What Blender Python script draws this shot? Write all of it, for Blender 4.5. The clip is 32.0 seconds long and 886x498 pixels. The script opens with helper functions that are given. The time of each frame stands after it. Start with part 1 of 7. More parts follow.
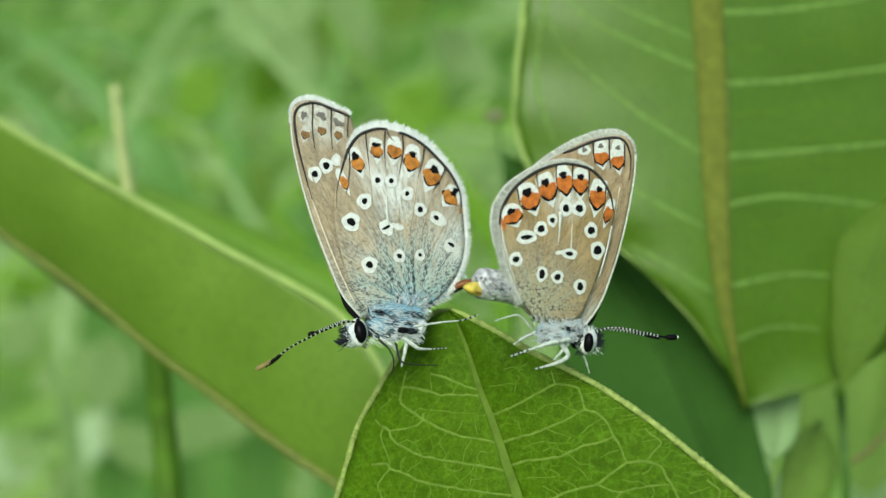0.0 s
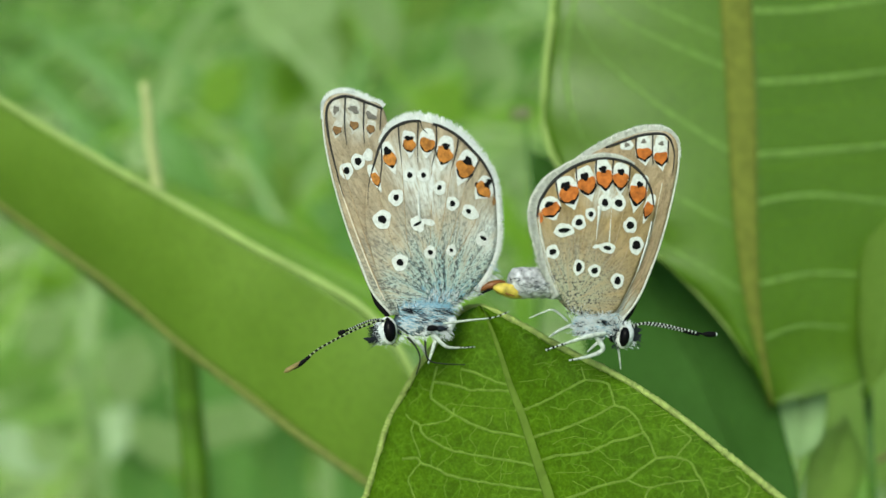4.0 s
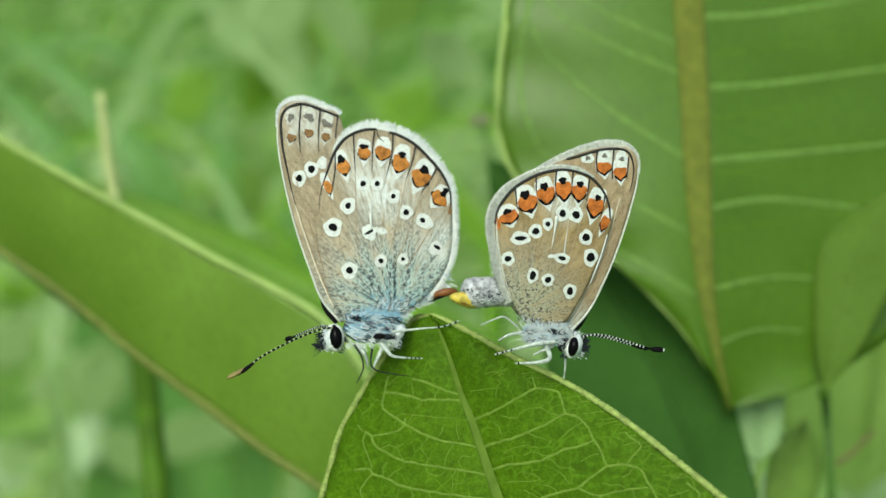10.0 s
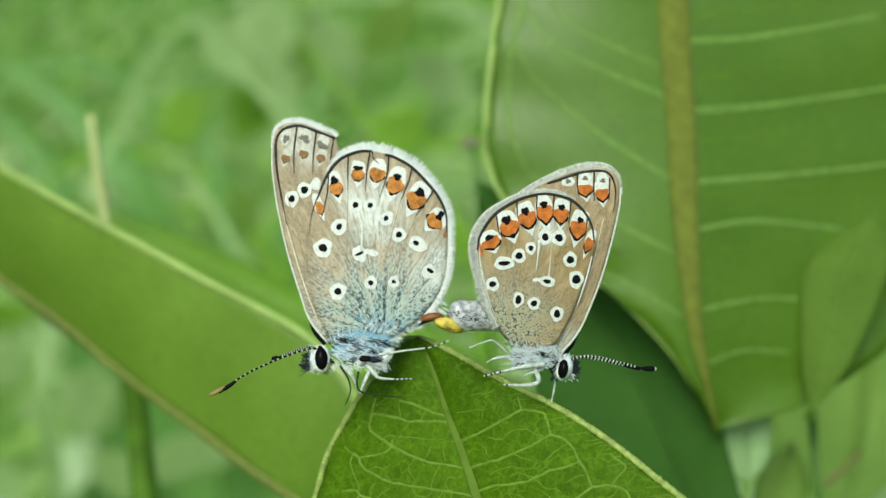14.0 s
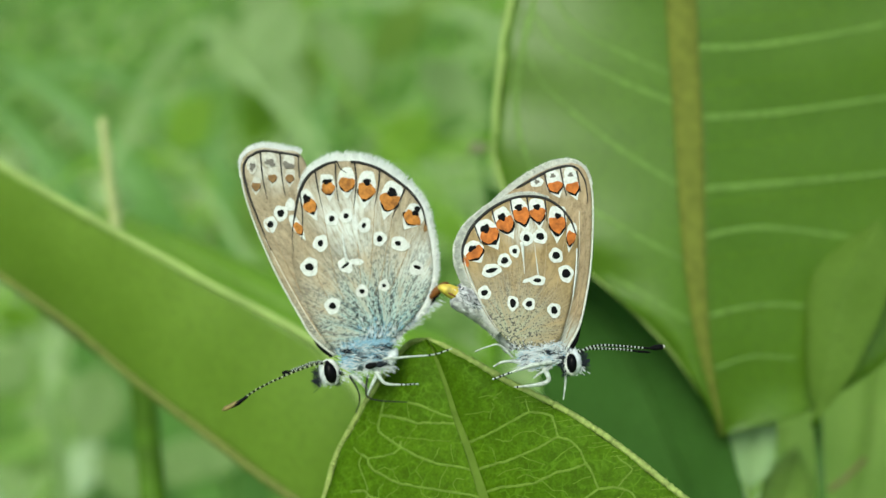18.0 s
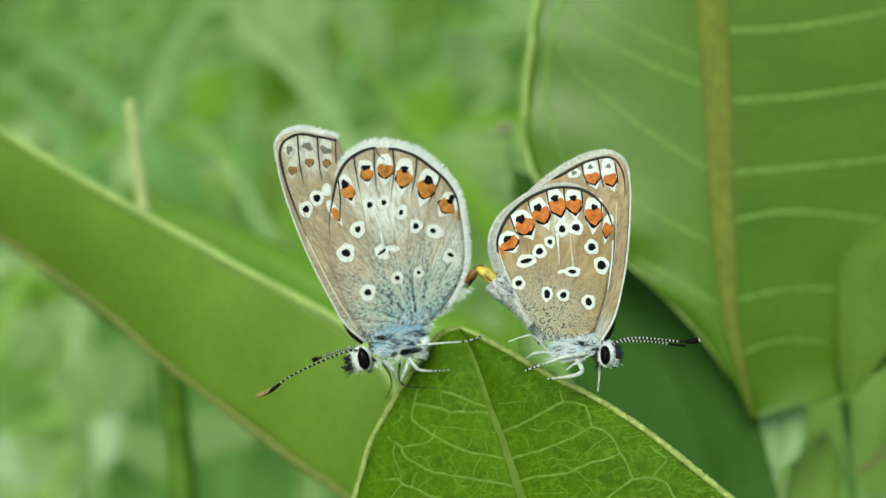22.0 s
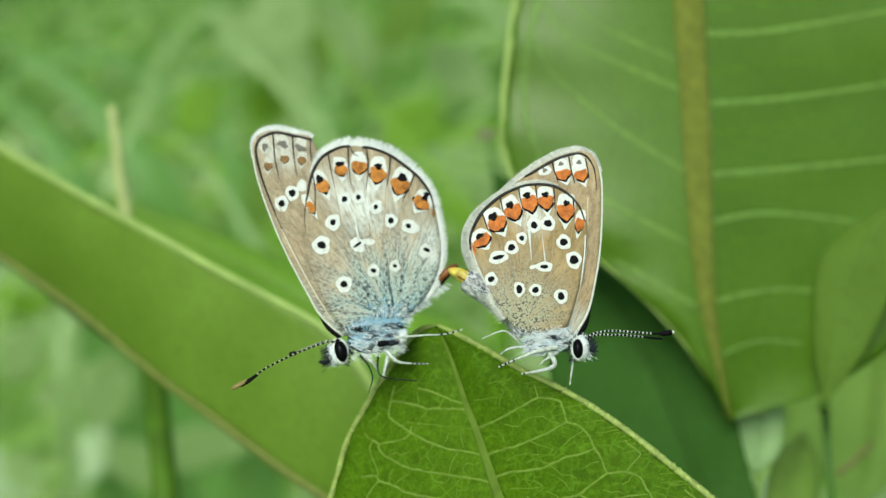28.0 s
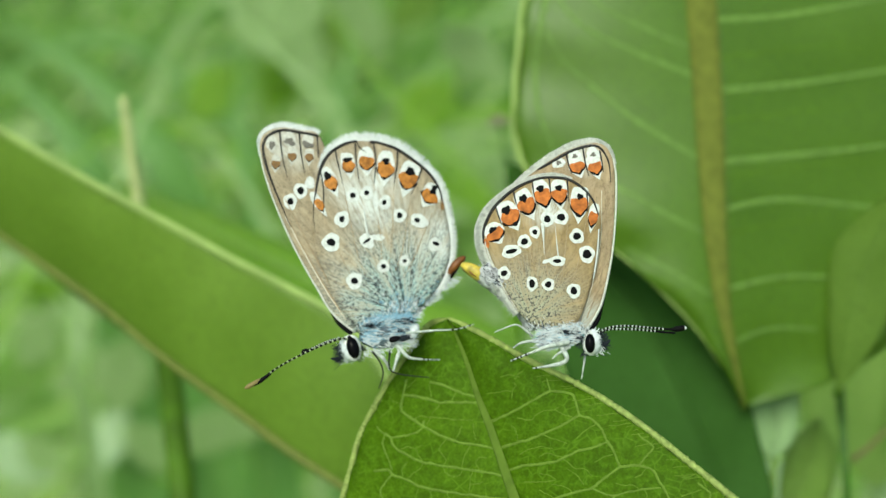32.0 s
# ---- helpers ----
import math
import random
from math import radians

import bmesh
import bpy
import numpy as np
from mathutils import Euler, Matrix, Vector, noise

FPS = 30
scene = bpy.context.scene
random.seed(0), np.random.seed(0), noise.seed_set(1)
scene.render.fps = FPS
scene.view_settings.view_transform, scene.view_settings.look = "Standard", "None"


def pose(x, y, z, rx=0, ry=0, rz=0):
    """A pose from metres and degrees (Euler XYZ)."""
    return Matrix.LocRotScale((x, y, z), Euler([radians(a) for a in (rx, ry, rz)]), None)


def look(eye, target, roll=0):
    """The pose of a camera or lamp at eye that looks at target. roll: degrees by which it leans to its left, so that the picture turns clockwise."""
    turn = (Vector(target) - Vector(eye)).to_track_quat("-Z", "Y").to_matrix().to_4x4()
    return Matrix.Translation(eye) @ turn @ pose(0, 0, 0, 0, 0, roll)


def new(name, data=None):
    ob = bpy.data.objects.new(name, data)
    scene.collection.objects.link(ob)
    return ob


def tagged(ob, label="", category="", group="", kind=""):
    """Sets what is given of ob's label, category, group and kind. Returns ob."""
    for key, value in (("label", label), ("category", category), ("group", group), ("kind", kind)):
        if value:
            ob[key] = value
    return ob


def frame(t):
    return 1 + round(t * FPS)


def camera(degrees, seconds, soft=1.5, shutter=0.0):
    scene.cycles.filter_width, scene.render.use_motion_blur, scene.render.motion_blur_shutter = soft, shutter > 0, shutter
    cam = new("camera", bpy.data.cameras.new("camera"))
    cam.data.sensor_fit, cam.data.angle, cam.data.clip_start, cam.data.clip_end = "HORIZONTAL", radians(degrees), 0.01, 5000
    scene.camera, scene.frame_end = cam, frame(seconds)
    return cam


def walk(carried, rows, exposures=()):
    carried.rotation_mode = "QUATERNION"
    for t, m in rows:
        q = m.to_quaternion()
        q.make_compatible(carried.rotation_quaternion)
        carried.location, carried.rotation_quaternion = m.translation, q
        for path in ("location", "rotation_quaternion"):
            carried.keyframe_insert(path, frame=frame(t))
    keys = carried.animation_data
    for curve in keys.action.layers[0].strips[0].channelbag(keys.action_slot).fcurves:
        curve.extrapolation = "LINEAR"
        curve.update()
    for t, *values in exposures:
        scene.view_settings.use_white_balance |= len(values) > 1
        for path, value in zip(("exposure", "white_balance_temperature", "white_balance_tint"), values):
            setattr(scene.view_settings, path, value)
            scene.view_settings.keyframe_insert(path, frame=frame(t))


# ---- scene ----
from mathutils.bvhtree import BVHTree
# A pair of small blue butterflies on the tip of a milkweed leaf. Lengths below are in millimetres and scaled by MM.
MM = 0.001
cam = camera(36.0, 32.0, soft=1.5)
cam.data.dof.use_dof = True
cam.data.dof.focus_distance = 0.0910
cam.data.dof.aperture_fstop = 31.0
walk(cam, [
    (0, pose(-0.000000, -0.090000, 0.830000, 72.000, -0.000, 0.000)),
    (0.5, pose(-0.000351, -0.090315, 0.829706, 71.699, -0.173, 0.116)),
    (1, pose(0.000045, -0.090222, 0.829811, 71.779, -0.202, -0.026)),
    (1.5, pose(-0.000024, -0.090279, 0.829742, 71.777, -0.277, 0.082)),
    (2, pose(0.000165, -0.090225, 0.829655, 71.964, -0.017, 0.050)),
    (2.5, pose(-0.000233, -0.090251, 0.830000, 72.301, -0.397, -0.044)),
    (3, pose(-0.000294, -0.090297, 0.830449, 72.501, -0.132, -0.123)),
    (3.5, pose(-0.000726, -0.090758, 0.830082, 72.020, -0.001, 0.943)),
    (5.5, pose(-0.000087, -0.090627, 0.830115, 71.824, 0.240, 0.384)),
    (6, pose(0.000225, -0.090428, 0.829971, 71.721, 0.203, 0.005)),
    (6.5, pose(0.000166, -0.090439, 0.830043, 71.815, 0.091, -0.064)),
    (7, pose(0.000007, -0.090706, 0.830069, 71.897, -0.007, -0.131)),
    (7.5, pose(0.000574, -0.090790, 0.830177, 72.143, -0.020, -0.760)),
    (8, pose(0.000650, -0.090761, 0.830050, 72.184, 0.002, -0.411)),
    (8.5, pose(0.000652, -0.090715, 0.830148, 71.778, 0.489, -0.031)),
    (9, pose(0.000517, -0.090619, 0.830307, 71.794, 0.249, -0.291)),
    (9.5, pose(0.000623, -0.090506, 0.830409, 72.123, 0.547, -0.122)),
    (10, pose(0.000830, -0.090321, 0.830226, 72.154, 0.259, -0.414)),
    (10.5, pose(0.000631, -0.090572, 0.830504, 72.314, 0.214, -0.332)),
    (11, pose(0.000655, -0.090687, 0.830568, 72.327, 0.325, -0.371)),
    (11.5, pose(0.000837, -0.090758, 0.830427, 72.211, 0.688, -0.026)),
    (12, pose(0.001064, -0.090757, 0.830577, 72.171, 0.652, 0.156)),
    (12.5, pose(0.001206, -0.091011, 0.830729, 72.488, 0.805, -0.047)),
    (13, pose(0.001348, -0.090741, 0.830087, 73.183, 0.504, -0.496)),
    (13.5, pose(0.001283, -0.090971, 0.830326, 73.250, 0.474, -0.584)),
    (14, pose(0.001254, -0.091057, 0.830590, 73.026, 0.236, -0.726)),
    (14.5, pose(0.000842, -0.091081, 0.831180, 71.194, 0.408, -0.191)),
    (16.5, pose(0.000758, -0.091322, 0.830374, 72.266, -0.195, -0.243)),
    (17, pose(0.000866, -0.091536, 0.830570, 72.609, -0.130, -0.445)),
    (17.5, pose(0.001276, -0.091929, 0.830569, 72.960, -0.271, -0.794)),
    (18, pose(0.001058, -0.092077, 0.830688, 73.291, -0.054, -0.345)),
    (18.5, pose(0.001175, -0.091567, 0.830778, 72.789, 0.057, -0.007)),
    (19, pose(0.000758, -0.091613, 0.830878, 72.743, 0.156, 0.151)),
    (19.5, pose(0.000707, -0.091494, 0.830771, 73.302, -0.143, -0.051)),
    (20, pose(0.000992, -0.091648, 0.830956, 73.602, -0.012, -0.373)),
    (20.5, pose(0.000754, -0.091991, 0.831541, 74.665, 0.005, -0.492)),
    (21, pose(0.000460, -0.091883, 0.832180, 73.426, 0.268, 0.288)),
    (21.5, pose(0.000370, -0.091939, 0.831632, 72.581, 0.360, 0.572)),
    (22, pose(0.000054, -0.091775, 0.831904, 72.115, 0.244, 0.409)),
    (22.5, pose(-0.000120, -0.091667, 0.831704, 72.475, 0.065, 0.421)),
    (23, pose(-0.000147, -0.091829, 0.831525, 72.417, -0.121, 0.452)),
    (23.5, pose(-0.000185, -0.091879, 0.831493, 72.780, -0.130, 0.332)),
    (24, pose(-0.000636, -0.091953, 0.831850, 73.176, -0.348, 0.580)),
    (24.5, pose(0.000059, -0.091933, 0.831403, 73.707, -0.188, -0.275)),
    (26.5, pose(0.000392, -0.092186, 0.831661, 73.461, 0.283, -0.235)),
    (27, pose(0.000791, -0.092410, 0.831068, 73.657, 0.320, -0.720)),
    (27.5, pose(0.000786, -0.092879, 0.830921, 73.643, 0.072, -0.248)),
    (28, pose(0.000940, -0.092768, 0.831057, 72.668, 0.252, -0.109)),
    (28.5, pose(0.000872, -0.093136, 0.831203, 71.998, 0.543, 0.421)),
    (29, pose(0.000648, -0.092733, 0.831914, 70.871, 0.745, 1.219)),
    (29.5, pose(0.000616, -0.092643, 0.832066, 71.392, 0.861, 1.250)),
    (30, pose(0.000642, -0.092328, 0.832232, 71.401, 0.880, 0.786)),
    (30.5, pose(0.000518, -0.092368, 0.832981, 71.366, 1.323, 0.721)),
    (31, pose(0.000575, -0.092146, 0.832907, 71.439, 1.203, 0.558)),
    (31.5, pose(0.001127, -0.092418, 0.832043, 71.888, 1.016, 0.585)),
    (32, pose(0.001235, -0.092226, 0.831856, 71.847, 0.922, 0.343))
], exposures=[(0, 0.13, 6480, -8), (32, 0.13, 6480, -8)])

# ---- light: bright overcast sky ----
world = bpy.data.worlds.new("sky")
scene.world = world
world.use_nodes = True
sky = world.node_tree.nodes.new("ShaderNodeTexSky")
sky.sky_type = "NISHITA"
sky.sun_disc = False
sky.sun_elevation, sky.sun_rotation = radians(48), radians(197)
sky.air_density, sky.dust_density = 1.0, 4.0
back = world.node_tree.nodes["Background"]
back.inputs["Strength"].default_value = 0.13
world.node_tree.links.new(sky.outputs[0], back.inputs["Color"])
sun = new("sun", bpy.data.lights.new("sun", "SUN"))
sun.data.energy, sun.data.angle, sun.data.color = 2.6, radians(30), (1.0, 0.97, 0.90)
sun.matrix_world = look((-0.5, -1.6, 1.9), (0, 0, 0))


# ---- helpers ----
def part(name, bm, material, parent=None, label=""):
    """One mesh object made from a bmesh in millimetres."""
    bmesh.ops.scale(bm, vec=(MM, MM, MM), verts=bm.verts)
    me = bpy.data.meshes.new(name)
    bm.to_mesh(me)
    bm.free()
    if name not in ("spot", "pupil", "lunule", "chevron", "marginal_dot", "smudge"):
        me.polygons.foreach_set("use_smooth", [True] * len(me.polygons))
    me.materials.append(material)
    ob = new(name, me)
    if parent is not None:
        ob.parent = parent
    if label:
        ob["label"] = label
    return ob


def spline(pts, n):
    """n points evenly spaced along a smooth curve through pts."""
    p = np.array(pts, float)
    q = np.vstack([2 * p[0] - p[1], p, 2 * p[-1] - p[-2]])
    out = []
    for i in range(len(p) - 1):
        a, b, c, d = q[i:i + 4]
        for t in np.linspace(0, 1, 24, endpoint=False):
            out.append(0.5 * (2 * b + (c - a) * t + (2 * a - 5 * b + 4 * c - d) * t * t + (3 * b - a - 3 * c + d) * t ** 3))
    out = np.array(out + [p[-1]])
    s = np.r_[0, np.cumsum(np.linalg.norm(np.diff(out, axis=0), axis=1))]
    g = np.linspace(0, s[-1], n)
    return np.stack([np.interp(g, s, out[:, k]) for k in range(out.shape[1])], 1)


def tube(bm, pts, radii, sides=6, flat=1.0, up=None):
    """A round tube along pts; radii is one number or one for each point."""
    pts = [Vector(p) for p in pts]
    if not hasattr(radii, "__len__"):
        radii = [radii] * len(pts)
    rings, side = [], None
    for i, p in enumerate(pts):
        d = (pts[min(i + 1, len(pts) - 1)] - pts[max(i - 1, 0)]).normalized()
        if up is not None:
            side = d.cross(Vector(up)).normalized()
        elif side is None:
            side = d.orthogonal().normalized()
        else:
            side = (side - d * side.dot(d)).normalized()
        nor = side.cross(d)
        rings.append([bm.verts.new(p + (side * math.cos(a) + nor * math.sin(a) * flat) * radii[i])
                      for a in [2 * math.pi * k / sides for k in range(sides)]])
    for r, s in zip(rings, rings[1:]):
        for k in range(sides):
            bm.faces.new((r[k], r[(k + 1) % sides], s[(k + 1) % sides], s[k]))
    bm.faces.new(rings[0][::-1])
    bm.faces.new(rings[-1])
    return bm


def ball(bm, centre, radii, rz=0.0, seg=16, rings=10, rough=0.0):
    """An uneven ellipsoid."""
    m = Matrix.LocRotScale(centre, Euler((0, 0, radians(rz))), radii)
    made = bmesh.ops.create_uvsphere(bm, u_segments=seg, v_segments=rings, radius=1)["verts"]
    for v in made:
        if rough:
            v.co *= 1 + rough * noise.noise(v.co * 3 + Vector(centre))
        v.co = m @ v.co
    return bm


# ---- materials ----
class Nodes:
    """A small wrapper for writing node materials."""

    def __init__(self, name):
        self.m = bpy.data.materials.new(name)
        self.m.use_nodes = True
        self.t = self.m.node_tree
        self.bsdf = self.t.nodes["Principled BSDF"]
        self.out = self.t.nodes["Material Output"]

    def add(self, kind, **inputs):
        n = self.t.nodes.new(kind)
        for k, v in inputs.items():
            self.put(n.inputs[k.replace("_", " ")], v)
        return n

    def put(self, socket, v):
        if isinstance(v, bpy.types.NodeSocket):
            self.t.links.new(v, socket)
        else:
            socket.default_value = v

    def coords(self):
        return self.add("ShaderNodeTexCoord").outputs["Object"]

    def noise(self, scale, detail=3, rough=0.55, vec=None):
        return self.add("ShaderNodeTexNoise", Scale=scale, Detail=detail, Roughness=rough,
                        Vector=vec if vec is not None else self.coords()).outputs["Fac"]

    def voronoi(self, scale, feature="F1", vec=None):
        n = self.add("ShaderNodeTexVoronoi", Scale=scale, Vector=vec if vec is not None else self.coords())
        n.feature = feature
        return n.outputs["Distance"]

    def ramp(self, fac, a, b, lo=0.0, hi=1.0):
        n = self.add("ShaderNodeMapRange", Value=fac)
        for k, v in (("From Min", lo), ("From Max", hi), ("To Min", a), ("To Max", b)):
            self.put(n.inputs[k], v)
        return n.outputs[0]

    def math(self, op, a, b=0.0):
        n = self.add("ShaderNodeMath")
        n.operation = op
        self.put(n.inputs[0], a)
        self.put(n.inputs[1], b)
        return n.outputs[0]

    def mix(self, fac, a, b):
        n = self.add("ShaderNodeMix")
        n.data_type = "RGBA"
        self.put(n.inputs[0], fac)
        self.put(n.inputs[6], (*a, 1) if isinstance(a, tuple) else a)
        self.put(n.inputs[7], (*b, 1) if isinstance(b, tuple) else b)
        return n.outputs[2]

    def near(self, x, y, r0, r1):
        """1 within r0 millimetres of a place on the thing, fading to 0 at r1."""
        d = self.add("ShaderNodeVectorMath")
        d.operation = "DISTANCE"
        flat = self.add("ShaderNodeVectorMath")
        flat.operation = "MULTIPLY"
        self.put(flat.inputs[0], self.coords())
        flat.inputs[1].default_value = (1, 1, 0)
        self.put(d.inputs[0], flat.outputs[0])
        d.inputs[1].default_value = (x * MM, y * MM, 0)
        return self.ramp(d.outputs["Value"], 1, 0, r0 * MM, r1 * MM)

    def bump(self, height, strength, distance):
        n = self.add("ShaderNodeBump", Height=height, Strength=strength, Distance=distance)
        self.put(self.bsdf.inputs["Normal"], n.outputs[0])

    def done(self, color, rough=0.6, spec=0.4, sheer=0.0, sheer_color=None):
        self.put(self.bsdf.inputs["Base Color"], (*color, 1) if isinstance(color, tuple) else color)
        self.put(self.bsdf.inputs["Roughness"], rough)
        self.put(self.bsdf.inputs["Specular IOR Level"], spec)
        if sheer:
            tr = self.add("ShaderNodeBsdfTranslucent")
            self.put(tr.inputs["Color"], sheer_color if sheer_color is not None else color if not isinstance(color, tuple) else (*color, 1))
            mx = self.add("ShaderNodeMixShader")
            self.put(mx.inputs[0], sheer)
            self.t.links.new(self.bsdf.outputs[0], mx.inputs[1])
            self.t.links.new(tr.outputs[0], mx.inputs[2])
            self.t.links.new(mx.outputs[0], self.out.inputs["Surface"])
        return self.m


def leaf_material(name, dark, light, net=0.0, net_scale=900, rough=0.45, sheer=0.3, spec=0.4, grit=0.0):
    """Leaf tissue: blotches, fine grain and a net of small veins."""
    n = Nodes(name)
    a = n.noise(90, 3)
    b = n.noise(1400, 2)
    c = n.mix(n.ramp(a, 0, 1, 0.3, 0.7), dark, light)
    c = n.mix(n.ramp(b, 0.0, 0.35, 0.45, 0.75), c, tuple(x * 0.6 for x in dark))
    if grit:
        c = n.mix(n.ramp(n.noise(2300, 3, 0.7), 0, grit, 0.48, 0.68), c, tuple(min(1, x * 1.7 + 0.01) for x in light))
        c = n.mix(n.ramp(n.noise(900, 3, 0.7), 0, grit, 0.50, 0.68), c, tuple(x * 0.55 for x in dark))
    g = n.ramp(n.voronoi(5200), 0, 1, 0.2, 0.75)
    c = n.mix(n.math("MULTIPLY", g, 0.26), c, tuple(x * 0.45 for x in dark))
    h = n.math("ADD", n.math("MULTIPLY", b, 0.4), n.math("MULTIPLY", g, -0.25))
    if net:
        warp = n.add("ShaderNodeVectorMath")
        warp.operation = "ADD"
        n.put(warp.inputs[0], n.coords())
        wn = n.add("ShaderNodeTexNoise", Scale=500.0, Detail=2.0, Vector=n.coords())
        ws = n.add("ShaderNodeVectorMath")
        ws.operation = "SCALE"
        n.put(ws.inputs[0], wn.outputs["Color"])
        ws.inputs["Scale"].default_value = 0.0003
        n.put(warp.inputs[1], ws.outputs[0])
        e = n.ramp(n.voronoi(net_scale, "DISTANCE_TO_EDGE", warp.outputs[0]), 1, 0, 0.015, 0.075)
        e2 = n.ramp(n.voronoi(net_scale * 2.7, "DISTANCE_TO_EDGE", warp.outputs[0]), 1, 0, 0.0, 0.16)
        w = n.math("MAXIMUM", n.math("MULTIPLY", e, n.ramp(n.noise(620), 0.0, 1, 0.42, 0.62)), n.math("MULTIPLY", e2, n.ramp(n.noise(480), 0.0, 0.45, 0.40, 0.65)))
        c = n.mix(n.math("MULTIPLY", w, net), c, tuple(min(1, x * 1.9 + 0.02) for x in light))
        h = n.math("ADD", h, n.math("MULTIPLY", w, 0.15))
    n.bump(h, 0.22, 0.0003)
    return n.done(c, n.ramp(a, rough - 0.08, rough + 0.1), spec, sheer)


def plain_material(name, color, rough=0.6, spec=0.35, vary=0.25, scale=900, sheer=0.0):
    n = Nodes(name)
    a = n.noise(scale, 3)
    c = n.mix(n.ramp(a, 0, 1, 0.3, 0.7), tuple(x * (1 - vary) for x in color), tuple(min(1, x * (1 + vary * 0.6)) for x in color))
    n.bump(a, 0.2, 0.0001)
    return n.done(c, rough, spec, sheer)


def wing_material(name, base, dark, dust, foot, dusted, white_spots, side=1, haze=0.6, flecks=0.95, dots=0, comb=1.0):
    """Scaled wing: beige or brown ground, bluish dusting round the root with dark flecks, pale patches."""
    n = Nodes(name)
    tc = n.coords()
    st = n.add("ShaderNodeMapping", Vector=tc)
    st.inputs["Scale"].default_value = (1, 0.22, 1)
    st.inputs["Rotation"].default_value = (0, 0, radians(-14))
    streak = n.noise(2600, 3, vec=st.outputs[0])
    grain = n.noise(6500, 2)
    blot = n.noise(420, 3)
    gap = n.add("ShaderNodeVectorMath")
    gap.operation = "SUBTRACT"
    n.put(gap.inputs[0], tc)
    gap.inputs[1].default_value = (foot[0] * MM, foot[1] * MM, 0)
    sep = n.add("ShaderNodeSeparateXYZ", Vector=gap.outputs[0])
    angle = n.math("ARCTAN2", sep.outputs[0], sep.outputs[1])
    far = n.add("ShaderNodeVectorMath")
    far.operation = "LENGTH"
    n.put(far.inputs[0], gap.outputs[0])
    fan = n.add("ShaderNodeCombineXYZ", X=n.math("MULTIPLY", angle, 5.0), Y=n.math("MULTIPLY", far.outputs["Value"], 260.0))
    fine = n.add("ShaderNodeCombineXYZ", X=n.math("MULTIPLY", angle, 34.0), Y=n.math("MULTIPLY", far.outputs["Value"], 700.0))
    rays = n.noise(1.0, 3, vec=fan.outputs[0])
    combs = n.noise(1.0, 3, 0.7, vec=fine.outputs[0])
    c = n.mix(n.ramp(streak, 0.35, 1, 0.3, 0.72), dark, base)
    c = n.mix(n.ramp(rays, 0, 0.45 * comb, 0.48, 0.66), c, dark)
    c = n.mix(n.ramp(combs, 0, 0.32 * comb, 0.50, 0.64), c, tuple(min(1, x * 1.4 + 0.03) for x in base))
    c = n.mix(n.ramp(combs, 0.30 * comb, 0, 0.36, 0.48), c, tuple(x * 0.72 for x in dark))
    scales = n.math("ADD", n.math("MULTIPLY", n.noise(5600, 2), 0.6), n.math("MULTIPLY", combs, -0.25))
    c = n.mix(n.ramp(scales, 0, 0.30, 0.235, 0.275), c, tuple(x * 0.42 for x in dark))
    c = n.mix(n.ramp(grain, 0, 0.28, 0.5, 0.72), c, tuple(x * 0.35 for x in dark))
    c = n.mix(n.ramp(rays, 0.5, 0, 0.34, 0.46), c, tuple(min(1, x * f + 0.02) for x, f in zip(base, (1.30, 1.22, 1.12))))
    for x, y, r0, r1, amount in white_spots:
        m = n.math("MULTIPLY", n.near(x, y, r0, r1), n.math("MULTIPLY", n.ramp(blot, 0.3, amount, 0.35, 0.6), n.ramp(combs, 0.4, 1.15, 0.38, 0.56)))
        c = n.mix(m, c, (0.64, 0.67, 0.65))
    strew = n.math("MULTIPLY", n.ramp(rays, 0.45, 1.2, 0.34, 0.60), n.ramp(combs, 0.45, 1.1, 0.36, 0.58))
    m = n.math("MULTIPLY", n.near(foot[0] + side * 1.2, foot[1] + 0.8, dusted[0], dusted[1] * 1.45), strew)
    c = n.mix(n.math("MULTIPLY", m, haze), c, (0.56, 0.65, 0.64))
    m = n.math("MULTIPLY", n.near(foot[0], foot[1], dusted[0] * 0.7, dusted[1] * 0.95), strew)
    tint = n.math("MULTIPLY", n.ramp(n.noise(1.6, 3, 0.6, vec=fan.outputs[0]), 0.45, 1, 0.42, 0.60), n.ramp(n.noise(7000, 2), 0.6, 1, 0.42, 0.56))
    c = n.mix(n.math("MULTIPLY", m, tint), c, dust)
    lines = n.ramp(n.math("ABSOLUTE", n.math("SUBTRACT", n.math("FRACT", n.math("MULTIPLY", angle, 3.1)), 0.5)), 1, 0.25, 0.02, 0.16)
    strokes = n.add("ShaderNodeCombineXYZ", X=n.math("MULTIPLY", angle, 42.0), Y=n.math("MULTIPLY", far.outputs["Value"], 3200.0))
    fleck = n.math("ADD", n.math("MULTIPLY", n.noise(1.0, 2, 0.6, vec=strokes.outputs[0]), 0.6), n.math("MULTIPLY", rays, 0.4))
    if dots:
        fleck = n.math("ADD", n.math("MULTIPLY", n.noise(dots, 1, 0.5), 0.8), n.math("MULTIPLY", rays, 0.22))
        fleck = n.math("SUBTRACT", fleck, n.ramp(n.noise(900, 2), 0.08, 0.01, 0.40, 0.62))
    fleck = n.ramp(n.math("ADD", fleck, n.math("MULTIPLY", lines, 0.06)), 0, 1, 0.535, 0.575)
    fleck = n.math("MULTIPLY", fleck, n.near(foot[0], foot[1], dusted[0] * 1.3, dusted[1] * 1.35))
    c = n.mix(n.math("MULTIPLY", fleck, flecks), c, (0.025, 0.03, 0.04))
    n.bump(n.math("ADD", streak, grain), 0.35, 0.00012)
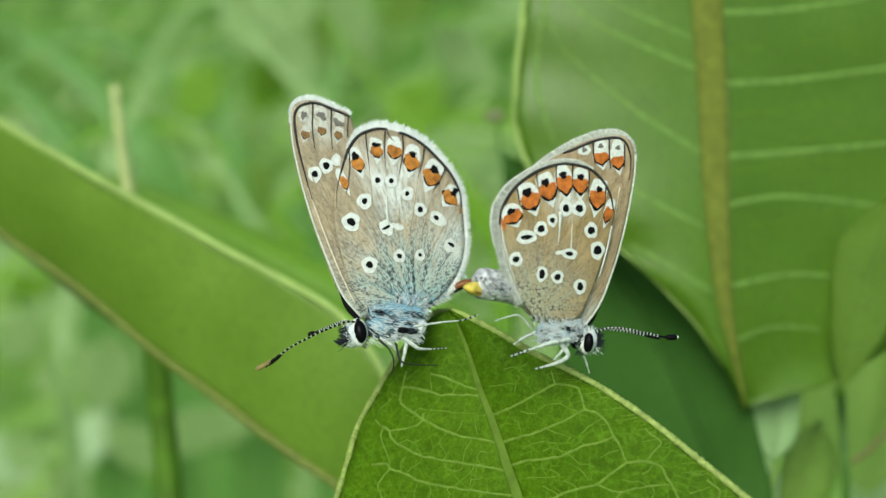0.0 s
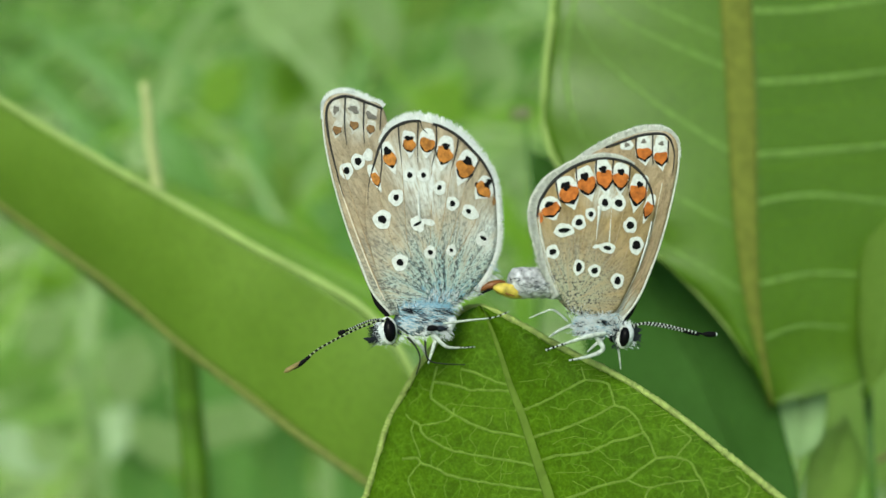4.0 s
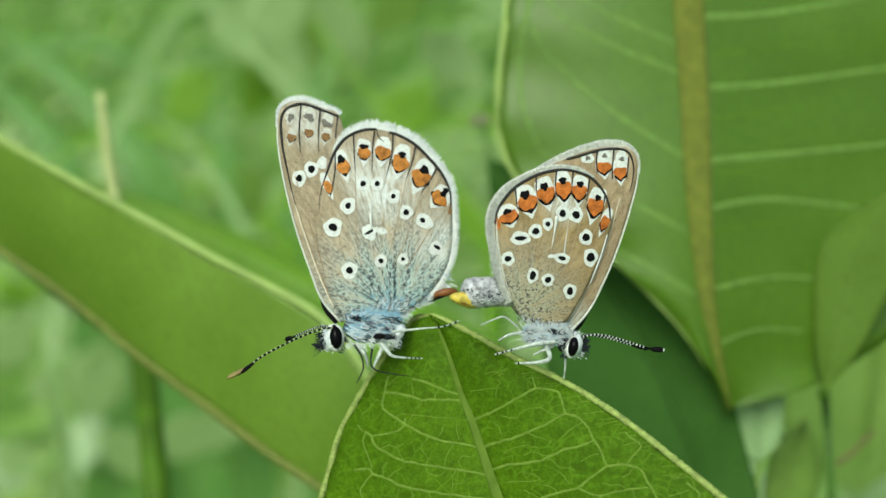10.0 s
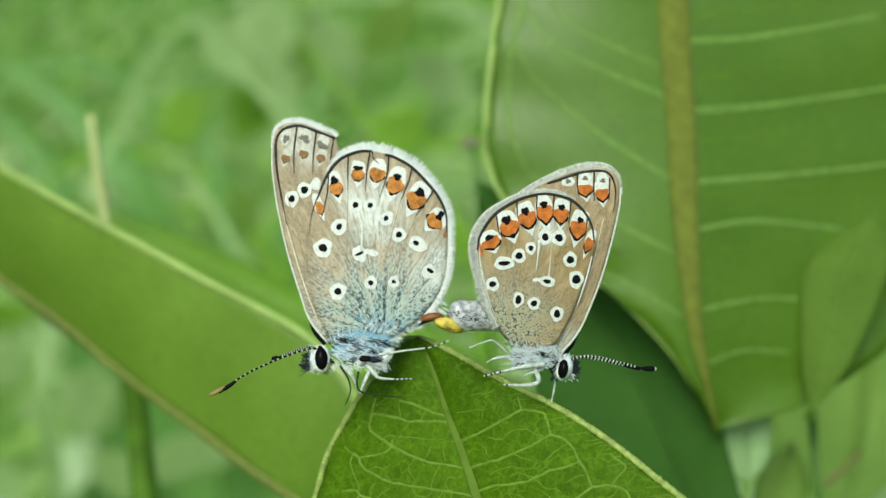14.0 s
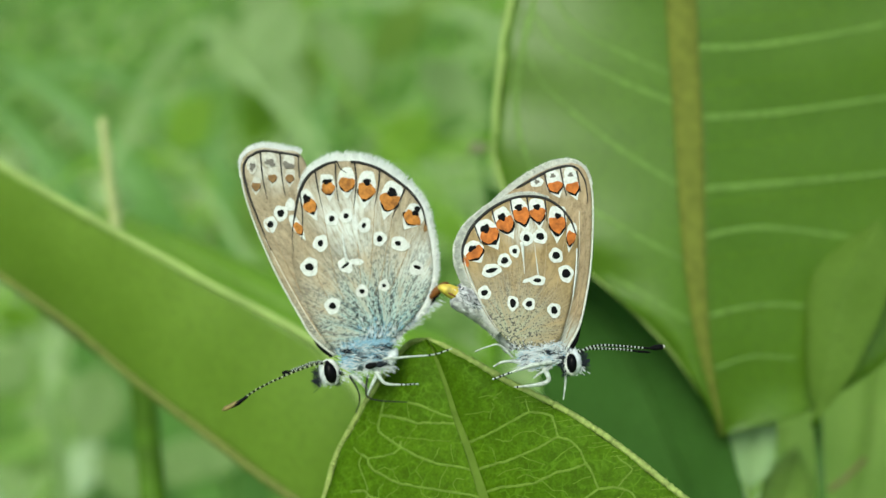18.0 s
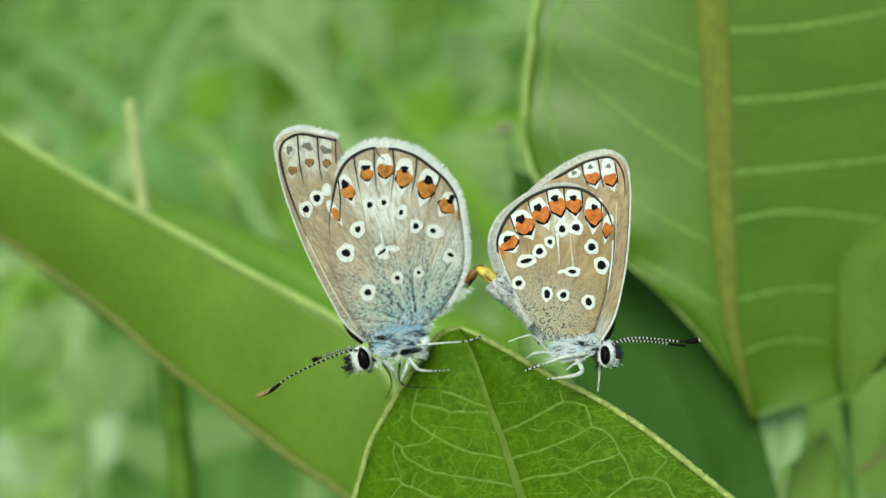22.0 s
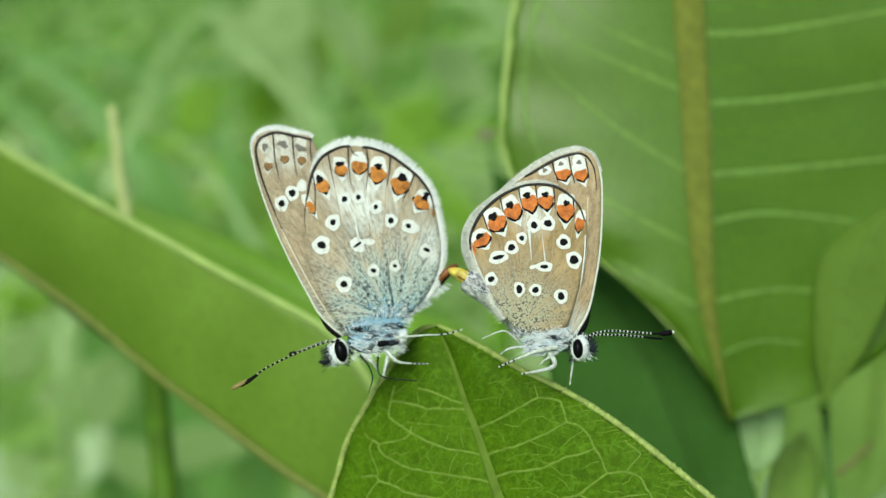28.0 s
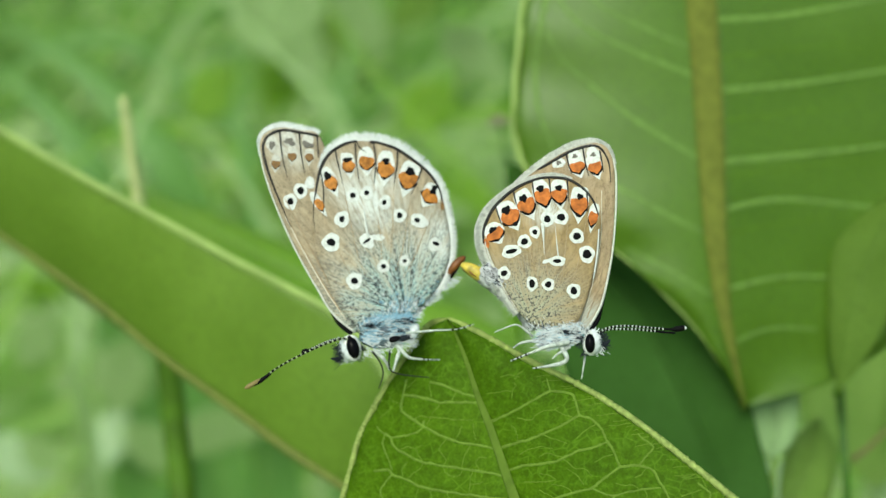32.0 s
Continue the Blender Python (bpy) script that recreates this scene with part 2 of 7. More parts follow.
    return n.done(c, 0.68, 0.14, 0.12)


M_PERCH = leaf_material("perch_leaf_green", (0.050, 0.117, 0.002), (0.080, 0.164, 0.003), net=0.32, net_scale=1150, rough=0.6, sheer=0.25, spec=0.09, grit=0.4)
M_PERCH_VEIN = plain_material("perch_vein_green", (0.158, 0.255, 0.038), 0.7, 0.08, 0.25, 1800, sheer=0.2)
M_PERCH_NET = plain_material("perch_veinlet_green", (0.140, 0.232, 0.028), 0.7, 0.08, 0.3, 1800, sheer=0.2)
M_PERCH_RIB = plain_material("perch_midrib_green", (0.118, 0.190, 0.028), 0.75, 0.05, 0.2, 900, sheer=0.2)
M_MARGIN = plain_material("leaf_margin_yellow_green", (0.36, 0.46, 0.13), 0.6, 0.2, 0.35, 1500, sheer=0.3)
M_EDGE = plain_material("leaf_edge_pale", (0.40, 0.54, 0.17), 0.6, 0.2, 0.2, 300, sheer=0.35)
M_LEFT = leaf_material("side_leaf_green", (0.156, 0.280, 0.027), (0.210, 0.358, 0.042), rough=0.5, sheer=0.35)
M_RIGHT = leaf_material("broad_leaf_green", (0.094, 0.200, 0.008), (0.128, 0.255, 0.017), spec=0.6, rough=0.42, sheer=0.35)
# Broad leaf's green made lighter, painting in light on its upturned fold.
M_GREY = leaf_material("fold_lit_green", (0.118, 0.215, 0.027), (0.155, 0.268, 0.042), rough=0.6, sheer=0.35, spec=0.15)
# Darker leaf green that paints in the shade of the large leaf.
M_SHADE = leaf_material("painted_shade_green", (0.043, 0.112, 0.018), (0.061, 0.147, 0.029), rough=0.75, sheer=0.2, spec=0.08)
M_RIB = plain_material("midrib_brownish", (0.165, 0.198, 0.036), 0.75, 0.1, sheer=0.25)
M_RIB_DULL = plain_material("midrib_dull", (0.175, 0.215, 0.042), 0.6, sheer=0.3)
M_VEIN = plain_material("side_vein_pale", (0.175, 0.300, 0.070), 0.75, 0.1, sheer=0.2)
M_FAINT = plain_material("side_vein_faint", (0.130, 0.245, 0.026), 0.7, 0.15, sheer=0.3)
M_BLADE = leaf_material("grass_blade_pale", (0.31, 0.48, 0.17), (0.40, 0.56, 0.25), sheer=0.4)
M_BACK = leaf_material("back_leaf_green", (0.20, 0.40, 0.03), (0.27, 0.47, 0.05), sheer=0.4)
M_DIM = leaf_material("sedge_dark_green", (0.115, 0.260, 0.055), (0.165, 0.335, 0.085), sheer=0.2)
M_STALK = plain_material("stalk_green", (0.068, 0.150, 0.007), 0.6, 0.2, vary=0.3, scale=250)
M_STALK_LEAF = leaf_material("small_leaf_green", (0.20, 0.35, 0.06), (0.27, 0.43, 0.09), sheer=0.35)
M_STEM = plain_material("stem_green", (0.05, 0.13, 0.012), 0.5)
M_STRAW = plain_material("stem_straw", (0.42, 0.48, 0.20), 0.6)
M_TWIG = plain_material("twig_grey", (0.19, 0.20, 0.11), 0.8)
M_BRANCH = plain_material("branch_reddish", (0.17, 0.15, 0.055), 0.7)
M_GLAUCOUS = leaf_material("glaucous_leaf", (0.35, 0.53, 0.24), (0.41, 0.59, 0.29), sheer=0.35)
M_PALE = leaf_material("pale_leaf", (0.52, 0.70, 0.42), (0.60, 0.77, 0.50), sheer=0.4)
M_WING_L = wing_material("wing_beige", (0.400, 0.338, 0.240), (0.255, 0.204, 0.132), (0.32, 0.575, 0.61), (3.78, -4.65), (2.0, 6.2),
                         [(*(1.66, 3.77), 0.6, 3.0, 1.4), (*(6.46, 0.55), 0.6, 2.6, 1.1), (*(-4.05, 7.45), 0.6, 2.2, 0.7), (*(-0.36, 5.01), 0.4, 2.4, 0.6)])
M_WING_R = wing_material("wing_brown", (0.350, 0.264, 0.138), (0.212, 0.148, 0.066), (0.36, 0.39, 0.27), (-3.10, -2.94), (0.8, 3.7),
                         [(*(-0.25, 4.00), 0.3, 2.0, 0.9)], -0.3, 0.32, 0.9, 8200, 0.5)
M_FORE_R = wing_material("wing_grey_brown", (0.385, 0.305, 0.195), (0.265, 0.195, 0.115), (0.5, 0.5, 0.45), (-1.10, -4.84), (0.5, 1.5),
                         [(*(3.22, 6.68), 0.3, 1.6, 0.7)])
M_WHITE = plain_material("scale_white", (0.60, 0.63, 0.62), 0.75, 0.15, 0.18, 5000)
M_FIELD = plain_material("scale_pale_grey", (0.52, 0.52, 0.48), 0.75, 0.15, 0.25, 5000)
M_BLACK = plain_material("scale_black", (0.005, 0.005, 0.006), 0.7, 0.06, 0.4, 4000)
M_ORANGE = plain_material("scale_orange", (0.41, 0.165, 0.032), 0.65, 0.2, 0.55, 2600)
M_RED = plain_material("scale_red_orange", (0.43, 0.130, 0.024), 0.65, 0.2, 0.45, 2600)
M_SMUDGE = plain_material("scale_grey", (0.15, 0.14, 0.125), 0.65, 0.2, 0.3, 3000)
M_TAWNY = plain_material("scale_tawny", (0.22, 0.125, 0.05), 0.65, 0.2, 0.35, 3000)
M_LINE = plain_material("margin_dark", (0.035, 0.034, 0.034), 0.7, 0.08, 0.4, 3000)
M_WVEIN = plain_material("wing_vein_brown", (0.36, 0.28, 0.18), 0.6, 0.2, 0.3, 3000)
M_WVEIN_PALE = plain_material("wing_vein_pale", (0.66, 0.62, 0.52), 0.6, 0.2, 0.2, 3000)
M_FRINGE = plain_material("fringe_white", (0.86, 0.89, 0.89), 0.8, 0.15, 0.06, 5000, sheer=0.3)
M_FRINGE_GREY = plain_material("fringe_grey", (0.76, 0.78, 0.74), 0.8, 0.15, 0.2, 5000, sheer=0.35)
M_FUR_BLUE = plain_material("fur_blue_grey", (0.25, 0.44, 0.58), 0.8, 0.2, 0.35, 2500)
M_FUR_WHITE = plain_material("fur_white", (0.58, 0.63, 0.66), 0.8, 0.2, 0.25, 2500)
M_FUR_DARK = plain_material("fur_dark", (0.018, 0.022, 0.03), 0.8, 0.08, 0.4, 2500)
M_SKIN = plain_material("body_grey_blue", (0.12, 0.16, 0.20), 0.8, 0.2, 0.5, 1800)
M_DOWN = plain_material("body_pale_down", (0.36, 0.41, 0.41), 0.85, 0.1, 0.55, 1500)
M_ABDOMEN = plain_material("abdomen_grey", (0.43, 0.44, 0.47), 0.75, 0.2, 0.65, 2600)
M_EYE = plain_material("eye_black", (0.003, 0.003, 0.004), 0.2, 0.06, 0.2, 3000)
M_LEG = plain_material("leg_white", (0.44, 0.49, 0.46), 0.7, 0.2, 0.45, 3500)
M_RING = plain_material("antenna_ring_pale", (0.34, 0.40, 0.24), 0.7, 0.2, 0.3, 3500)
M_LEG_DARK = plain_material("leg_dark", (0.022, 0.028, 0.02), 0.6, 0.15, 0.3, 2500)
M_CLUB = plain_material("club_tan", (0.23, 0.18, 0.065), 0.6, 0.3, 0.4, 2500)
M_AMBER = plain_material("clasper_brown", (0.17, 0.06, 0.012), 0.45, 0.4, 0.3, 2500)
M_YELLOW = plain_material("tip_yellow", (0.48, 0.38, 0.06), 0.5, 0.4, 0.6, 1800)


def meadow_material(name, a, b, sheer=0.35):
    """Blades in many tints, one for each, with dark patches painted in for shade."""
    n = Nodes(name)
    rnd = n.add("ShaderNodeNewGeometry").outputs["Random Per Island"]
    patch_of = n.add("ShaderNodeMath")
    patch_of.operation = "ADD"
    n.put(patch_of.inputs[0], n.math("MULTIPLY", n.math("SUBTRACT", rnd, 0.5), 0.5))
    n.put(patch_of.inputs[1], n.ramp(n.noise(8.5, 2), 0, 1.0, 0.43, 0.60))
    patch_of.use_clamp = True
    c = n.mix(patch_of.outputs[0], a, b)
    # Dark patches painted in for shade between the plants.
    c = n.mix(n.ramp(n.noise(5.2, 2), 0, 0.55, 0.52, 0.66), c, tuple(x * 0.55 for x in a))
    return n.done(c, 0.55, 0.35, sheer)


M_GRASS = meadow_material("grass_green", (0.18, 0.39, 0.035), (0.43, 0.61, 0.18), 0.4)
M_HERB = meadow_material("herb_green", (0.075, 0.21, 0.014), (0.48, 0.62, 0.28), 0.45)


# Paler green than the herbs, makes up for shade in the near meadow.
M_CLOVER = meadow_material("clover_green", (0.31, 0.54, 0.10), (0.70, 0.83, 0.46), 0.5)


def ground_material():
    n = Nodes("meadow_floor")
    c = n.mix(n.ramp(n.noise(2.2, 5), 0, 1, 0.3, 0.7), (0.07, 0.18, 0.014), (0.17, 0.33, 0.06))
    c = n.mix(n.ramp(n.noise(30, 3), 0, 0.6, 0.5, 0.75), c, (0.10, 0.10, 0.04))
    n.bump(n.noise(25, 4), 0.5, 0.02)
    return n.done(c, 0.9, 0.2)


# ---- ground and meadow ----
def ground():
    bm = bmesh.new()
    edges = [-400, -60, -15, -5, -2, -1, 0, 1, 2, 3, 4, 5, 6, 8, 10, 15, 25, 60, 400]
    grid = [[bm.verts.new((x * 1000, y * 1000, (0.06 * noise.noise(Vector((x, y, 0)) * 0.7) if abs(x) < 30 and abs(y) < 30 else 0) * 1000))
             for x in edges] for y in edges]
    for r, s in zip(grid, grid[1:]):
        for i in range(len(edges) - 1):
            bm.faces.new((r[i], r[i + 1], s[i + 1], s[i]))
    tagged(part("ground", bm, ground_material()), "green meadow ground under tall grass", "ground", kind="structure")


def meadow(name, count, near, far, spread, length, width, bend, material, seed, label, lean=0.35, ring=False):
    """Blades of one kind, scattered over the camera's wedge of view or all round it, as one mesh."""
    rng = random.Random(seed)
    verts, faces = [], []
    for _ in range(count):
        y = near * (far / near) ** rng.random()
        x = rng.uniform(-1, 1) * spread * (y + 0.3)
        if ring:
            turn, far_off = rng.uniform(0, 6.283), far * math.sqrt(rng.random())
            x, y = far_off * math.cos(turn), far_off * math.sin(turn)
            if y > 0.85 and abs(x) < spread * (y + 0.3):
                continue
        h = rng.uniform(*length) * min(1.0, 0.3 + 0.7 * math.hypot(x, y))
        w = rng.uniform(*width)
        a, tilt = rng.uniform(0, 6.28), rng.gauss(0.1, lean)
        dx, dy = math.cos(a), math.sin(a)
        lx, ly = math.sin(tilt + 0.35), math.sin(rng.gauss(0, 0.3))
        n = 5
        base = len(verts)
        for i in range(n + 1):
            s = i / n
            cx = x + lx * h * s * s * bend + lx * h * s * 0.5
            cy = y + ly * h * s * s * bend
            cz = h * (s - 0.35 * bend * s * s)
            ww = w * (1 - s ** 2.2) * (0.5 + min(1, s * 4) * 0.5) + w * 0.03
            verts.append((cx - dx * ww, cy - dy * ww, cz - 0.02))
            verts.append((cx + dx * ww, cy + dy * ww, cz - 0.02))
        for i in range(n):
            k = base + 2 * i
            faces.append((k, k + 1, k + 3, k + 2))
    me = bpy.data.meshes.new(name)
    me.from_pydata(verts, [], faces)
    me.materials.append(material)
    return tagged(new(name, me), label, "grass", kind="stuff")


# ---- broad leaves ----
def blade(rib, margin, rows, cols, bulge, away, waves=0.0, thick=0.35):
    """Half a leaf between its midrib and one margin, as a bmesh with thickness."""
    bm = bmesh.new()
    a, b = spline(rib, rows), spline(margin, rows)
    away = Vector(away)
    layers = []
    for side in (0, 1):
        grid = []
        for i in range(rows):
            line = []
            for j in range(cols):
                s = j / (cols - 1)
                p = Vector(a[i] * (1 - s) + b[i] * s)
                lift = bulge * math.sin(math.pi * s) + waves * math.sin(i * 1.1 + s * 2.0) * s * s
                lift += 0.25 * bulge * noise.noise(p * 0.06)
                p += away * (lift - side * thick * (1 - 0.7 * s))
                line.append(bm.verts.new(p))
            grid.append(line)
        layers.append(grid)
        for r, q in zip(grid, grid[1:]):
            for j in range(cols - 1):
                f = (r[j], r[j + 1], q[j + 1], q[j])
                bm.faces.new(f if side == 0 else f[::-1])
    top, low = layers
    for i in range(rows - 1):
        for j in (0, cols - 1):
            bm.faces.new((top[i][j], low[i][j], low[i + 1][j], top[i + 1][j]))
    for i in (0, rows - 1):
        for j in range(cols - 1):
            bm.faces.new((top[i][j], top[i][j + 1], low[i][j + 1], low[i][j]))
    bmesh.ops.recalc_face_normals(bm, faces=bm.faces)
    return bm


def layer(trees, away, lift):
    """A function that drops a way of points along away onto the blades."""
    away = Vector(away).normalized()

    def lay(way, count):
        out = []
        for p in spline(way, count):
            p = Vector(p)
            hits = [h[0] for h in (t.ray_cast(p + away * 9, -away, 18) for t in trees) if h[0]]
            if hits:
                out.append(np.array(max(hits, key=lambda h: h.dot(away)) + away * lift))
        return out

    return lay


def down(p):
    """The place on the ground below p."""
    return (p[0] + 6, p[1] + 25, 0)


def rooted(p):
    """A way from p down to the ground, in steps that grow."""
    x, y, z = p
    return [(x + 1, y + 3, z * 0.97), (x + 2, y + 7, z * 0.89), (x + 3, y + 14, z * 0.65), (x + 5, y + 20, z * 0.3), down(p)]


def stalk(name, pts, radii, material, parent=None, label="", n=24, sides=8, flat=1.0, up=None):
    bm = bmesh.new()
    p = spline(pts, n)
    r = radii if not hasattr(radii, "__len__") else np.interp(np.linspace(0, 1, n), np.linspace(0, 1, len(radii)), radii)
    tube(bm, p, r, sides, flat, up)
    return part(name, bm, material, parent, label)


def thing(name, label, category, group=""):
    return tagged(new(name), label, category, group)


PERCH_UP = (-0.4440, -0.7503, 0.4898)


def perch_leaf():
    """The leaf that carries both butterflies, tip upwards."""
    leaf = thing("milkweed_leaf", "green milkweed leaf tip with pale net of veins and yellow-green margin", "leaf")
    rib = [(0.64, 0.10, 796.12), (1.36, -1.30, 794.72), (1.95, -2.50, 793.38), (2.55, -3.85, 791.83), (3.26, -5.27, 790.43), (3.88, -6.62, 788.95), (4.48, -7.94, 787.49), (5.08, -9.23, 786.05), (5.90, -11.30, 783.47), (6.69, -13.95, 780.09)]
    left = [(0.64, 0.12, 796.15), (-0.76, 0.65, 795.69), (-1.77, 0.48, 794.51), (-3.39, 0.01, 792.32), (-5.00, -0.70, 789.78), (-6.21, -1.47, 787.49), (-6.91, -2.59, 785.16), (-7.58, -3.49, 783.17), (-7.76, -4.06, 782.14), (-5.65, -6.55, 780.22), (-0.91, -11.20, 777.41)]
    right = [(0.64, 0.12, 796.15), (1.82, -0.70, 795.95), (3.75, -2.19, 795.43), (6.36, -4.27, 794.61), (8.89, -6.16, 794.01), (11.32, -8.12, 793.21), (13.65, -10.17, 792.19), (15.89, -12.27, 790.99), (18.05, -14.32, 789.82), (19.82, -16.12, 788.66), (20.28, -17.78, 786.53), (16.37, -18.32, 782.16)]
    up = Vector(PERCH_UP)
    trees = []
    for side in (left, right):
        half = blade(rib, side, 46, 16, 0.55, up, 0.12, 0.22)
        trees.append(BVHTree.FromBMesh(half))
        part("blade", half, M_PERCH, leaf)
        edge = spline(side, 420)
        bm = bmesh.new()
        pts = [Vector(p) + up * (0.03 + 0.05 * noise.noise(Vector((i * 0.21, 0, 3))) + 0.05 * noise.noise(Vector((i * 0.9, 0, 3)))) for i, p in enumerate(edge)]
        tube(bm, pts, [0.235 + 0.05 * noise.noise(Vector((i * 0.3, 5, 0))) + 0.10 * noise.noise(Vector((i * 1.3, 5, 0))) for i in range(420)], 6)
        part("margin", bm, M_MARGIN, leaf, "yellow-green leaf margin")
    stalk("midrib", [Vector(p) + up * 0.04 for p in rib], (0.09, 0.14, 0.19, 0.26, 0.30, 0.34, 0.38, 0.42, 0.48, 0.55), M_PERCH_RIB, leaf, "pale green midrib", 60, 12, 0.10, up)
    up.normalize()
    across = Vector((0, 0, 1)).cross(up).normalized()
    along_leaf = up.cross(across)
    middle = Vector((3.39, -5.27, 790.38))

    def vein(pts, r0, r1, name="vein"):
        """A vein laid onto the leaf, from places in the plane of the leaf."""
        far = np.concatenate([[0], np.cumsum([math.dist(a, b) for a, b in zip(pts, pts[1:])])])
        steps = np.linspace(0, far[-1], max(12, 9 * len(pts)))
        way = np.stack([np.interp(steps, far, [p[0] for p in pts]), np.interp(steps, far, [p[1] for p in pts])], 1)
        for _ in range(4):
            way[1:-1] = (way[:-2] + 2 * way[1:-1] + way[2:]) / 4
        bm, q, r = bmesh.new(), [], []
        for k, (u, w) in enumerate(way):
            f = k / (len(way) - 1)
            free = min(1, 6 * f * (1 - f))
            u += free * (0.07 * noise.noise(Vector((u * 1.3, w * 1.3, 7))) + 0.04 * noise.noise(Vector((u * 5, w * 5, 7))))
            w += free * (0.07 * noise.noise(Vector((u * 1.3, w * 1.3, 2))) + 0.04 * noise.noise(Vector((u * 5, w * 5, 2))))
            top = middle + across * u + along_leaf * w + up * 6
            hits = [h[0] for h in (t.ray_cast(top, -up) for t in trees) if h[0]]
            if hits:
                q.append(max(hits, key=lambda p: p.dot(up)) + up * 0.008)
                r.append((r0 + (r1 - r0) * f) * (1 + 0.35 * noise.noise(Vector((u * 2, w * 2, 4))) + 0.3 * noise.noise(Vector((u * 7, w * 7, 4)))))
        if len(q) > 3:
            tube(bm, q, r, 8, 0.2, up)
            part(name, bm, M_PERCH_VEIN if name == "vein" else M_PERCH_NET, leaf)

    # side veins and the loops that join them
    vein([(-7.25, 1.72), (-7.22, 1.22), (-7.18, 0.49), (-7.23, -0.14), (-7.03, -0.62), (-5.81, -0.99), (-4.85, -1.28), (-3.77, -1.53), (-2.85, -1.68), (-1.62, -1.75), (-0.4, -1.58), (1.13, -1.61)], 0.092, 0.075)
    vein([(-5.0, -0.86), (-4.85, -1.28)], 0.092, 0.075)
    vein([(-5.25, 1.93), (-4.2, 1.87), (-3.09, 1.75), (-2.01, 1.6), (-1.3, 1.68)], 0.092, 0.075)
    vein([(-7.13, 0.58), (-5.92, 0.69), (-4.76, 0.69), (-4.08, 0.64), (-2.83, 0.95), (-1.14, 1.32)], 0.092, 0.075)
    vein([(-7.89, -2.46), (-7.26, -2.61), (-7.15, -3.03), (-6.47, -3.37), (-5.38, -3.57), (-4.16, -3.74), (-2.59, -3.61), (-1.12, -3.46), (0.12, -3.36), (1.04, -3.25), (2.18, -3.25)], 0.092, 0.075)
    vein([(-8.03, -5.22), (-6.76, -4.82), (-6.44, -5.15), (-5.11, -5.16), (-4.36, -5.38), (-3.22, -5.43), (-1.9, -5.27), (-0.63, -5.15), (0.8, -4.99), (2.28, -4.78), (3.12, -4.64)], 0.092, 0.075)
    vein([(-0.59, 0.07), (0.43, 0.39), (1.17, 0.88), (1.93, 1.39), (3.03, 2.28), (3.72, 2.92), (4.01, 3.16)], 0.092, 0.075)
    vein([(4.01, 3.16), (5.02, 3.33), (5.65, 3.24), (6.02, 2.84), (6.35, 2.32), (6.54, 1.97)], 0.092, 0.075)
    vein([(0.94, -1.58), (2.04, -1.02), (3.06, -0.54), (4.22, 0.13), (5.14, 0.71), (5.81, 1.32), (6.54, 1.97)], 0.092, 0.075)
    vein([(6.54, 1.97), (7.23, 1.95), (7.88, 1.72), (8.4, 1.36), (8.84, 0.76)], 0.092, 0.075)
    vein([(8.84, 0.76), (9.38, 0.36), (9.77, -0.15), (10.19, -0.73)], 0.092, 0.075)
    vein([(2.08, -2.88), (2.84, -2.43), (3.66, -2.1), (4.92, -1.75), (5.86, -1.31), (6.39, -0.89), (7.16, -0.3), (8.01, 0.0), (8.88, 0.62)], 0.092, 0.075)
    vein([(3.81, -5.32), (5.13, -4.58), (6.24, -3.83), (7.35, -3.15), (8.66, -2.55), (9.43, -1.59), (10.19, -0.73)], 0.092, 0.075)
    vein([(10.19, -0.73), (10.9, -0.49), (11.43, -0.32), (12.2, -0.36), (12.65, -0.59), (12.93, -0.97), (13.46, -1.42), (13.97, -2.03), (14.19, -2.59)], 0.092, 0.075)
    # lesser loops towards the margin
    vein([(4.01, 3.16), (3.76, 3.55), (3.46, 3.97)], 0.062, 0.05)
    vein([(8.66, -2.55), (9.5, -2.72), (10.3, -2.68), (11.15, -2.21), (12.19, -1.74), (13.24, -1.41)], 0.062, 0.05)
    vein([(11.43, -0.32), (11.63, 0.19), (11.89, 0.62), (12.05, 1.04)], 0.062, 0.05)
    vein([(12.05, 1.04), (11.66, 1.28), (11.17, 1.42), (10.79, 1.68)], 0.062, 0.05)
    vein([(15.47, -0.57), (16.02, -0.79), (16.42, -1.01), (16.41, -1.56), (16.14, -2.14)], 0.062, 0.05)
    vein([(10.3, -2.68), (10.13, -3.23), (9.91, -3.65)], 0.062, 0.05)
    vein([(-4.85, -1.28), (-5.25, -1.85), (-5.99, -2.18), (-6.65, -2.4), (-7.26, -2.61)], 0.062, 0.05)
    vein([(-6.44, -5.15), (-6.86, -5.77), (-7.13, -6.44), (-6.68, -7.13), (-6.1, -7.64)], 0.062, 0.05)
    vein([(-8.78, -2.1), (-8.33, -2.38), (-7.89, -2.46)], 0.062, 0.05)
    vein([(-7.89, -2.46), (-7.98, -3.16), (-7.25, -4.02), (-6.57, -4.77)], 0.062, 0.05)
    # fine cross veins
    vein([(-0.99, -1.72), (-1.15, -2.31), (-1.24, -2.73), (-1.2, -3.48)], 0.036, 0.024, "veinlet")
    vein([(-2.85, -1.68), (-3.1, -2.13), (-3.25, -2.56), (-2.78, -2.93), (-2.45, -3.17), (-2.59, -3.61)], 0.036, 0.024, "veinlet")
    vein([(-4.08, 0.64), (-4.1, 0.23), (-4.41, -0.08), (-4.51, -0.67), (-4.68, -1.16)], 0.036, 0.024, "veinlet")
    vein([(-4.56, -0.52), (-3.57, -0.38), (-2.53, -0.23), (-1.32, -0.02)], 0.036, 0.024, "veinlet")
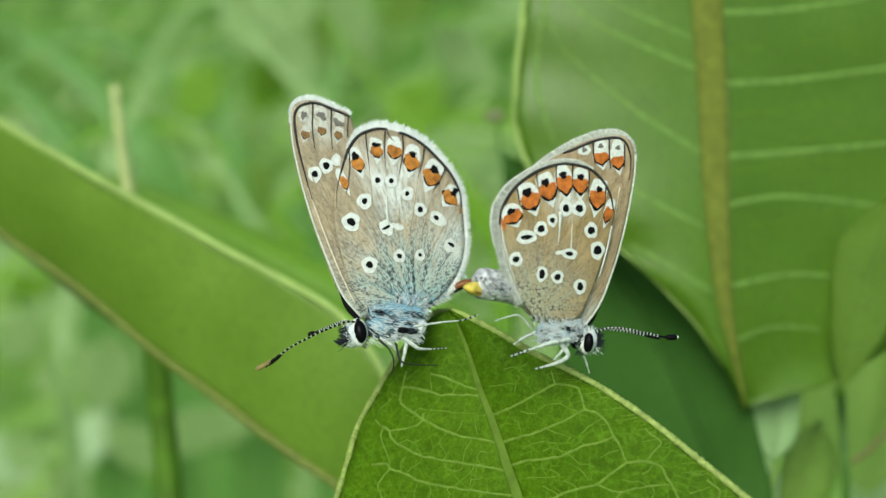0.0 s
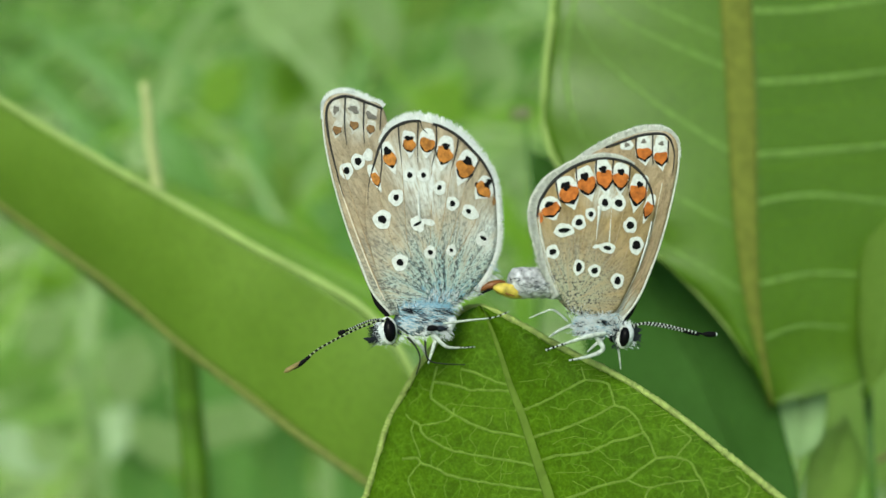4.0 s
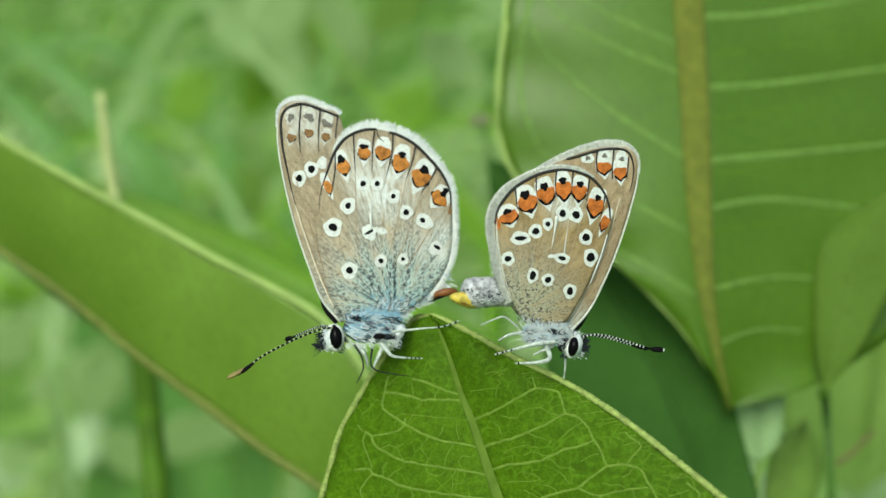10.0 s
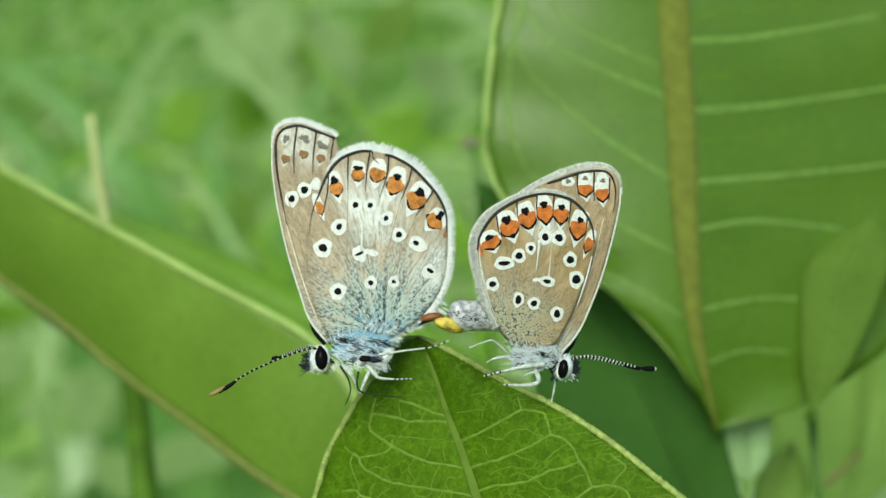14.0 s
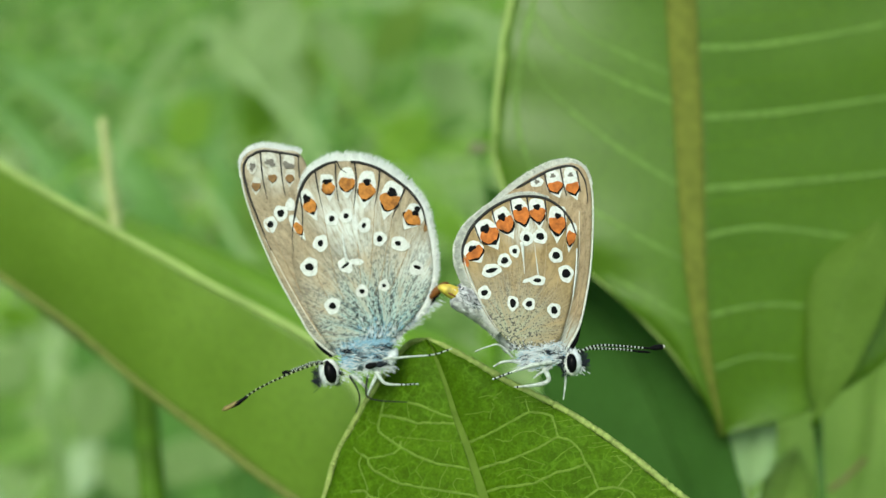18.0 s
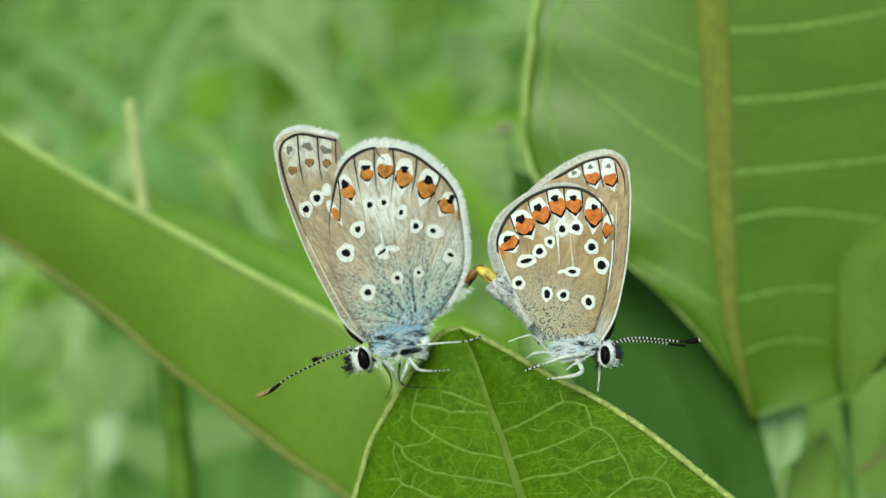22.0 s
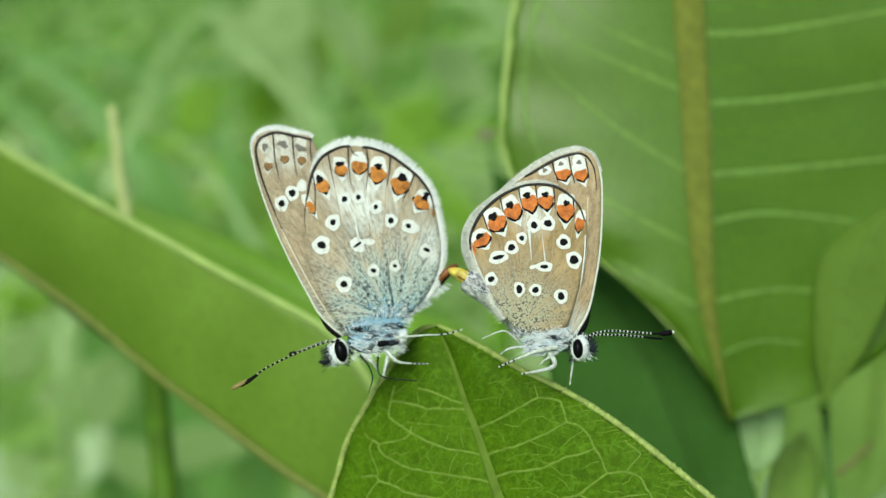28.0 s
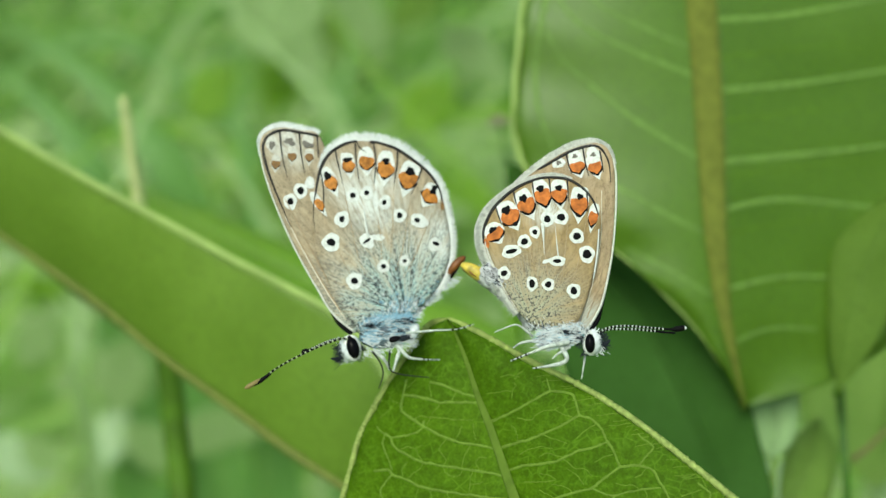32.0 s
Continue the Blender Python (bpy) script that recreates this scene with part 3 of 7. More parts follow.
    vein([(-1.21, -0.24), (-1.08, -0.81), (-0.66, -1.39)], 0.036, 0.024, "veinlet")
    vein([(-1.98, -0.62), (-2.04, -1.16), (-2.16, -1.47)], 0.036, 0.024, "veinlet")
    vein([(-0.31, -3.45), (-0.37, -3.94), (-0.25, -4.38), (-0.2, -5.0)], 0.036, 0.024, "veinlet")
    vein([(-0.25, -4.38), (0.4, -4.15), (0.59, -3.94)], 0.036, 0.024, "veinlet")
    vein([(-5.11, -5.16), (-4.72, -4.59), (-4.25, -4.16), (-4.16, -3.74)], 0.036, 0.024, "veinlet")
    vein([(-0.8, 2.02), (0.13, 2.25), (0.77, 2.53), (1.22, 2.53)], 0.036, 0.024, "veinlet")
    vein([(1.32, 2.09), (1.31, 2.55), (1.48, 2.97), (1.21, 3.19)], 0.036, 0.024, "veinlet")
    vein([(0.13, 3.35), (0.73, 3.62), (1.6, 3.63)], 0.036, 0.024, "veinlet")
    vein([(1.24, 3.4), (1.41, 3.84), (1.66, 4.06)], 0.036, 0.024, "veinlet")
    vein([(1.71, 0.22), (2.05, 0.14), (2.34, -0.34), (2.53, -0.77)], 0.036, 0.024, "veinlet")
    vein([(2.07, 0.84), (2.73, 0.89), (3.3, 0.93), (3.38, 1.29), (4.03, 1.78), (4.75, 1.93), (4.96, 2.21)], 0.036, 0.024, "veinlet")
    vein([(4.83, 1.95), (5.49, 1.78), (6.12, 1.76)], 0.036, 0.024, "veinlet")
    vein([(7.88, 1.72), (7.42, 1.3), (7.05, 0.9), (6.79, 0.42)], 0.036, 0.024, "veinlet")
    vein([(4.22, 0.13), (4.88, 0.07), (5.52, 0.02), (6.18, -0.06)], 0.036, 0.024, "veinlet")
    vein([(2.85, -1.55), (3.41, -1.05), (4.42, -0.68), (5.26, -0.61)], 0.036, 0.024, "veinlet")
    vein([(4.37, -1.37), (4.92, -0.95), (5.58, -1.03), (6.22, -1.04)], 0.036, 0.024, "veinlet")
    vein([(6.25, -1.15), (6.71, -1.35), (7.17, -1.58), (7.94, -1.4), (8.44, -1.77)], 0.036, 0.024, "veinlet")
    vein([(7.35, -3.15), (6.9, -2.93), (6.52, -2.86), (5.69, -2.97)], 0.036, 0.024, "veinlet")
    vein([(3.58, -3.3), (4.33, -3.1), (5.37, -2.86), (5.93, -2.54), (5.48, -2.42), (4.62, -2.46)], 0.036, 0.024, "veinlet")
    vein([(8.0, -2.44), (7.49, -2.03), (7.03, -1.84), (6.58, -1.71)], 0.036, 0.024, "veinlet")
    vein([(9.5, -0.07), (8.91, -0.43), (8.41, -0.84)], 0.036, 0.024, "veinlet")
    vein([(10.19, -1.85), (10.86, -1.84), (11.39, -1.64), (11.82, -1.83)], 0.036, 0.024, "veinlet")
    vein([(11.37, -1.19), (11.75, -0.88), (11.89, -0.47)], 0.036, 0.024, "veinlet")
    vein([(14.37, -0.47), (14.81, -0.29), (15.19, -0.05), (15.67, -0.22), (16.06, -0.67)], 0.036, 0.024, "veinlet")
    vein([(14.62, -1.65), (15.23, -1.28), (15.76, -0.93)], 0.036, 0.024, "veinlet")
    vein([(12.21, -1.81), (12.48, -2.18), (12.34, -2.73)], 0.036, 0.024, "veinlet")
    vein([(-8.02, -0.48), (-8.43, -1.06), (-8.78, -1.47)], 0.036, 0.024, "veinlet")
    vein([(-7.19, -0.12), (-7.99, -0.07), (-8.47, 0.26)], 0.036, 0.024, "veinlet")
    vein([(-5.81, -0.99), (-5.33, -0.57), (-4.56, -0.52)], 0.036, 0.024, "veinlet")
    vein([(-7.03, 1.13), (-6.6, 1.63), (-6.34, 1.97)], 0.036, 0.024, "veinlet")
    vein([(-4.76, 0.69), (-5.04, 1.24), (-5.25, 1.93)], 0.036, 0.024, "veinlet")
    vein([(-3.09, 1.75), (-3.18, 1.32), (-3.24, 0.9)], 0.036, 0.024, "veinlet")
    vein([(-6.47, -3.37), (-5.8, -2.98), (-5.06, -2.93), (-4.6, -2.55)], 0.036, 0.024, "veinlet")
    vein([(-5.06, -2.93), (-4.65, -3.36), (-4.16, -3.74)], 0.036, 0.024, "veinlet")
    vein([(-3.23, -5.39), (-2.86, -5.89), (-2.87, -6.61)], 0.036, 0.024, "veinlet")
    vein([(-1.9, -5.27), (-1.46, -5.7), (-1.52, -6.35)], 0.036, 0.024, "veinlet")
    vein([(-4.07, -5.63), (-4.1, -6.31), (-3.78, -6.91)], 0.036, 0.024, "veinlet")
    vein([(0.8, -4.99), (0.62, -5.5), (0.83, -5.91)], 0.036, 0.024, "veinlet")
    vein([(0.41, -2.33), (-0.12, -2.38), (-0.28, -2.81), (0.1, -3.28)], 0.036, 0.024, "veinlet")
    vein([(4.75, -4.86), (5.51, -4.38)], 0.036, 0.024, "veinlet")
    vein([(4.88, -3.54), (5.56, -3.68), (6.16, -3.85)], 0.036, 0.024, "veinlet")
    vein([(-5.47, -4.04), (-5.76, -4.59), (-5.51, -5.09)], 0.036, 0.024, "veinlet")
    vein([(-2.59, -3.61), (-2.26, -4.09), (-1.59, -4.16), (-1.11, -3.89), (-1.12, -3.46)], 0.036, 0.024, "veinlet")
    rng = random.Random(81)
    brink = [Vector(p) - middle for p in spline(right, 90)[24:74]]
    for p in brink:
        if rng.random() < 0.7:
            u, w = p.dot(across), p.dot(along_leaf)
            a, b = rng.uniform(0.15, 0.5), rng.uniform(0.8, 1.9)
            vein([(u - a, w - 0.36 * a), (u - (a + b) / 2, w - 0.18 * (a + b) + rng.uniform(-0.1, 0.1)), (u - b, w - 0.36 * b)], 0.03, 0.02, "veinlet")
    stem_to = (6.69, -13.95, 780.09)
    x, y, z = stem_to
    stalk("petiole", [stem_to, (x + 4, y + 3, z - 14), (x + 9, y + 9, z - 34)], (1.2, 1.4, 1.6), M_STEM, leaf)
    stem = thing("milkweed_plant", "upright green milkweed stem rooted in the meadow", "plant")
    stalk("stem", [(x + 22, y + 40, 0), (x + 14, y + 25, z * 0.5), (x + 9, y + 10, z - 30), (x + 8, y + 14, z + 2)], (4.0, 3.4, 2.6, 2.0), M_STEM, stem)
    return (x + 10, y + 12, z - 60)


def side_leaf(node):
    """The leaf that slants down behind the beige butterfly, folded at its midrib."""
    leaf = thing("milkweed_leaf", "folded green milkweed leaf with pale margin and reddish midrib", "leaf")
    away = (0, -1, 0.35)
    rib = [(-80.3, 69.7, 800.6), (-63.0, 60.5, 793.0), (-47.8, 50.5, 786.2), (-37.7, 45.0, 781.2), (-29.8, 39.8, 776.9), (-22.2, 34.8, 773.4), (-15.7, 30.8, 770.2), (-10.0, 28.0, 767.5), (-3.5, 25.7, 763.4)]
    upper = [(-80.3, 69.8, 800.7), (-64.2, 62.8, 806.0), (-54.5, 55.5, 801.5), (-46.3, 49.7, 798.4), (-39.6, 45.9, 795.8), (-33.2, 42.2, 793.4), (-27.1, 39.5, 791.0), (-21.2, 36.8, 788.5), (-15.4, 33.3, 786.7), (-9.8, 30.5, 784.2), (-5.5, 27.1, 779.6), (-3.1, 26.6, 772.0), (-3.5, 25.7, 763.4)]
    part("blade", blade(rib, upper, 40, 14, 0.8, away, 0.3), M_LEFT, leaf)
    lower = [(-80.3, 69.7, 800.5), (-69.4, 75.3, 787.9), (-53.8, 67.8, 779.9), (-33.7, 56.7, 769.5), (-17.5, 44.9, 762.9), (-3.5, 25.7, 763.3)]
    part("blade", blade(rib, lower, 30, 8, 0.6, (0, 1, 0.3), 0.2), M_LEFT, leaf)
    stalk("midrib", rib, (0.3, 0.4, 0.45, 0.5, 0.5, 0.5), M_RIB_DULL, leaf, "reddish brown midrib", 40)
    stalk("margin", upper[1:-1], (0.42, 0.44, 0.44, 0.4), M_EDGE, leaf, "pale yellow-green margin", 50)
    stalk("petiole", [rib[-1], tuple((np.array(rib[-1]) + np.array(node)) / 2 + np.array((-2, 0, 2))), node], (0.9, 1.3), M_STEM, leaf)
    return leaf


def broad_leaf():
    """The large leaf that hangs behind the brown butterfly."""
    leaf = thing("milkweed_leaf", "large hanging milkweed leaf with brown midrib and pale side veins", "leaf")
    away = (0, -0.95, 0.3)
    rib = [(26.3, 56.8, 829.3), (26.3, 51.9, 820.0), (26.3, 47.2, 811.6), (26.7, 43.1, 802.1), (26.9, 39.1, 792.8), (27.6, 36.4, 784.3), (28.9, 35.2, 777.6), (30.1, 34.6, 772.8)]
    left = [(26.3, 56.8, 829.3), (12.9, 53.6, 825.5), (9.1, 48.6, 815.9), (7.9, 45.6, 809.6), (7.2, 43.7, 803.7), (7.6, 41.8, 797.9), (10.6, 39.4, 793.6), (16.5, 37.8, 789.2), (20.9, 36.5, 785.5), (24.9, 35.2, 781.4), (27.8, 34.9, 777.2), (30.1, 34.6, 772.8)]
    right = [(26.3, 56.8, 829.3), (44.4, 54.3, 827.7), (54.8, 53.0, 817.7), (60.0, 52.2, 806.2), (59.8, 49.8, 795.9), (56.3, 46.7, 786.3), (50.3, 42.6, 779.6), (43.2, 39.3, 775.3), (37.5, 36.9, 773.9), (30.1, 34.6, 772.8)]
    trees = []
    for side, bulge in ((left, 0.9), (right, -0.7)):
        half = blade(rib, side, 44, 16, bulge, away, 0.5)
        trees.append(BVHTree.FromBMesh(half))
        part("blade", half, M_RIGHT, leaf)
    stalk("midrib", [Vector(p) + Vector(away) * 0.35 for p in rib], (1.55, 1.6, 1.6, 1.5, 1.4, 1.1, 0.65, 0.25), M_RIB, leaf, "brownish green midrib", 40, 16, 0.22, away)
    stalk("margin", left[1:-1], (0.4, 0.4, 0.32, 0.12, 0.10), M_EDGE, leaf, "pale margin", 50)
    lay = layer(trees, away, 0.0)

    def vein(pts, r0=0.30, r1=0.14, material=M_VEIN):
        q = lay(pts, 30)
        stalk("vein", q, (r0, 0.5 * (r0 + r1), r1), material, leaf, n=30, sides=8, flat=0.16, up=away)

    # towards the left margin
    vein([(25.6, 45.4, 807.6), (21.2, 42.9, 810.3), (15.9, 41.1, 813.7), (13.0, 45.0, 816.5)])
    vein([(25.6, 44.1, 805.1), (19.0, 42.3, 808.4), (13.6, 41.0, 811.9), (11.2, 44.0, 815.0)])
    vein([(25.8, 41.0, 797.2), (18.4, 40.3, 802.4), (12.3, 39.9, 808.2), (10.0, 42.0, 811.8)])
    vein([(25.8, 38.4, 790.4), (20.1, 37.5, 793.8), (11.1, 36.5, 799.7)])
    vein([(26.6, 36.4, 784.3), (23.0, 36.2, 786.7), (18.3, 35.3, 789.9)])
    vein([(12.2, 49.3, 818.0), (10.3, 46.7, 811.7), (9.4, 45.2, 806.8), (9.6, 43.6, 802.0), (11.2, 41.4, 798.0)], 0.34, 0.2)
    # towards the right margin, fine ones between
    vein([(27.7, 46.8, 810.4), (35.2, 48.7, 810.4), (48.5, 51.3, 812.2)], 0.34, 0.2)
    vein([(27.8, 43.7, 803.8), (36.9, 46.6, 803.8), (53.8, 50.9, 805.3)], 0.34, 0.2)
    vein([(28.1, 41.4, 796.9), (36.9, 44.3, 796.8), (53.8, 48.4, 797.4)], 0.34, 0.2)
    vein([(28.4, 40.0, 792.4), (35.2, 42.9, 792.4), (47.9, 46.0, 790.1)], 0.30, 0.16)
    vein([(28.6, 36.7, 785.0), (34.4, 39.5, 785.2), (41.5, 41.6, 784.2)], 0.26, 0.16)
    vein([(29.2, 36.0, 779.6), (33.3, 38.0, 780.2), (38.3, 39.3, 779.4)], 0.22, 0.14)
    for z in (813.9, 807.2, 800.4, 794.4, 788.6, 782.4):
        vein([(28.2, 44.0, z), (34.0, 46.0, z + 0.2), (44.0, 48.0, z + 0.8)], 0.15, 0.05, M_FAINT)


# Separate blade standing in for a raised fold of the large leaf.
def leaf_fold():
    leaf = thing("milkweed_leaf", "dull grey-green blade standing in for a fold of the large leaf", "leaf")
    away = (0, -1, 0.3)
    rib = [(47.2, 44.0, 792.8), (43.3, 40.0, 787.4), (41.1, 37.0, 780.7), (39.8, 35.5, 774.2)]
    edge = [(47.2, 44.0, 792.8), (43.8, 44.6, 790.4), (41.6, 43.5, 789.0), (40.0, 42.2, 786.8), (39.4, 40.0, 782.7), (39.3, 38.0, 778.4), (39.8, 35.5, 774.2)]
    part("blade", blade(rib, edge, 30, 12, 0.05, away, 0.1), M_GREY, leaf)
    far = [(47.2, 44.0, 792.8), (48.7, 42.0, 788.5), (46.5, 39.0, 783.5), (44.1, 37.0, 779.7), (42.3, 36.0, 777.1), (39.8, 35.5, 774.2)]
    part("blade", blade(rib, far, 24, 10, 0.05, away, 0.1), M_GREY, leaf)
    stalk("midrib", [Vector(p) + Vector((0, 0.25, 0)) for p in rib], (0.25, 0.3, 0.3), M_GREY, leaf)
    stalk("petiole", [(39.8, 35.5, 774.2), (40.6, 38.5, 772.4), (42.5, 44.0, 770.7)], (0.35, 0.45, 0.6), M_STALK, leaf)


def deep_leaf():
    """The leaf below the large one, its shade painted into a darker green."""
    leaf = thing("milkweed_leaf", "milkweed leaf below the large one, its shade painted in dark green", "leaf")
    away = (0, -1, 0.2)
    rib = [(6.9, 58.5, 792.8), (12.6, 54.9, 787.6), (20.1, 46.0, 780.8), (25.4, 39.0, 771.1), (31.2, 31.7, 758.0)]
    a = [(6.9, 58.5, 792.8), (7.3, 56.6, 787.1), (11.3, 52.0, 778.7), (14.4, 44.4, 767.2), (21.5, 35.9, 758.9), (31.2, 31.7, 758.0)]
    b = [(6.9, 58.5, 792.8), (16.5, 54.9, 790.8), (24.3, 44.5, 787.5), (28.9, 38.8, 779.9), (32.3, 36.2, 768.5), (33.7, 34.0, 761.9), (31.2, 31.7, 758.0)]
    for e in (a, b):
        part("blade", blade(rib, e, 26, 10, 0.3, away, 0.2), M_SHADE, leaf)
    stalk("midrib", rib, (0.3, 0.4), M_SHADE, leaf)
    stalk("petiole", [(31.2, 31.7, 758.0), (41.3, 41.4, 743.1), (46.0, 38.4, 734.1)], (0.7, 0.9), M_STEM, leaf)


def small_leaf(pts, edge, other, material, label, group=""):
    leaf = thing("small_leaf", label, "leaf", group)
    for e in (edge, other):
        part("blade", blade(pts, e, 16, 7, 0.1, (0, -1, 0.2), 0.05, 0.25), material, leaf)
    stalk("midrib", pts, (0.3, 0.2), material, leaf, n=14, sides=6)
    end = pts[-1]
    stalk("petiole", [end, (end[0] + 1, end[1] + 6, end[2] * 0.66), (end[0] + 4, end[1] + 16, end[2] * 0.33), down(end)], (0.4, 0.8, 1.1, 1.5), M_STALK_LEAF, leaf, n=30)


def back_leaf():
    """A pale leaf farther back, along the upper edge of the folded one."""
    leaf = thing("milkweed_leaf", "pale green leaf, out of focus, behind the folded one", "leaf")
    rib = [(-56.2, 124.0, 774.0), (-42.5, 121.8, 767.3), (-27.8, 119.4, 759.9), (-12.9, 112.7, 754.3), (1.4, 106.9, 751.4), (15.4, 105.9, 748.0)]
    a = [(-56.2, 124.0, 774.0), (-42.4, 126.9, 768.3), (-27.5, 125.0, 762.2), (-12.3, 118.3, 756.6), (3.2, 112.7, 754.3), (15.4, 105.9, 748.0)]
    b = [(-56.2, 124.0, 774.0), (-43.4, 116.2, 765.0), (-28.1, 113.4, 756.5), (-12.6, 106.9, 751.4), (1.4, 105.3, 746.3), (15.4, 105.9, 748.0)]
    for e in (a, b):
        part("blade", blade(rib, e, 24, 8, 1.0, (0, -1, 0.3), 0.2), M_BACK, leaf)
    stalk("midrib", rib, (0.5, 0.8), M_VEIN, leaf)
    end = rib[-1]
    stalk("petiole", [end, (end[0] + 2, end[1] + 8, end[2] * 0.66), (end[0] + 4, end[1] + 16, end[2] * 0.33), down(end)], (1.0, 1.3, 1.7, 2.5), M_STEM, leaf, n=30)


def grass_blade(pts, width, material, label):
    """One long arching blade of grass with a keel."""
    ob = thing("sedge_plant", label, "sedge", "arching sedge leaves")
    q = spline(rooted(pts[0])[::-1] + list(pts), 40)
    bm = bmesh.new()
    rows = []
    for i, p in enumerate(q):
        s = i / 39
        w = width * (1 - s ** 3) * min(1, 0.15 + 1.6 * s) + 0.2
        d = Vector(q[min(i + 1, 39)] - q[max(i - 1, 0)]).normalized()
        side = d.cross(Vector((0, -1, 0.2))).normalized()
        p = Vector(p)
        rows.append([bm.verts.new(p - side * w), bm.verts.new(p + Vector((0, w * 0.35, 0))), bm.verts.new(p + side * w)])
    for r, t in zip(rows, rows[1:]):
        for k in (0, 1):
            bm.faces.new((r[k], r[k + 1], t[k + 1], t[k]))
    part("blade", bm, material, ob)
    stalk("keel", [Vector(p) + Vector((0, width * 0.3, 0)) for p in q[::6]], (0.4 * width ** 0.5, 0.15), M_VEIN, ob, n=20, sides=5)


def stems():
    s = thing("grass_stalk", "pale dry cut grass stalk with a green lower stem", "stalk")
    stalk("upper_stem", [(-42.7, 85.0, 795.5), (-42.2, 83.8, 791.7), (-41.8, 82.6, 787.8), (-40.9, 80.8, 782.7), (-39.6, 77.7, 773.2), (-38.3, 74.7, 764.2)], (0.64, 0.78, 0.92, 1.02), M_STRAW, s, "pale straw upper stem")
    stalk("lower_stem", [(-37.4, 74.7, 764.2), (-36.5, 73.0, 758.6), (-35.5, 70.7, 751.6), (-34.7, 68.0, 743.2), (-33.9, 61.3, 722.3), (-32.5, 49.9, 687.4), *rooted((-32.5, 49.9, 687.4))], (1.7, 2.05, 2.15, 2.2, 2.25, 2.25, 2.3, 2.2, 2.4, 2.6, 3.0), M_STALK, s, "green lower stem")
    t = thing("plant_stem", "thin dark green plant stem with a side branch", "stalk")
    stalk("stem", [(42.5, 44.0, 770.9), (43.4, 44.0, 767.2), (44.5, 44.0, 762.8), (43.7, 42.0, 760.4), (43.1, 40.0, 757.4), (43.0, 36.0, 740.0), (44.3, 22.2, 677.8), *rooted((44.3, 22.2, 677.8))], (0.45, 0.5, 0.6, 0.65, 0.7, 0.8, 1.2, 2.0), M_STEM, t, n=60)
    stalk("branch", [(44.6, 44.0, 762.1), (46.9, 46.0, 762.5), (49.5, 48.0, 763.9)], (0.3, 0.25), M_BRANCH, t, "reddish side branch")
    w = thing("dry_twig", "short grey dry twig end behind the leaves", "twig")
    stalk("twig", [(5.9, 99.5, 787.9), (7.4, 99.6, 788.3), (8.8, 99.5, 788.1)], (0.6, 0.9, 0.6), M_TWIG, w, "pale broken end")
    stalk("twig_stem", [(7.7, 99.5, 788.1), (7.8, 98.5, 784.8), (8.5, 97.0, 780.3), (9.7, 94.3, 771.9), *rooted((9.7, 94.3, 771.9))], (0.3, 0.3, 0.3, 0.3, 0.35, 0.5, 0.7, 0.9, 1.2), M_STEM, w, "thin green stem", n=50)


# ---- butterflies: x and y lie in the plane of the closed wings, z towards the viewer ----
def wing(name, parent, outline, hub, z, material, cup=0.25, label="", pleat=0.05):
    """A wing as a thin cupped sheet round a hub inside its outline."""
    edge = spline(list(outline) + [outline[0]], 121)[:-1]
    hub = np.array(hub, float)
    bm = bmesh.new()
    rings, n = 14, len(edge)
    layers = []
    for back in (0, 1):
        c = bm.verts.new((hub[0], hub[1], z + cup - back * 0.05))
        prev = None
        loops = []
        for r in range(1, rings + 1):
            s = r / rings
            ring = []
            for k in range(n):
                p = hub + (edge[k] - hub) * s
                h = cup * (1 - s * s) + pleat * s * math.sin(k * 0.9) * (1 - s * 0.5) - back * 0.05
                ring.append(bm.verts.new((p[0], p[1], z + h)))
            for k in range(n):
                j = (k + 1) % n
                if prev is None:
                    f = (c, ring[k], ring[j])
                else:
                    f = (prev[k], ring[k], ring[j], prev[j])
                bm.faces.new(f[::-1] if back else f)
            prev = ring
        layers.append(prev)
    for k in range(n):
        j = (k + 1) % n
        bm.faces.new((layers[0][k], layers[1][k], layers[1][j], layers[0][j]))
    bmesh.ops.recalc_face_normals(bm, faces=bm.faces)
    ob = part(name, bm, material, parent, label)
    return ob


def wing_height(outline, hub, z, cup):
    """A quick function for the height of a cupped wing at a place."""
    hub = np.array(hub, float)
    d = spline(list(outline) + [outline[0]], 241)[:-1] - hub
    ang, far = np.arctan2(d[:, 1], d[:, 0]), np.linalg.norm(d, axis=1)
    order = np.argsort(ang)
    ang, far = ang[order], far[order]

    def at(p):
        x, y = p[0] - hub[0], p[1] - hub[1]
        s = min(1.0, math.hypot(x, y) / float(np.interp(math.atan2(y, x), ang, far, period=2 * math.pi)))
        return z + cup * (1 - s * s)

    return at


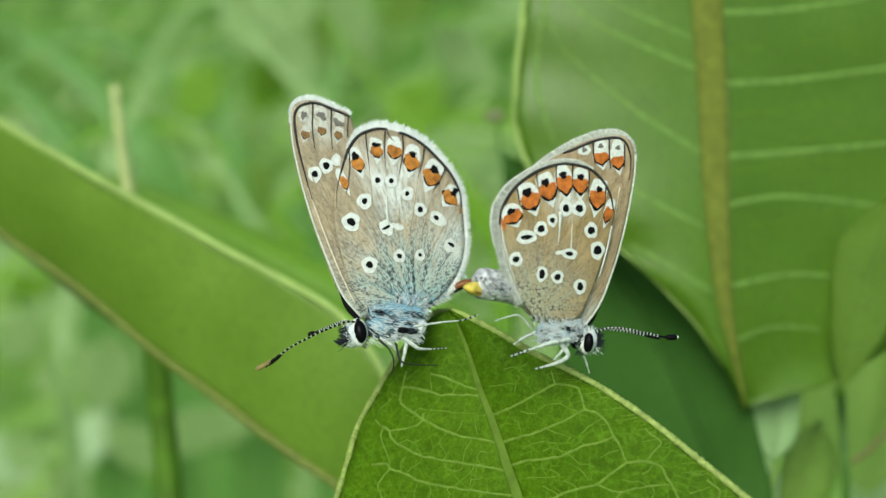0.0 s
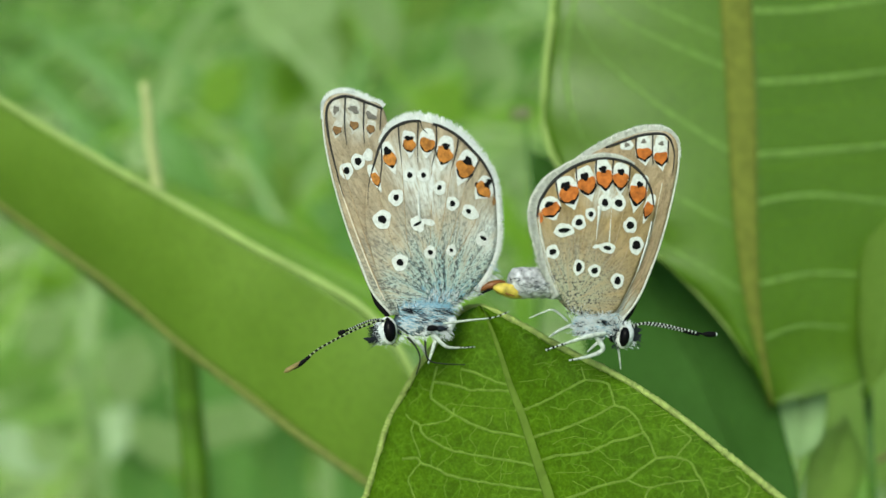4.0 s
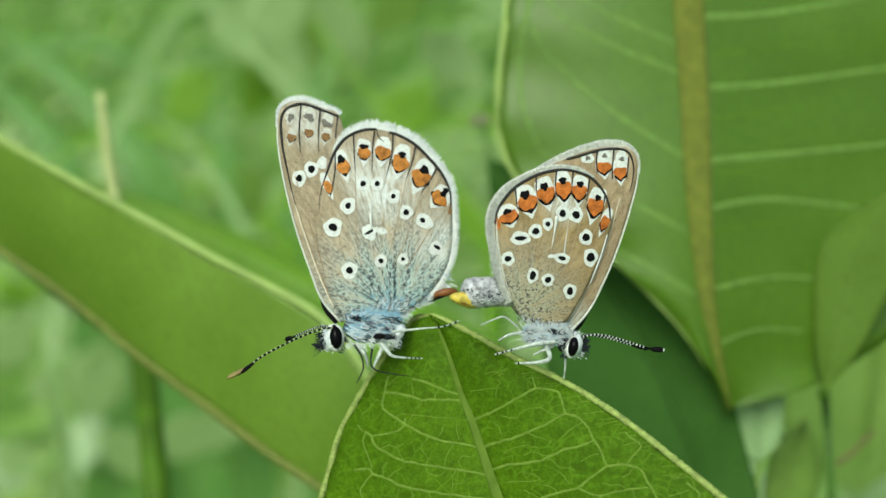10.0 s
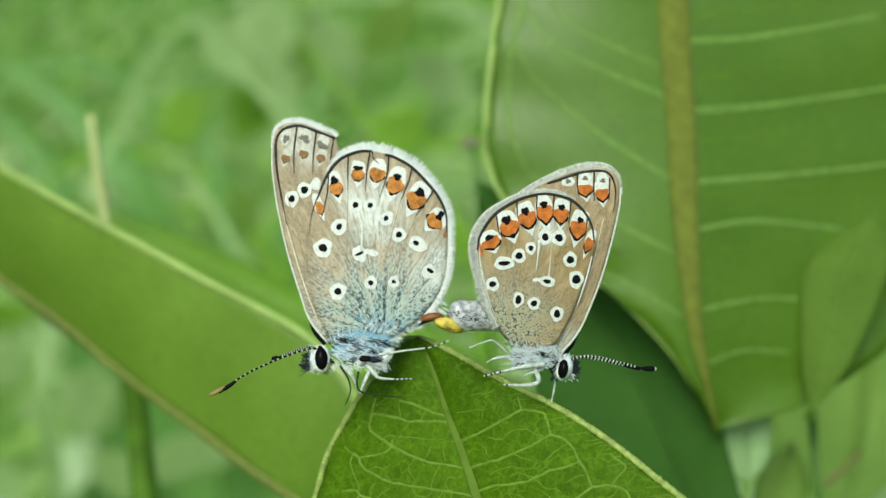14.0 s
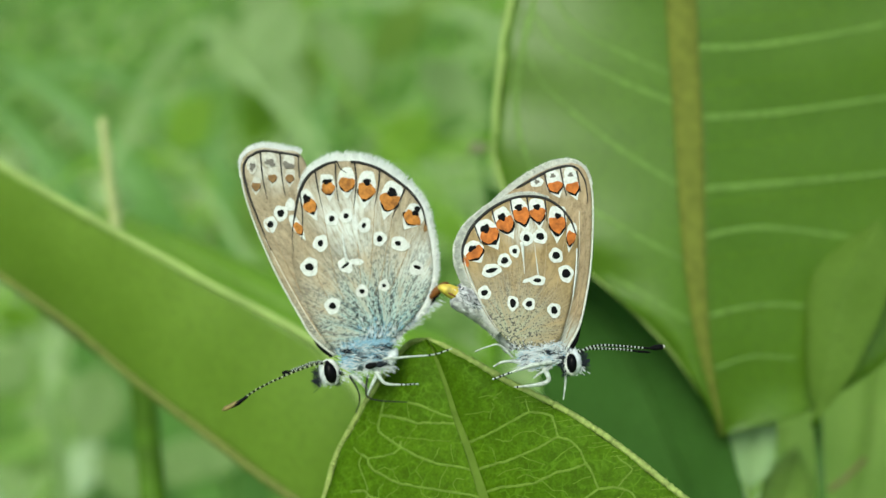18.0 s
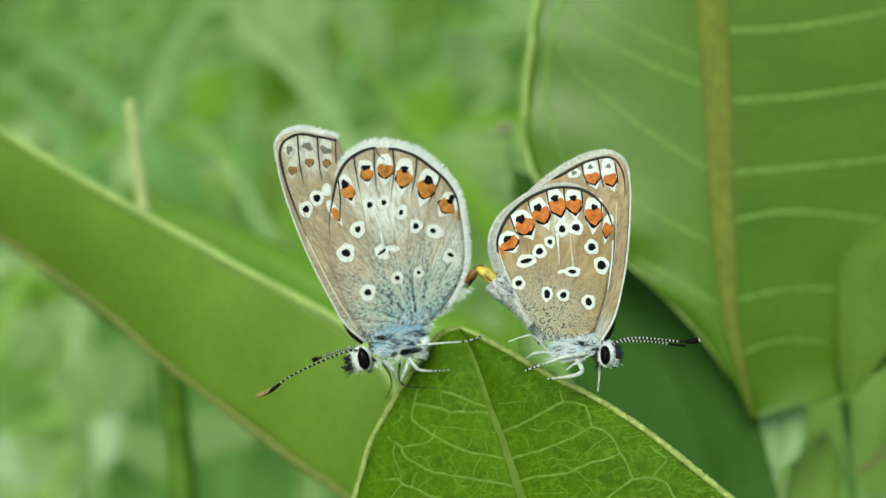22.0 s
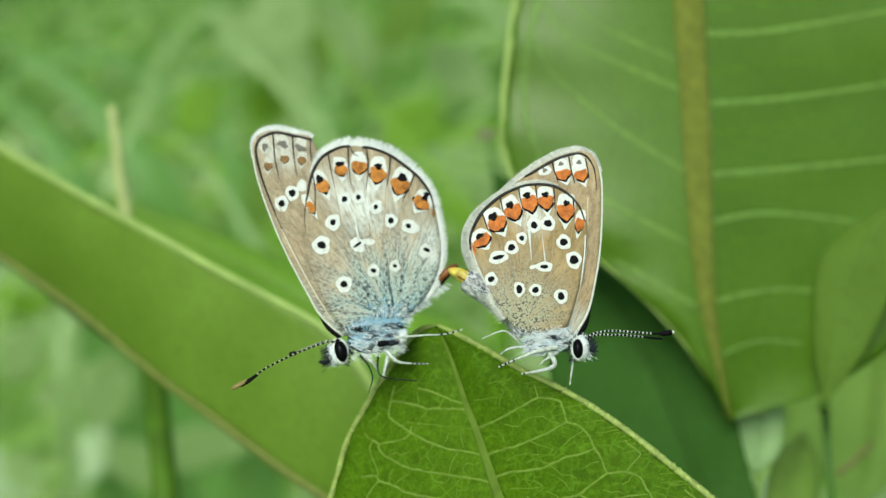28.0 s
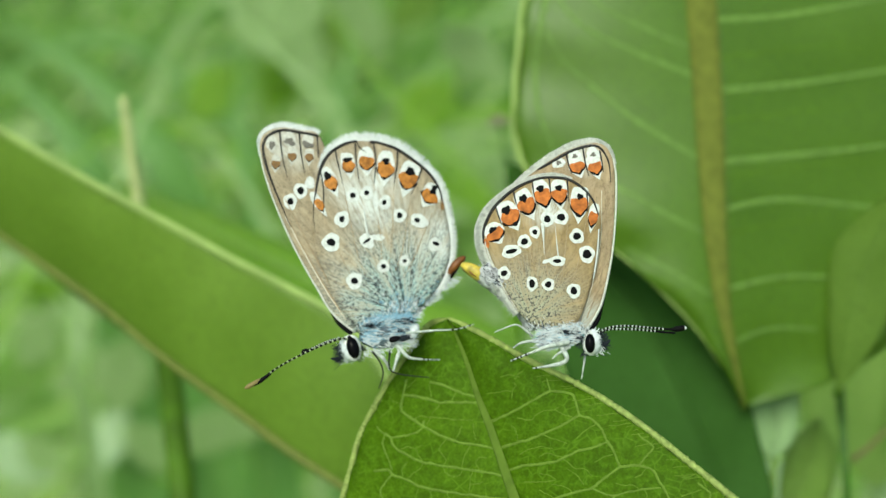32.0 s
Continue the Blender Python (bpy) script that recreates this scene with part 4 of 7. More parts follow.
def patch(bm, centre, rx, ry, turn, z, seed, wobble=0.10, n=46, point=0.0, square=1.0):
    """A thin patch of scales with an uneven rim; z gives the height at a place."""
    rng = random.Random(seed)
    ph = [rng.uniform(0, 6.28) for _ in range(3)]
    c, s = math.cos(radians(turn)), math.sin(radians(turn))
    mid = bm.verts.new((centre[0], centre[1], z(centre)))
    rim, low = [], []
    for k in range(n):
        a = 2 * math.pi * k / n
        r = 1 + wobble * (math.sin(3 * a + ph[0]) + 0.7 * math.sin(5 * a + ph[1]) + 0.2 * math.sin(8 * a + ph[2]) + 0.12 * math.sin(13 * a + ph[0])) * 0.6
        cx, cy = math.cos(a), math.sin(a)
        x, y = rx * r * math.copysign(abs(cx) ** square, cx), ry * r * math.copysign(abs(cy) ** square, cy)
        if point and y < 0:
            x *= 1 - point * (-y / ry) ** 1.3
        px, py = centre[0] + c * x - s * y, centre[1] + s * x + c * y
        h = z((px, py))
        rim.append(bm.verts.new((px, py, h)))
        low.append(bm.verts.new((px, py, h - 0.03)))
    for k in range(n):
        j = (k + 1) % n
        bm.faces.new((mid, rim[k], rim[j]))
        bm.faces.new((rim[k], low[k], low[j], rim[j]))
    return bm


class Surface:
    """One wing, and the marks that lie on it."""

    def __init__(self, name, parent, outline, hub, z, material, cup, label):
        self.args = (outline, hub, z, cup)
        self.at = wing_height(outline, hub, z, cup)
        self.ob = wing(name, parent, outline, hub, z, material, cup, label)
        self.seed = len(outline) * 7 + int(z * 10)

    def h(self, p):
        return self.at(p) + 0.05

    def over(self, lift):
        return lambda p: self.at(p) + 0.05 + lift

    def next(self):
        self.seed += 1
        return self.seed

    def spot(self, at, white, black, turn=0, off=(0, 0), material=None):
        w = part("spot", patch(bmesh.new(), at, white[0] * 0.99, white[1] * 0.99, turn, self.over(0.0), self.next(), wobble=0.10), material or M_WHITE, self.ob, "white ringed spot" if black else "pale field")
        if black:
            p = (at[0] + off[0], at[1] + off[1])
            part("pupil", patch(bmesh.new(), p, black[0] * 1.0, black[1] * 1.0, turn, self.over(0.012), self.next(), wobble=0.08), M_BLACK, w, "black centre")

    def lunule(self, at, rx, ry, turn, material, black=None, white=True, point=0.75, field=None, rim=0.26):
        s = self.next()
        c, q = math.cos(radians(turn)), math.sin(radians(turn))
        place = lambda x, y: (at[0] + c * x - q * y, at[1] + q * x + c * y)
        if white:
            part("spot", patch(bmesh.new(), place(0, ry * 0.12), rx * 1.2, ry * 2.45, turn, self.over(-0.008), s, point=0.85, square=0.66, wobble=0.06), field or M_WHITE, self.ob, "white field")
        part("chevron", patch(bmesh.new(), place(0, -ry * rim), rx * 1.12, ry * 1.12, turn, self.over(0.006), s + 1, point=point, wobble=0.10, square=0.8), M_BLACK, self.ob, "black chevron")
        part("lunule", patch(bmesh.new(), place(0, 0), rx * 1.12, ry * 1.08, turn, self.over(0.014), s + 2, point=point * 0.9, wobble=0.14, square=0.72), material, self.ob, "orange lunule")
        if black:
            part("marginal_dot", patch(bmesh.new(), place(0, ry * 1.18), black[0], black[1], turn, self.over(0.02), s + 3, wobble=0.22), M_BLACK, self.ob, "black dot")

    def line(self, name, pts, r, material, n=40, lift=0.0, label=""):
        bm = bmesh.new()
        q = [Vector((p[0], p[1], self.h(p) + lift)) for p in spline(pts, n)]
        rr = r if not hasattr(r, "__len__") else list(np.interp(np.linspace(0, 1, n), np.linspace(0, 1, len(r)), r))
        tube(bm, q, rr, 5, 0.5, (0, 0, 1))
        part(name, bm, material, self.ob, label)

    def fringe(self, pts, count, length, material, seed, lean=0.3, z0=0.0, label="white hair fringe", hair=(0.018, 0.036), band=0.6):
        """Fine hairs that stand out from the wing's rim."""
        rng = random.Random(seed)
        hub = np.array(self.args[1])
        q = spline(pts, count)
        t = np.gradient(q, axis=0)
        verts, faces, strip = [], [], []
        for i in range(count):
            nx, ny = t[i][1], -t[i][0]
            if (q[i] - hub) @ np.array((nx, ny)) < 0:
                nx, ny = -nx, -ny
            m = math.hypot(nx, ny)
            f = i / (count - 1)
            ln = np.interp(f, np.linspace(0, 1, len(length)), length)
            reach = band * ln * (1 + 0.12 * noise.noise(Vector((i * 0.35, seed, 0))))
            strip.append((q[i] - np.array((nx, ny)) / m * 0.04, q[i] + np.array((nx, ny)) / m * reach, self.h(q[i])))
            for layer in range(5):
                a = rng.gauss(0, lean)
                dx, dy = (nx * math.cos(a) - ny * math.sin(a)) / m, (nx * math.sin(a) + ny * math.cos(a)) / m
                ll = ln * rng.uniform(0.6, 1.04) * (1.15 if rng.random() < 0.06 else 1)
                w = rng.uniform(*hair)
                zz = self.h(q[i]) - 0.10 + z0 + rng.uniform(-0.12, 0.06)
                x, y = q[i] + rng.uniform(-0.03, 0.03)
                k = len(verts)
                verts += [(x - dy * w + dx * 0.03, y + dx * w + dy * 0.03, zz), (x + dy * w + dx * 0.03, y - dx * w + dy * 0.03, zz),
                          (x + dx * ll * 0.7 + dy * w * 0.8, y + dy * ll * 0.7 - dx * w * 0.8, zz + rng.uniform(-0.06, 0.08)),
                          (x + dx * ll, y + dy * ll, zz + rng.uniform(-0.1, 0.1)),
                          (x + dx * ll * 0.7 - dy * w * 0.8, y + dy * ll * 0.7 + dx * w * 0.8, zz + rng.uniform(-0.06, 0.08))]
                faces.append((k, k + 1, k + 2, k + 3, k + 4))
        if band:
            bm = bmesh.new()
            rows = [(bm.verts.new((*a, h - 0.16 + z0)), bm.verts.new((*b, h - 0.14 + z0)), bm.verts.new((*b, h - 0.19 + z0)), bm.verts.new((*a, h - 0.20 + z0))) for a, b, h in strip]
            for u, v in zip(rows, rows[1:]):
                bm.faces.new((u[0], u[1], v[1], v[0]))
                bm.faces.new((u[1], u[2], v[2], v[1]))
                bm.faces.new((u[2], u[3], v[3], v[2]))
            bmesh.ops.recalc_face_normals(bm, faces=bm.faces)
            part("fringe_band", bm, material, self.ob, "dense base of the hair fringe")
        me = bpy.data.meshes.new("fringe")
        me.from_pydata([tuple(c * MM for c in v) for v in verts], [], faces)
        me.materials.append(material)
        ob = new("fringe", me)
        ob.parent = self.ob
        ob["label"] = label


def fur(name, parent, material, tufts, seed, label=""):
    """Hairs in tufts: each has a place, spread, direction, hair length and count."""
    rng = random.Random(seed)
    verts, faces = [], []
    for (x, y, z), (sx, sy, sz), (dx, dy), length, count in tufts:
        for _ in range(count):
            px, py, pz = x + rng.gauss(0, sx), y + rng.gauss(0, sy), z + rng.gauss(0, sz)
            a = math.atan2(dy, dx) + rng.gauss(0, 0.10)
            ln = length * rng.uniform(0.5, 1.2)
            ex, ey = math.cos(a), math.sin(a)
            w = rng.uniform(0.012, 0.022)
            up = rng.uniform(-0.05, 0.22) * ln
            curl = rng.gauss(0, 0.10) * ln
            k = len(verts)
            mid = (px + ex * ln * 0.55 - ey * curl, py + ey * ln * 0.55 + ex * curl, pz + up * 0.7)
            tip = (px + ex * ln, py + ey * ln, pz + up * 0.8)
            verts += [(px - ey * w, py + ex * w, pz), (px + ey * w, py - ex * w, pz), (mid[0] + ey * w, mid[1] - ex * w, mid[2]),
                      tip, (mid[0] - ey * w, mid[1] + ex * w, mid[2])]
            faces += [(k, k + 1, k + 2, k + 4), (k + 4, k + 2, k + 3)]
    me = bpy.data.meshes.new(name)
    me.from_pydata([tuple(c * MM for c in v) for v in verts], [], faces)
    me.materials.append(material)
    ob = new(name, me)
    ob.parent = parent
    if label:
        ob["label"] = label
    return ob


def along(pts, depth, n):
    """A smooth way through flat points with depths."""
    return spline([(p[0], p[1], d) for p, d in zip(pts, depth)], n)


def antenna(parent, pts, depth, rings, club, club_r, tip=None, pale=None):
    """A dark shaft with pale rings and a club."""
    q = along(pts, depth, 60)
    root = q[0].copy()
    q = q - root
    bm = bmesh.new()
    tube(bm, q[:50], 0.074, 6)
    shaft = part("antenna", bm, M_BLACK, parent, "black antenna ringed with white")
    shaft.location = root * MM
    for k in range(rings):
        f = (k + 0.5) / rings * 45
        i = int(f)
        bm = bmesh.new()
        a, b = Vector(q[i]), Vector(q[i + 1])
        c = a.lerp(b, f - i)
        d = (b - a).normalized() * (0.26 * np.linalg.norm(np.array(q[48]) - np.array(q[0])) / rings * 0.7)
        tube(bm, [c - d, c + d], 0.082, 6)
        part("ring", bm, pale or M_LEG, shaft)
    bm = bmesh.new()
    tube(bm, q[49:], list(np.interp(np.linspace(0, 1, 11), [0, 0.3, 0.8, 1], [0.09, club_r, club_r, 0.05])), 8)
    part("club", bm, club, shaft, "clubbed antenna tip")
    if pale:
        bm = bmesh.new()
        tube(bm, [Vector(p) - Vector((-0.03, 0.05, 0)) for p in q[44:56]], list(np.interp(np.linspace(0, 1, 12), [0, 0.5, 0.9, 1], [0.08, club_r * 0.95, club_r * 0.8, 0.03])), 8)
        part("club_base", bm, M_BLACK, shaft, "black base of the antenna club")
    if tip:
        bm = bmesh.new()
        ball(bm, q[58], (0.13, 0.13, 0.13), seg=8, rings=6)
        part("club_tip", bm, tip, shaft, "white antenna tip")
    return shaft


FEET = []


def leg(parent, pts, depth, radii, bands=0, dark=False):
    q = along(pts, depth, 36)
    bm = bmesh.new()
    tube(bm, q, list(np.interp(np.linspace(0, 1, 36), np.linspace(0, 1, len(radii)), radii) * 0.8), 7)
    ob = part("leg", bm, M_LEG_DARK if dark else M_LEG, parent, "dark slender leg" if dark else "white scaled leg")
    for k in range(bands):
        i = 34 - int((k + 0.4) * 12 / max(1, bands))
        bm = bmesh.new()
        tube(bm, [q[i - 1], q[i]], radii[-1] * 1.25 + 0.012, 7)
        part("band", bm, M_WHITE if dark else M_BLACK, ob)
    FEET.append((ob, parent, Vector(q[0]) * MM, Vector(q[-1]) * MM))
    return ob


def head(parent, at, eye_at, eye_r, turn, face, zc):
    """Head with a white-rimmed black eye and bristly palps pointing along face."""
    bm = bmesh.new()
    ball(bm, (at[0], at[1], zc), (0.70, 0.88, 0.80), turn, 16, 12, 0.1)
    h = part("head", bm, M_FUR_WHITE, parent)
    bm = bmesh.new()
    ball(bm, (eye_at[0], eye_at[1], zc + 0.42), (eye_r[0] * 1.48, eye_r[1] * 1.26, 0.40), turn, 20, 12, 0.12)
    part("eye_rim", bm, M_WHITE, h, "white scales round the eye")
    bm = bmesh.new()
    ball(bm, (eye_at[0], eye_at[1], zc + 0.66), (eye_r[0], eye_r[1], 0.44), turn, 20, 14)
    part("eye", bm, M_EYE, h, "glossy black oval eye")
    bm = bmesh.new()
    ball(bm, (eye_at[0], eye_at[1], zc - 1.2), (eye_r[0], eye_r[1], 0.4), turn, 16, 10)
    part("eye", bm, M_EYE, h, "glossy black oval eye")
    fx, fy = face
    for s in (0.15, -0.45):
        bm = bmesh.new()
        a = Vector((at[0] + fx * 0.45 - fy * 0.0, at[1] + fy * 0.45 - 0.25, zc + s))
        tube(bm, [a, a + Vector((fx * 0.45, fy * 0.45 - 0.1, 0.05)), a + Vector((fx * 0.95, fy * 0.95 + 0.15, 0.08))], [0.16, 0.15, 0.05], 7)
        part("palp", bm, M_FUR_DARK, h, "dark bristly palp")
    fur("face_hair", h, M_FUR_DARK, [((at[0] + fx * 0.60, at[1] + fy * 0.5 - 0.3, zc + 0.2), (0.16, 0.2, 0.3), (fx, fy - 0.35), 0.46, 95),
                                     ((at[0] + fx * 0.75, at[1] + fy * 0.5 + 0.2, zc + 0.2), (0.14, 0.25, 0.25), (fx, fy + 0.1), 0.42, 85)], 5)
    fur("collar_hair", h, M_FUR_DARK, [((at[0] - fx * 0.85, at[1] + 0.35, zc + 0.55), (0.12, 0.3, 0.1), (-fx, -0.5), 0.45, 45), ((at[0] - fx * 0.7, at[1] - 0.5, zc + 0.5), (0.15, 0.15, 0.1), (-fx, -0.6), 0.4, 30)], 8)
    fur("cheek_hair", h, M_FUR_WHITE, [((at[0] + fx * 0.3, at[1] - 0.55, zc + 0.2), (0.2, 0.15, 0.2), (fx * 0.7, -0.8), 0.24, 70),
                                       ((at[0] + fx * 0.3, at[1] + 0.5, zc + 0.1), (0.25, 0.15, 0.2), (fx * 0.6, 0.7), 0.24, 60)], 6)
    return h


def beige_butterfly():
    """The larger beige one with blue hair, head down to one side."""
    fly = thing("butterfly", "beige blue butterfly with closed spotted wings, orange lunules, bluish furry body", "butterfly", "mating butterflies")
    fore_out = [(0.12, -5.86), (-1.33, -4.54), (-2.39, -2.75), (-3.77, -0.02), (-5.02, 2.96), (-5.84, 5.47), (-6.20, 7.32), (-6.01, 8.27), (-5.29, 8.79), (-4.43, 8.91), (-3.33, 8.74), (-2.04, 8.44),
                (-1.12, 6.53), (0.45, 3.93), (1.94, 0.09), (2.25, -3.91), (1.54, -5.46)]
    hind_out = [(0.31, -5.67), (-0.98, -3.88), (-2.01, -1.48), (-2.61, 0.62), (-2.69, 2.43), (-2.47, 4.13), (-2.07, 5.81), (-1.40, 6.89), (-0.27, 7.62), (0.92, 7.85), (2.23, 7.73), (3.49, 7.33), (4.70, 6.52),
                (5.79, 5.55), (6.58, 4.38), (6.93, 2.96), (7.17, 1.32), (7.18, -0.36), (6.59, -2.12), (5.43, -3.68), (3.80, -4.92), (1.96, -5.63)]
    hub_f, hub_h = (-2.30, 0.88), (1.88, 0.90)
    for z in (-0.85, -0.45):
        fore = Surface("forewing", fly, fore_out, hub_f, z, M_WING_L, 0.12, "beige forewing with ringed spots")
    far = Surface("hindwing", fly, hind_out, hub_h, -1.05, M_WING_L, 0.1, "beige hindwing, far side")
    hind = Surface("hindwing", fly, hind_out, hub_h, 0.0, M_WING_L, 0.25, "beige hindwing with bluish root and orange lunules")
    # forewing
    fore.line("wing_edge", [(0.12, -5.86), (-1.37, -4.54), (-2.43, -2.76), (-3.85, -0.04), (-5.10, 2.94), (-5.91, 5.43), (-6.25, 7.23)], (0.10, 0.07, 0.07), M_FRINGE_GREY, 50, -0.05, "white leading edge")
    # Black strip painted in for the shaded sliver of the far wing.
    fore.line("wing_edge", [(0.00, -5.88), (-0.87, -5.16), (-1.72, -3.82)], (0.28, 0.26, 0.05), M_BLACK, 30, -0.3, "black strip painted in for shade at the leading edge")
    fore.line("margin_line", [(-4.17, 1.64), (-5.02, 3.78), (-5.69, 5.69), (-6.01, 7.28), (-5.80, 8.09), (-5.15, 8.58), (-4.42, 8.72), (-3.32, 8.56), (-2.03, 8.32)], (0.04, 0.07, 0.10, 0.10, 0.09), M_LINE, 60, 0.0, "dark margin line")
    fore.line("vein", [(-4.78, 8.63), (-4.65, 6.77), (-4.35, 5.29)], (0.06, 0.05, 0.02), M_LINE, 30)
    fore.line("vein", [(-3.40, 8.54), (-3.29, 6.87), (-3.09, 5.58)], (0.06, 0.05, 0.02), M_LINE, 30)
    fore.line("vein", [(-2.12, 8.30), (-2.07, 6.74)], (0.05, 0.04), M_LINE, 20)
    fore.line("vein", [(-5.00, 3.58), (-3.74, 0.99), (-2.26, -1.93), (-0.81, -4.45)], (0.04, 0.06, 0.05), M_WVEIN, 40)
    fore.line("vein", [(-4.52, 3.68), (-3.11, 0.72), (-1.50, -2.59)], (0.03, 0.05, 0.04), M_WVEIN, 40)
    fore.line("vein", [(-4.57, 2.45), (-3.22, -0.31), (-1.75, -3.03), (-0.48, -4.98)], (0.03, 0.05, 0.04), M_WVEIN_PALE, 40)
    fore.fringe([(-6.20, 6.88), (-6.18, 7.96), (-5.81, 8.50), (-5.17, 8.82), (-4.43, 8.91), (-3.33, 8.74), (-1.95, 8.46)], 110, (0.12, 0.3, 0.5, 0.55, 0.55, 0.5), M_FRINGE, 3)
    for at, w in (((-5.40, 7.72), (0.36, 0.62)), ((-4.11, 8.07), (0.42, 0.55)), ((-2.77, 8.01), (0.40, 0.50))):
        fore.spot(at, w, None, material=M_FIELD)
    for at, w in (((-5.36, 7.60), (0.20, 0.30)), ((-4.10, 7.86), (0.38, 0.24)), ((-2.83, 7.66), (0.44, 0.20))):
        part("smudge", patch(bmesh.new(), at, w[0], w[1], -20, fore.over(0.03), fore.next(), wobble=0.3), M_SMUDGE, fore.ob, "grey smudge")
    for at in ((-5.13, 6.20), (-3.95, 6.76), (-2.74, 6.71)):
        fore.lunule(at, 0.28, 0.26, -5, M_TAWNY, field=M_FIELD)
    fore.spot((-4.18, 3.51), (0.48, 0.58), (0.22, 0.25))
    fore.spot((-3.43, 4.29), (0.50, 0.56), (0.25, 0.27))
    fore.spot((-2.74, 4.86), (0.34, 0.45), None)
    # hindwing
    hind.line("margin_line", [(-2.54, 1.24), (-2.62, 2.65), (-2.39, 4.23), (-2.02, 5.78), (-1.36, 6.90), (-0.27, 7.62), (0.66, 7.84)], (0.008, 0.03, 0.085, 0.12, 0.11, 0.09), M_LINE, 60, 0, "dark margin line")
    hind.line("margin_line", [(0.66, 7.84), (0.87, 7.33), (1.28, 7.04)], (0.05, 0.03), M_LINE, 16, 0, "dark margin line at a worn notch")
    hind.line("margin_line", [(1.61, 7.80), (2.32, 7.71), (3.54, 7.29), (4.74, 6.48), (5.78, 5.59), (6.53, 4.46), (6.83, 3.16)], (0.10, 0.11, 0.11, 0.09, 0.05), M_LINE, 50, 0, "dark margin line")
    for pts in ([(-0.92, 7.25), (-0.74, 6.11), (-0.45, 4.57)], [(0.54, 7.68), (0.57, 6.28), (0.72, 4.83)], [(1.88, 7.73), (1.98, 6.38), (1.77, 4.64)],
                [(3.63, 7.27), (3.53, 6.09), (3.24, 4.74)], [(5.40, 5.94), (4.98, 4.99), (4.44, 3.85)], [(-2.02, 5.73), (-1.85, 4.27), (-1.94, 2.39)]):
        hind.line("vein", pts, (0.06, 0.045, 0.02), M_LINE, 24)
    root = (1.90, -4.77)
    for end, mid in (((-0.45, 4.57), (0.36, -0.22)), ((1.77, 4.64), (2.11, 0.12)), ((3.24, 4.74), (2.87, 0.27)), ((4.44, 3.85), (3.66, 0.01)), ((-1.94, 2.39), (-0.47, -1.19)), ((5.93, 2.55), (4.37, -0.88))):
        hind.line("vein", [tuple(np.array(root) * 0.35 + np.array(mid) * 0.65), mid, end], (0.015, 0.028, 0.02), M_WVEIN, 40, -0.02)
    hind.line("vein", [(0.93, 2.78), (1.05, 1.77), (1.21, 0.77)], (0.05, 0.08, 0.10), M_WHITE, 20, 0.02)
    part("spot", patch(bmesh.new(), (1.88, 3.19), 0.16, 0.9, 5, hind.over(-0.006), 78, wobble=0.35, point=0.85), M_WHITE, hind.ob, "white streak")
    hind.fringe([(-2.03, 5.82), (-1.40, 6.89), (-0.27, 7.62), (0.92, 7.85), (2.23, 7.73), (3.49, 7.33), (4.70, 6.52), (5.79, 5.55), (6.58, 4.38), (6.93, 2.96), (7.21, 1.33), (7.18, -0.36), (6.59, -2.12), (5.83, -3.28)],
                460, (0.25, 0.6, 0.78, 0.82, 0.88, 0.82, 0.76, 0.68, 0.62, 0.58, 0.56, 0.54, 0.5), M_FRINGE, 8)
    for at, w, b, o in (((-1.44, 0.48), (0.62, 0.68), (0.32, 0.26), (0, 0)), ((-0.62, 2.13), (0.52, 0.60), (0.19, 0.24), (0, 0)), ((0.21, 3.84), (0.50, 0.52), (0.20, 0.22), (0, 0)),
                        ((1.21, 4.01), (0.45, 0.52), (0.18, 0.20), (0, 0)), ((2.51, 3.32), (0.44, 0.55), (0.16, 0.20), (-0.05, 0)), ((3.54, 2.36), (0.48, 0.52), (0.21, 0.22), (0, 0)),
                        ((4.96, 1.97), (0.68, 0.50), (0.22, 0.17), (-0.15, 0.05)), ((6.08, 0.23), (0.50, 0.52), (0.28, 0.14), (0.05, 0.08)), ((0.12, -2.29), (0.55, 0.60), (0.25, 0.24), (0, 0)),
                        ((2.22, -1.29), (0.44, 0.46), (0.20, 0.17), (0, 0)), ((3.77, -0.92), (0.38, 0.42), (0.15, 0.13), (0, 0))):
        hind.spot(at, w, b, -20, o)
    hind.spot((1.10, 0.54), (0.48, 0.58), (0.34, 0.10), 35)
    part("spot", patch(bmesh.new(), (1.89, 0.78), 0.5, 0.22, -5, hind.over(-0.01), 77), M_WHITE, hind.ob, "white wedge")
    for at, rx, ry, turn, b in (((-1.31, 4.76), 0.42, 0.48, 25, (0.26, 0.3)), ((-0.01, 5.98), 0.42, 0.40, 8, (0.36, 0.17)), ((1.30, 6.23), 0.50, 0.44, 0, None), ((2.64, 5.72), 0.54, 0.54, -8, (0.27, 0.26)),
                                ((4.27, 4.96), 0.60, 0.56, -18, (0.34, 0.32)), ((5.81, 3.75), 0.60, 0.40, -35, (0.24, 0.24)), ((-2.18, 3.20), 0.26, 0.42, 30, None)):
        hind.lunule(at, rx, ry, turn, M_ORANGE, b, point=0.6)
    part("marginal_dot", patch(bmesh.new(), (6.22, 4.39), 0.2, 0.22, 0, hind.over(0.05), 91), M_BLACK, hind.ob, "black dot")
    part("lunule", patch(bmesh.new(), (6.75, 3.05), 0.14, 0.30, 0, hind.over(0.02), 92), M_TAWNY, hind.ob, "tawny mark")
    foot = np.array((3.00, -5.46))
    rng = random.Random(41)
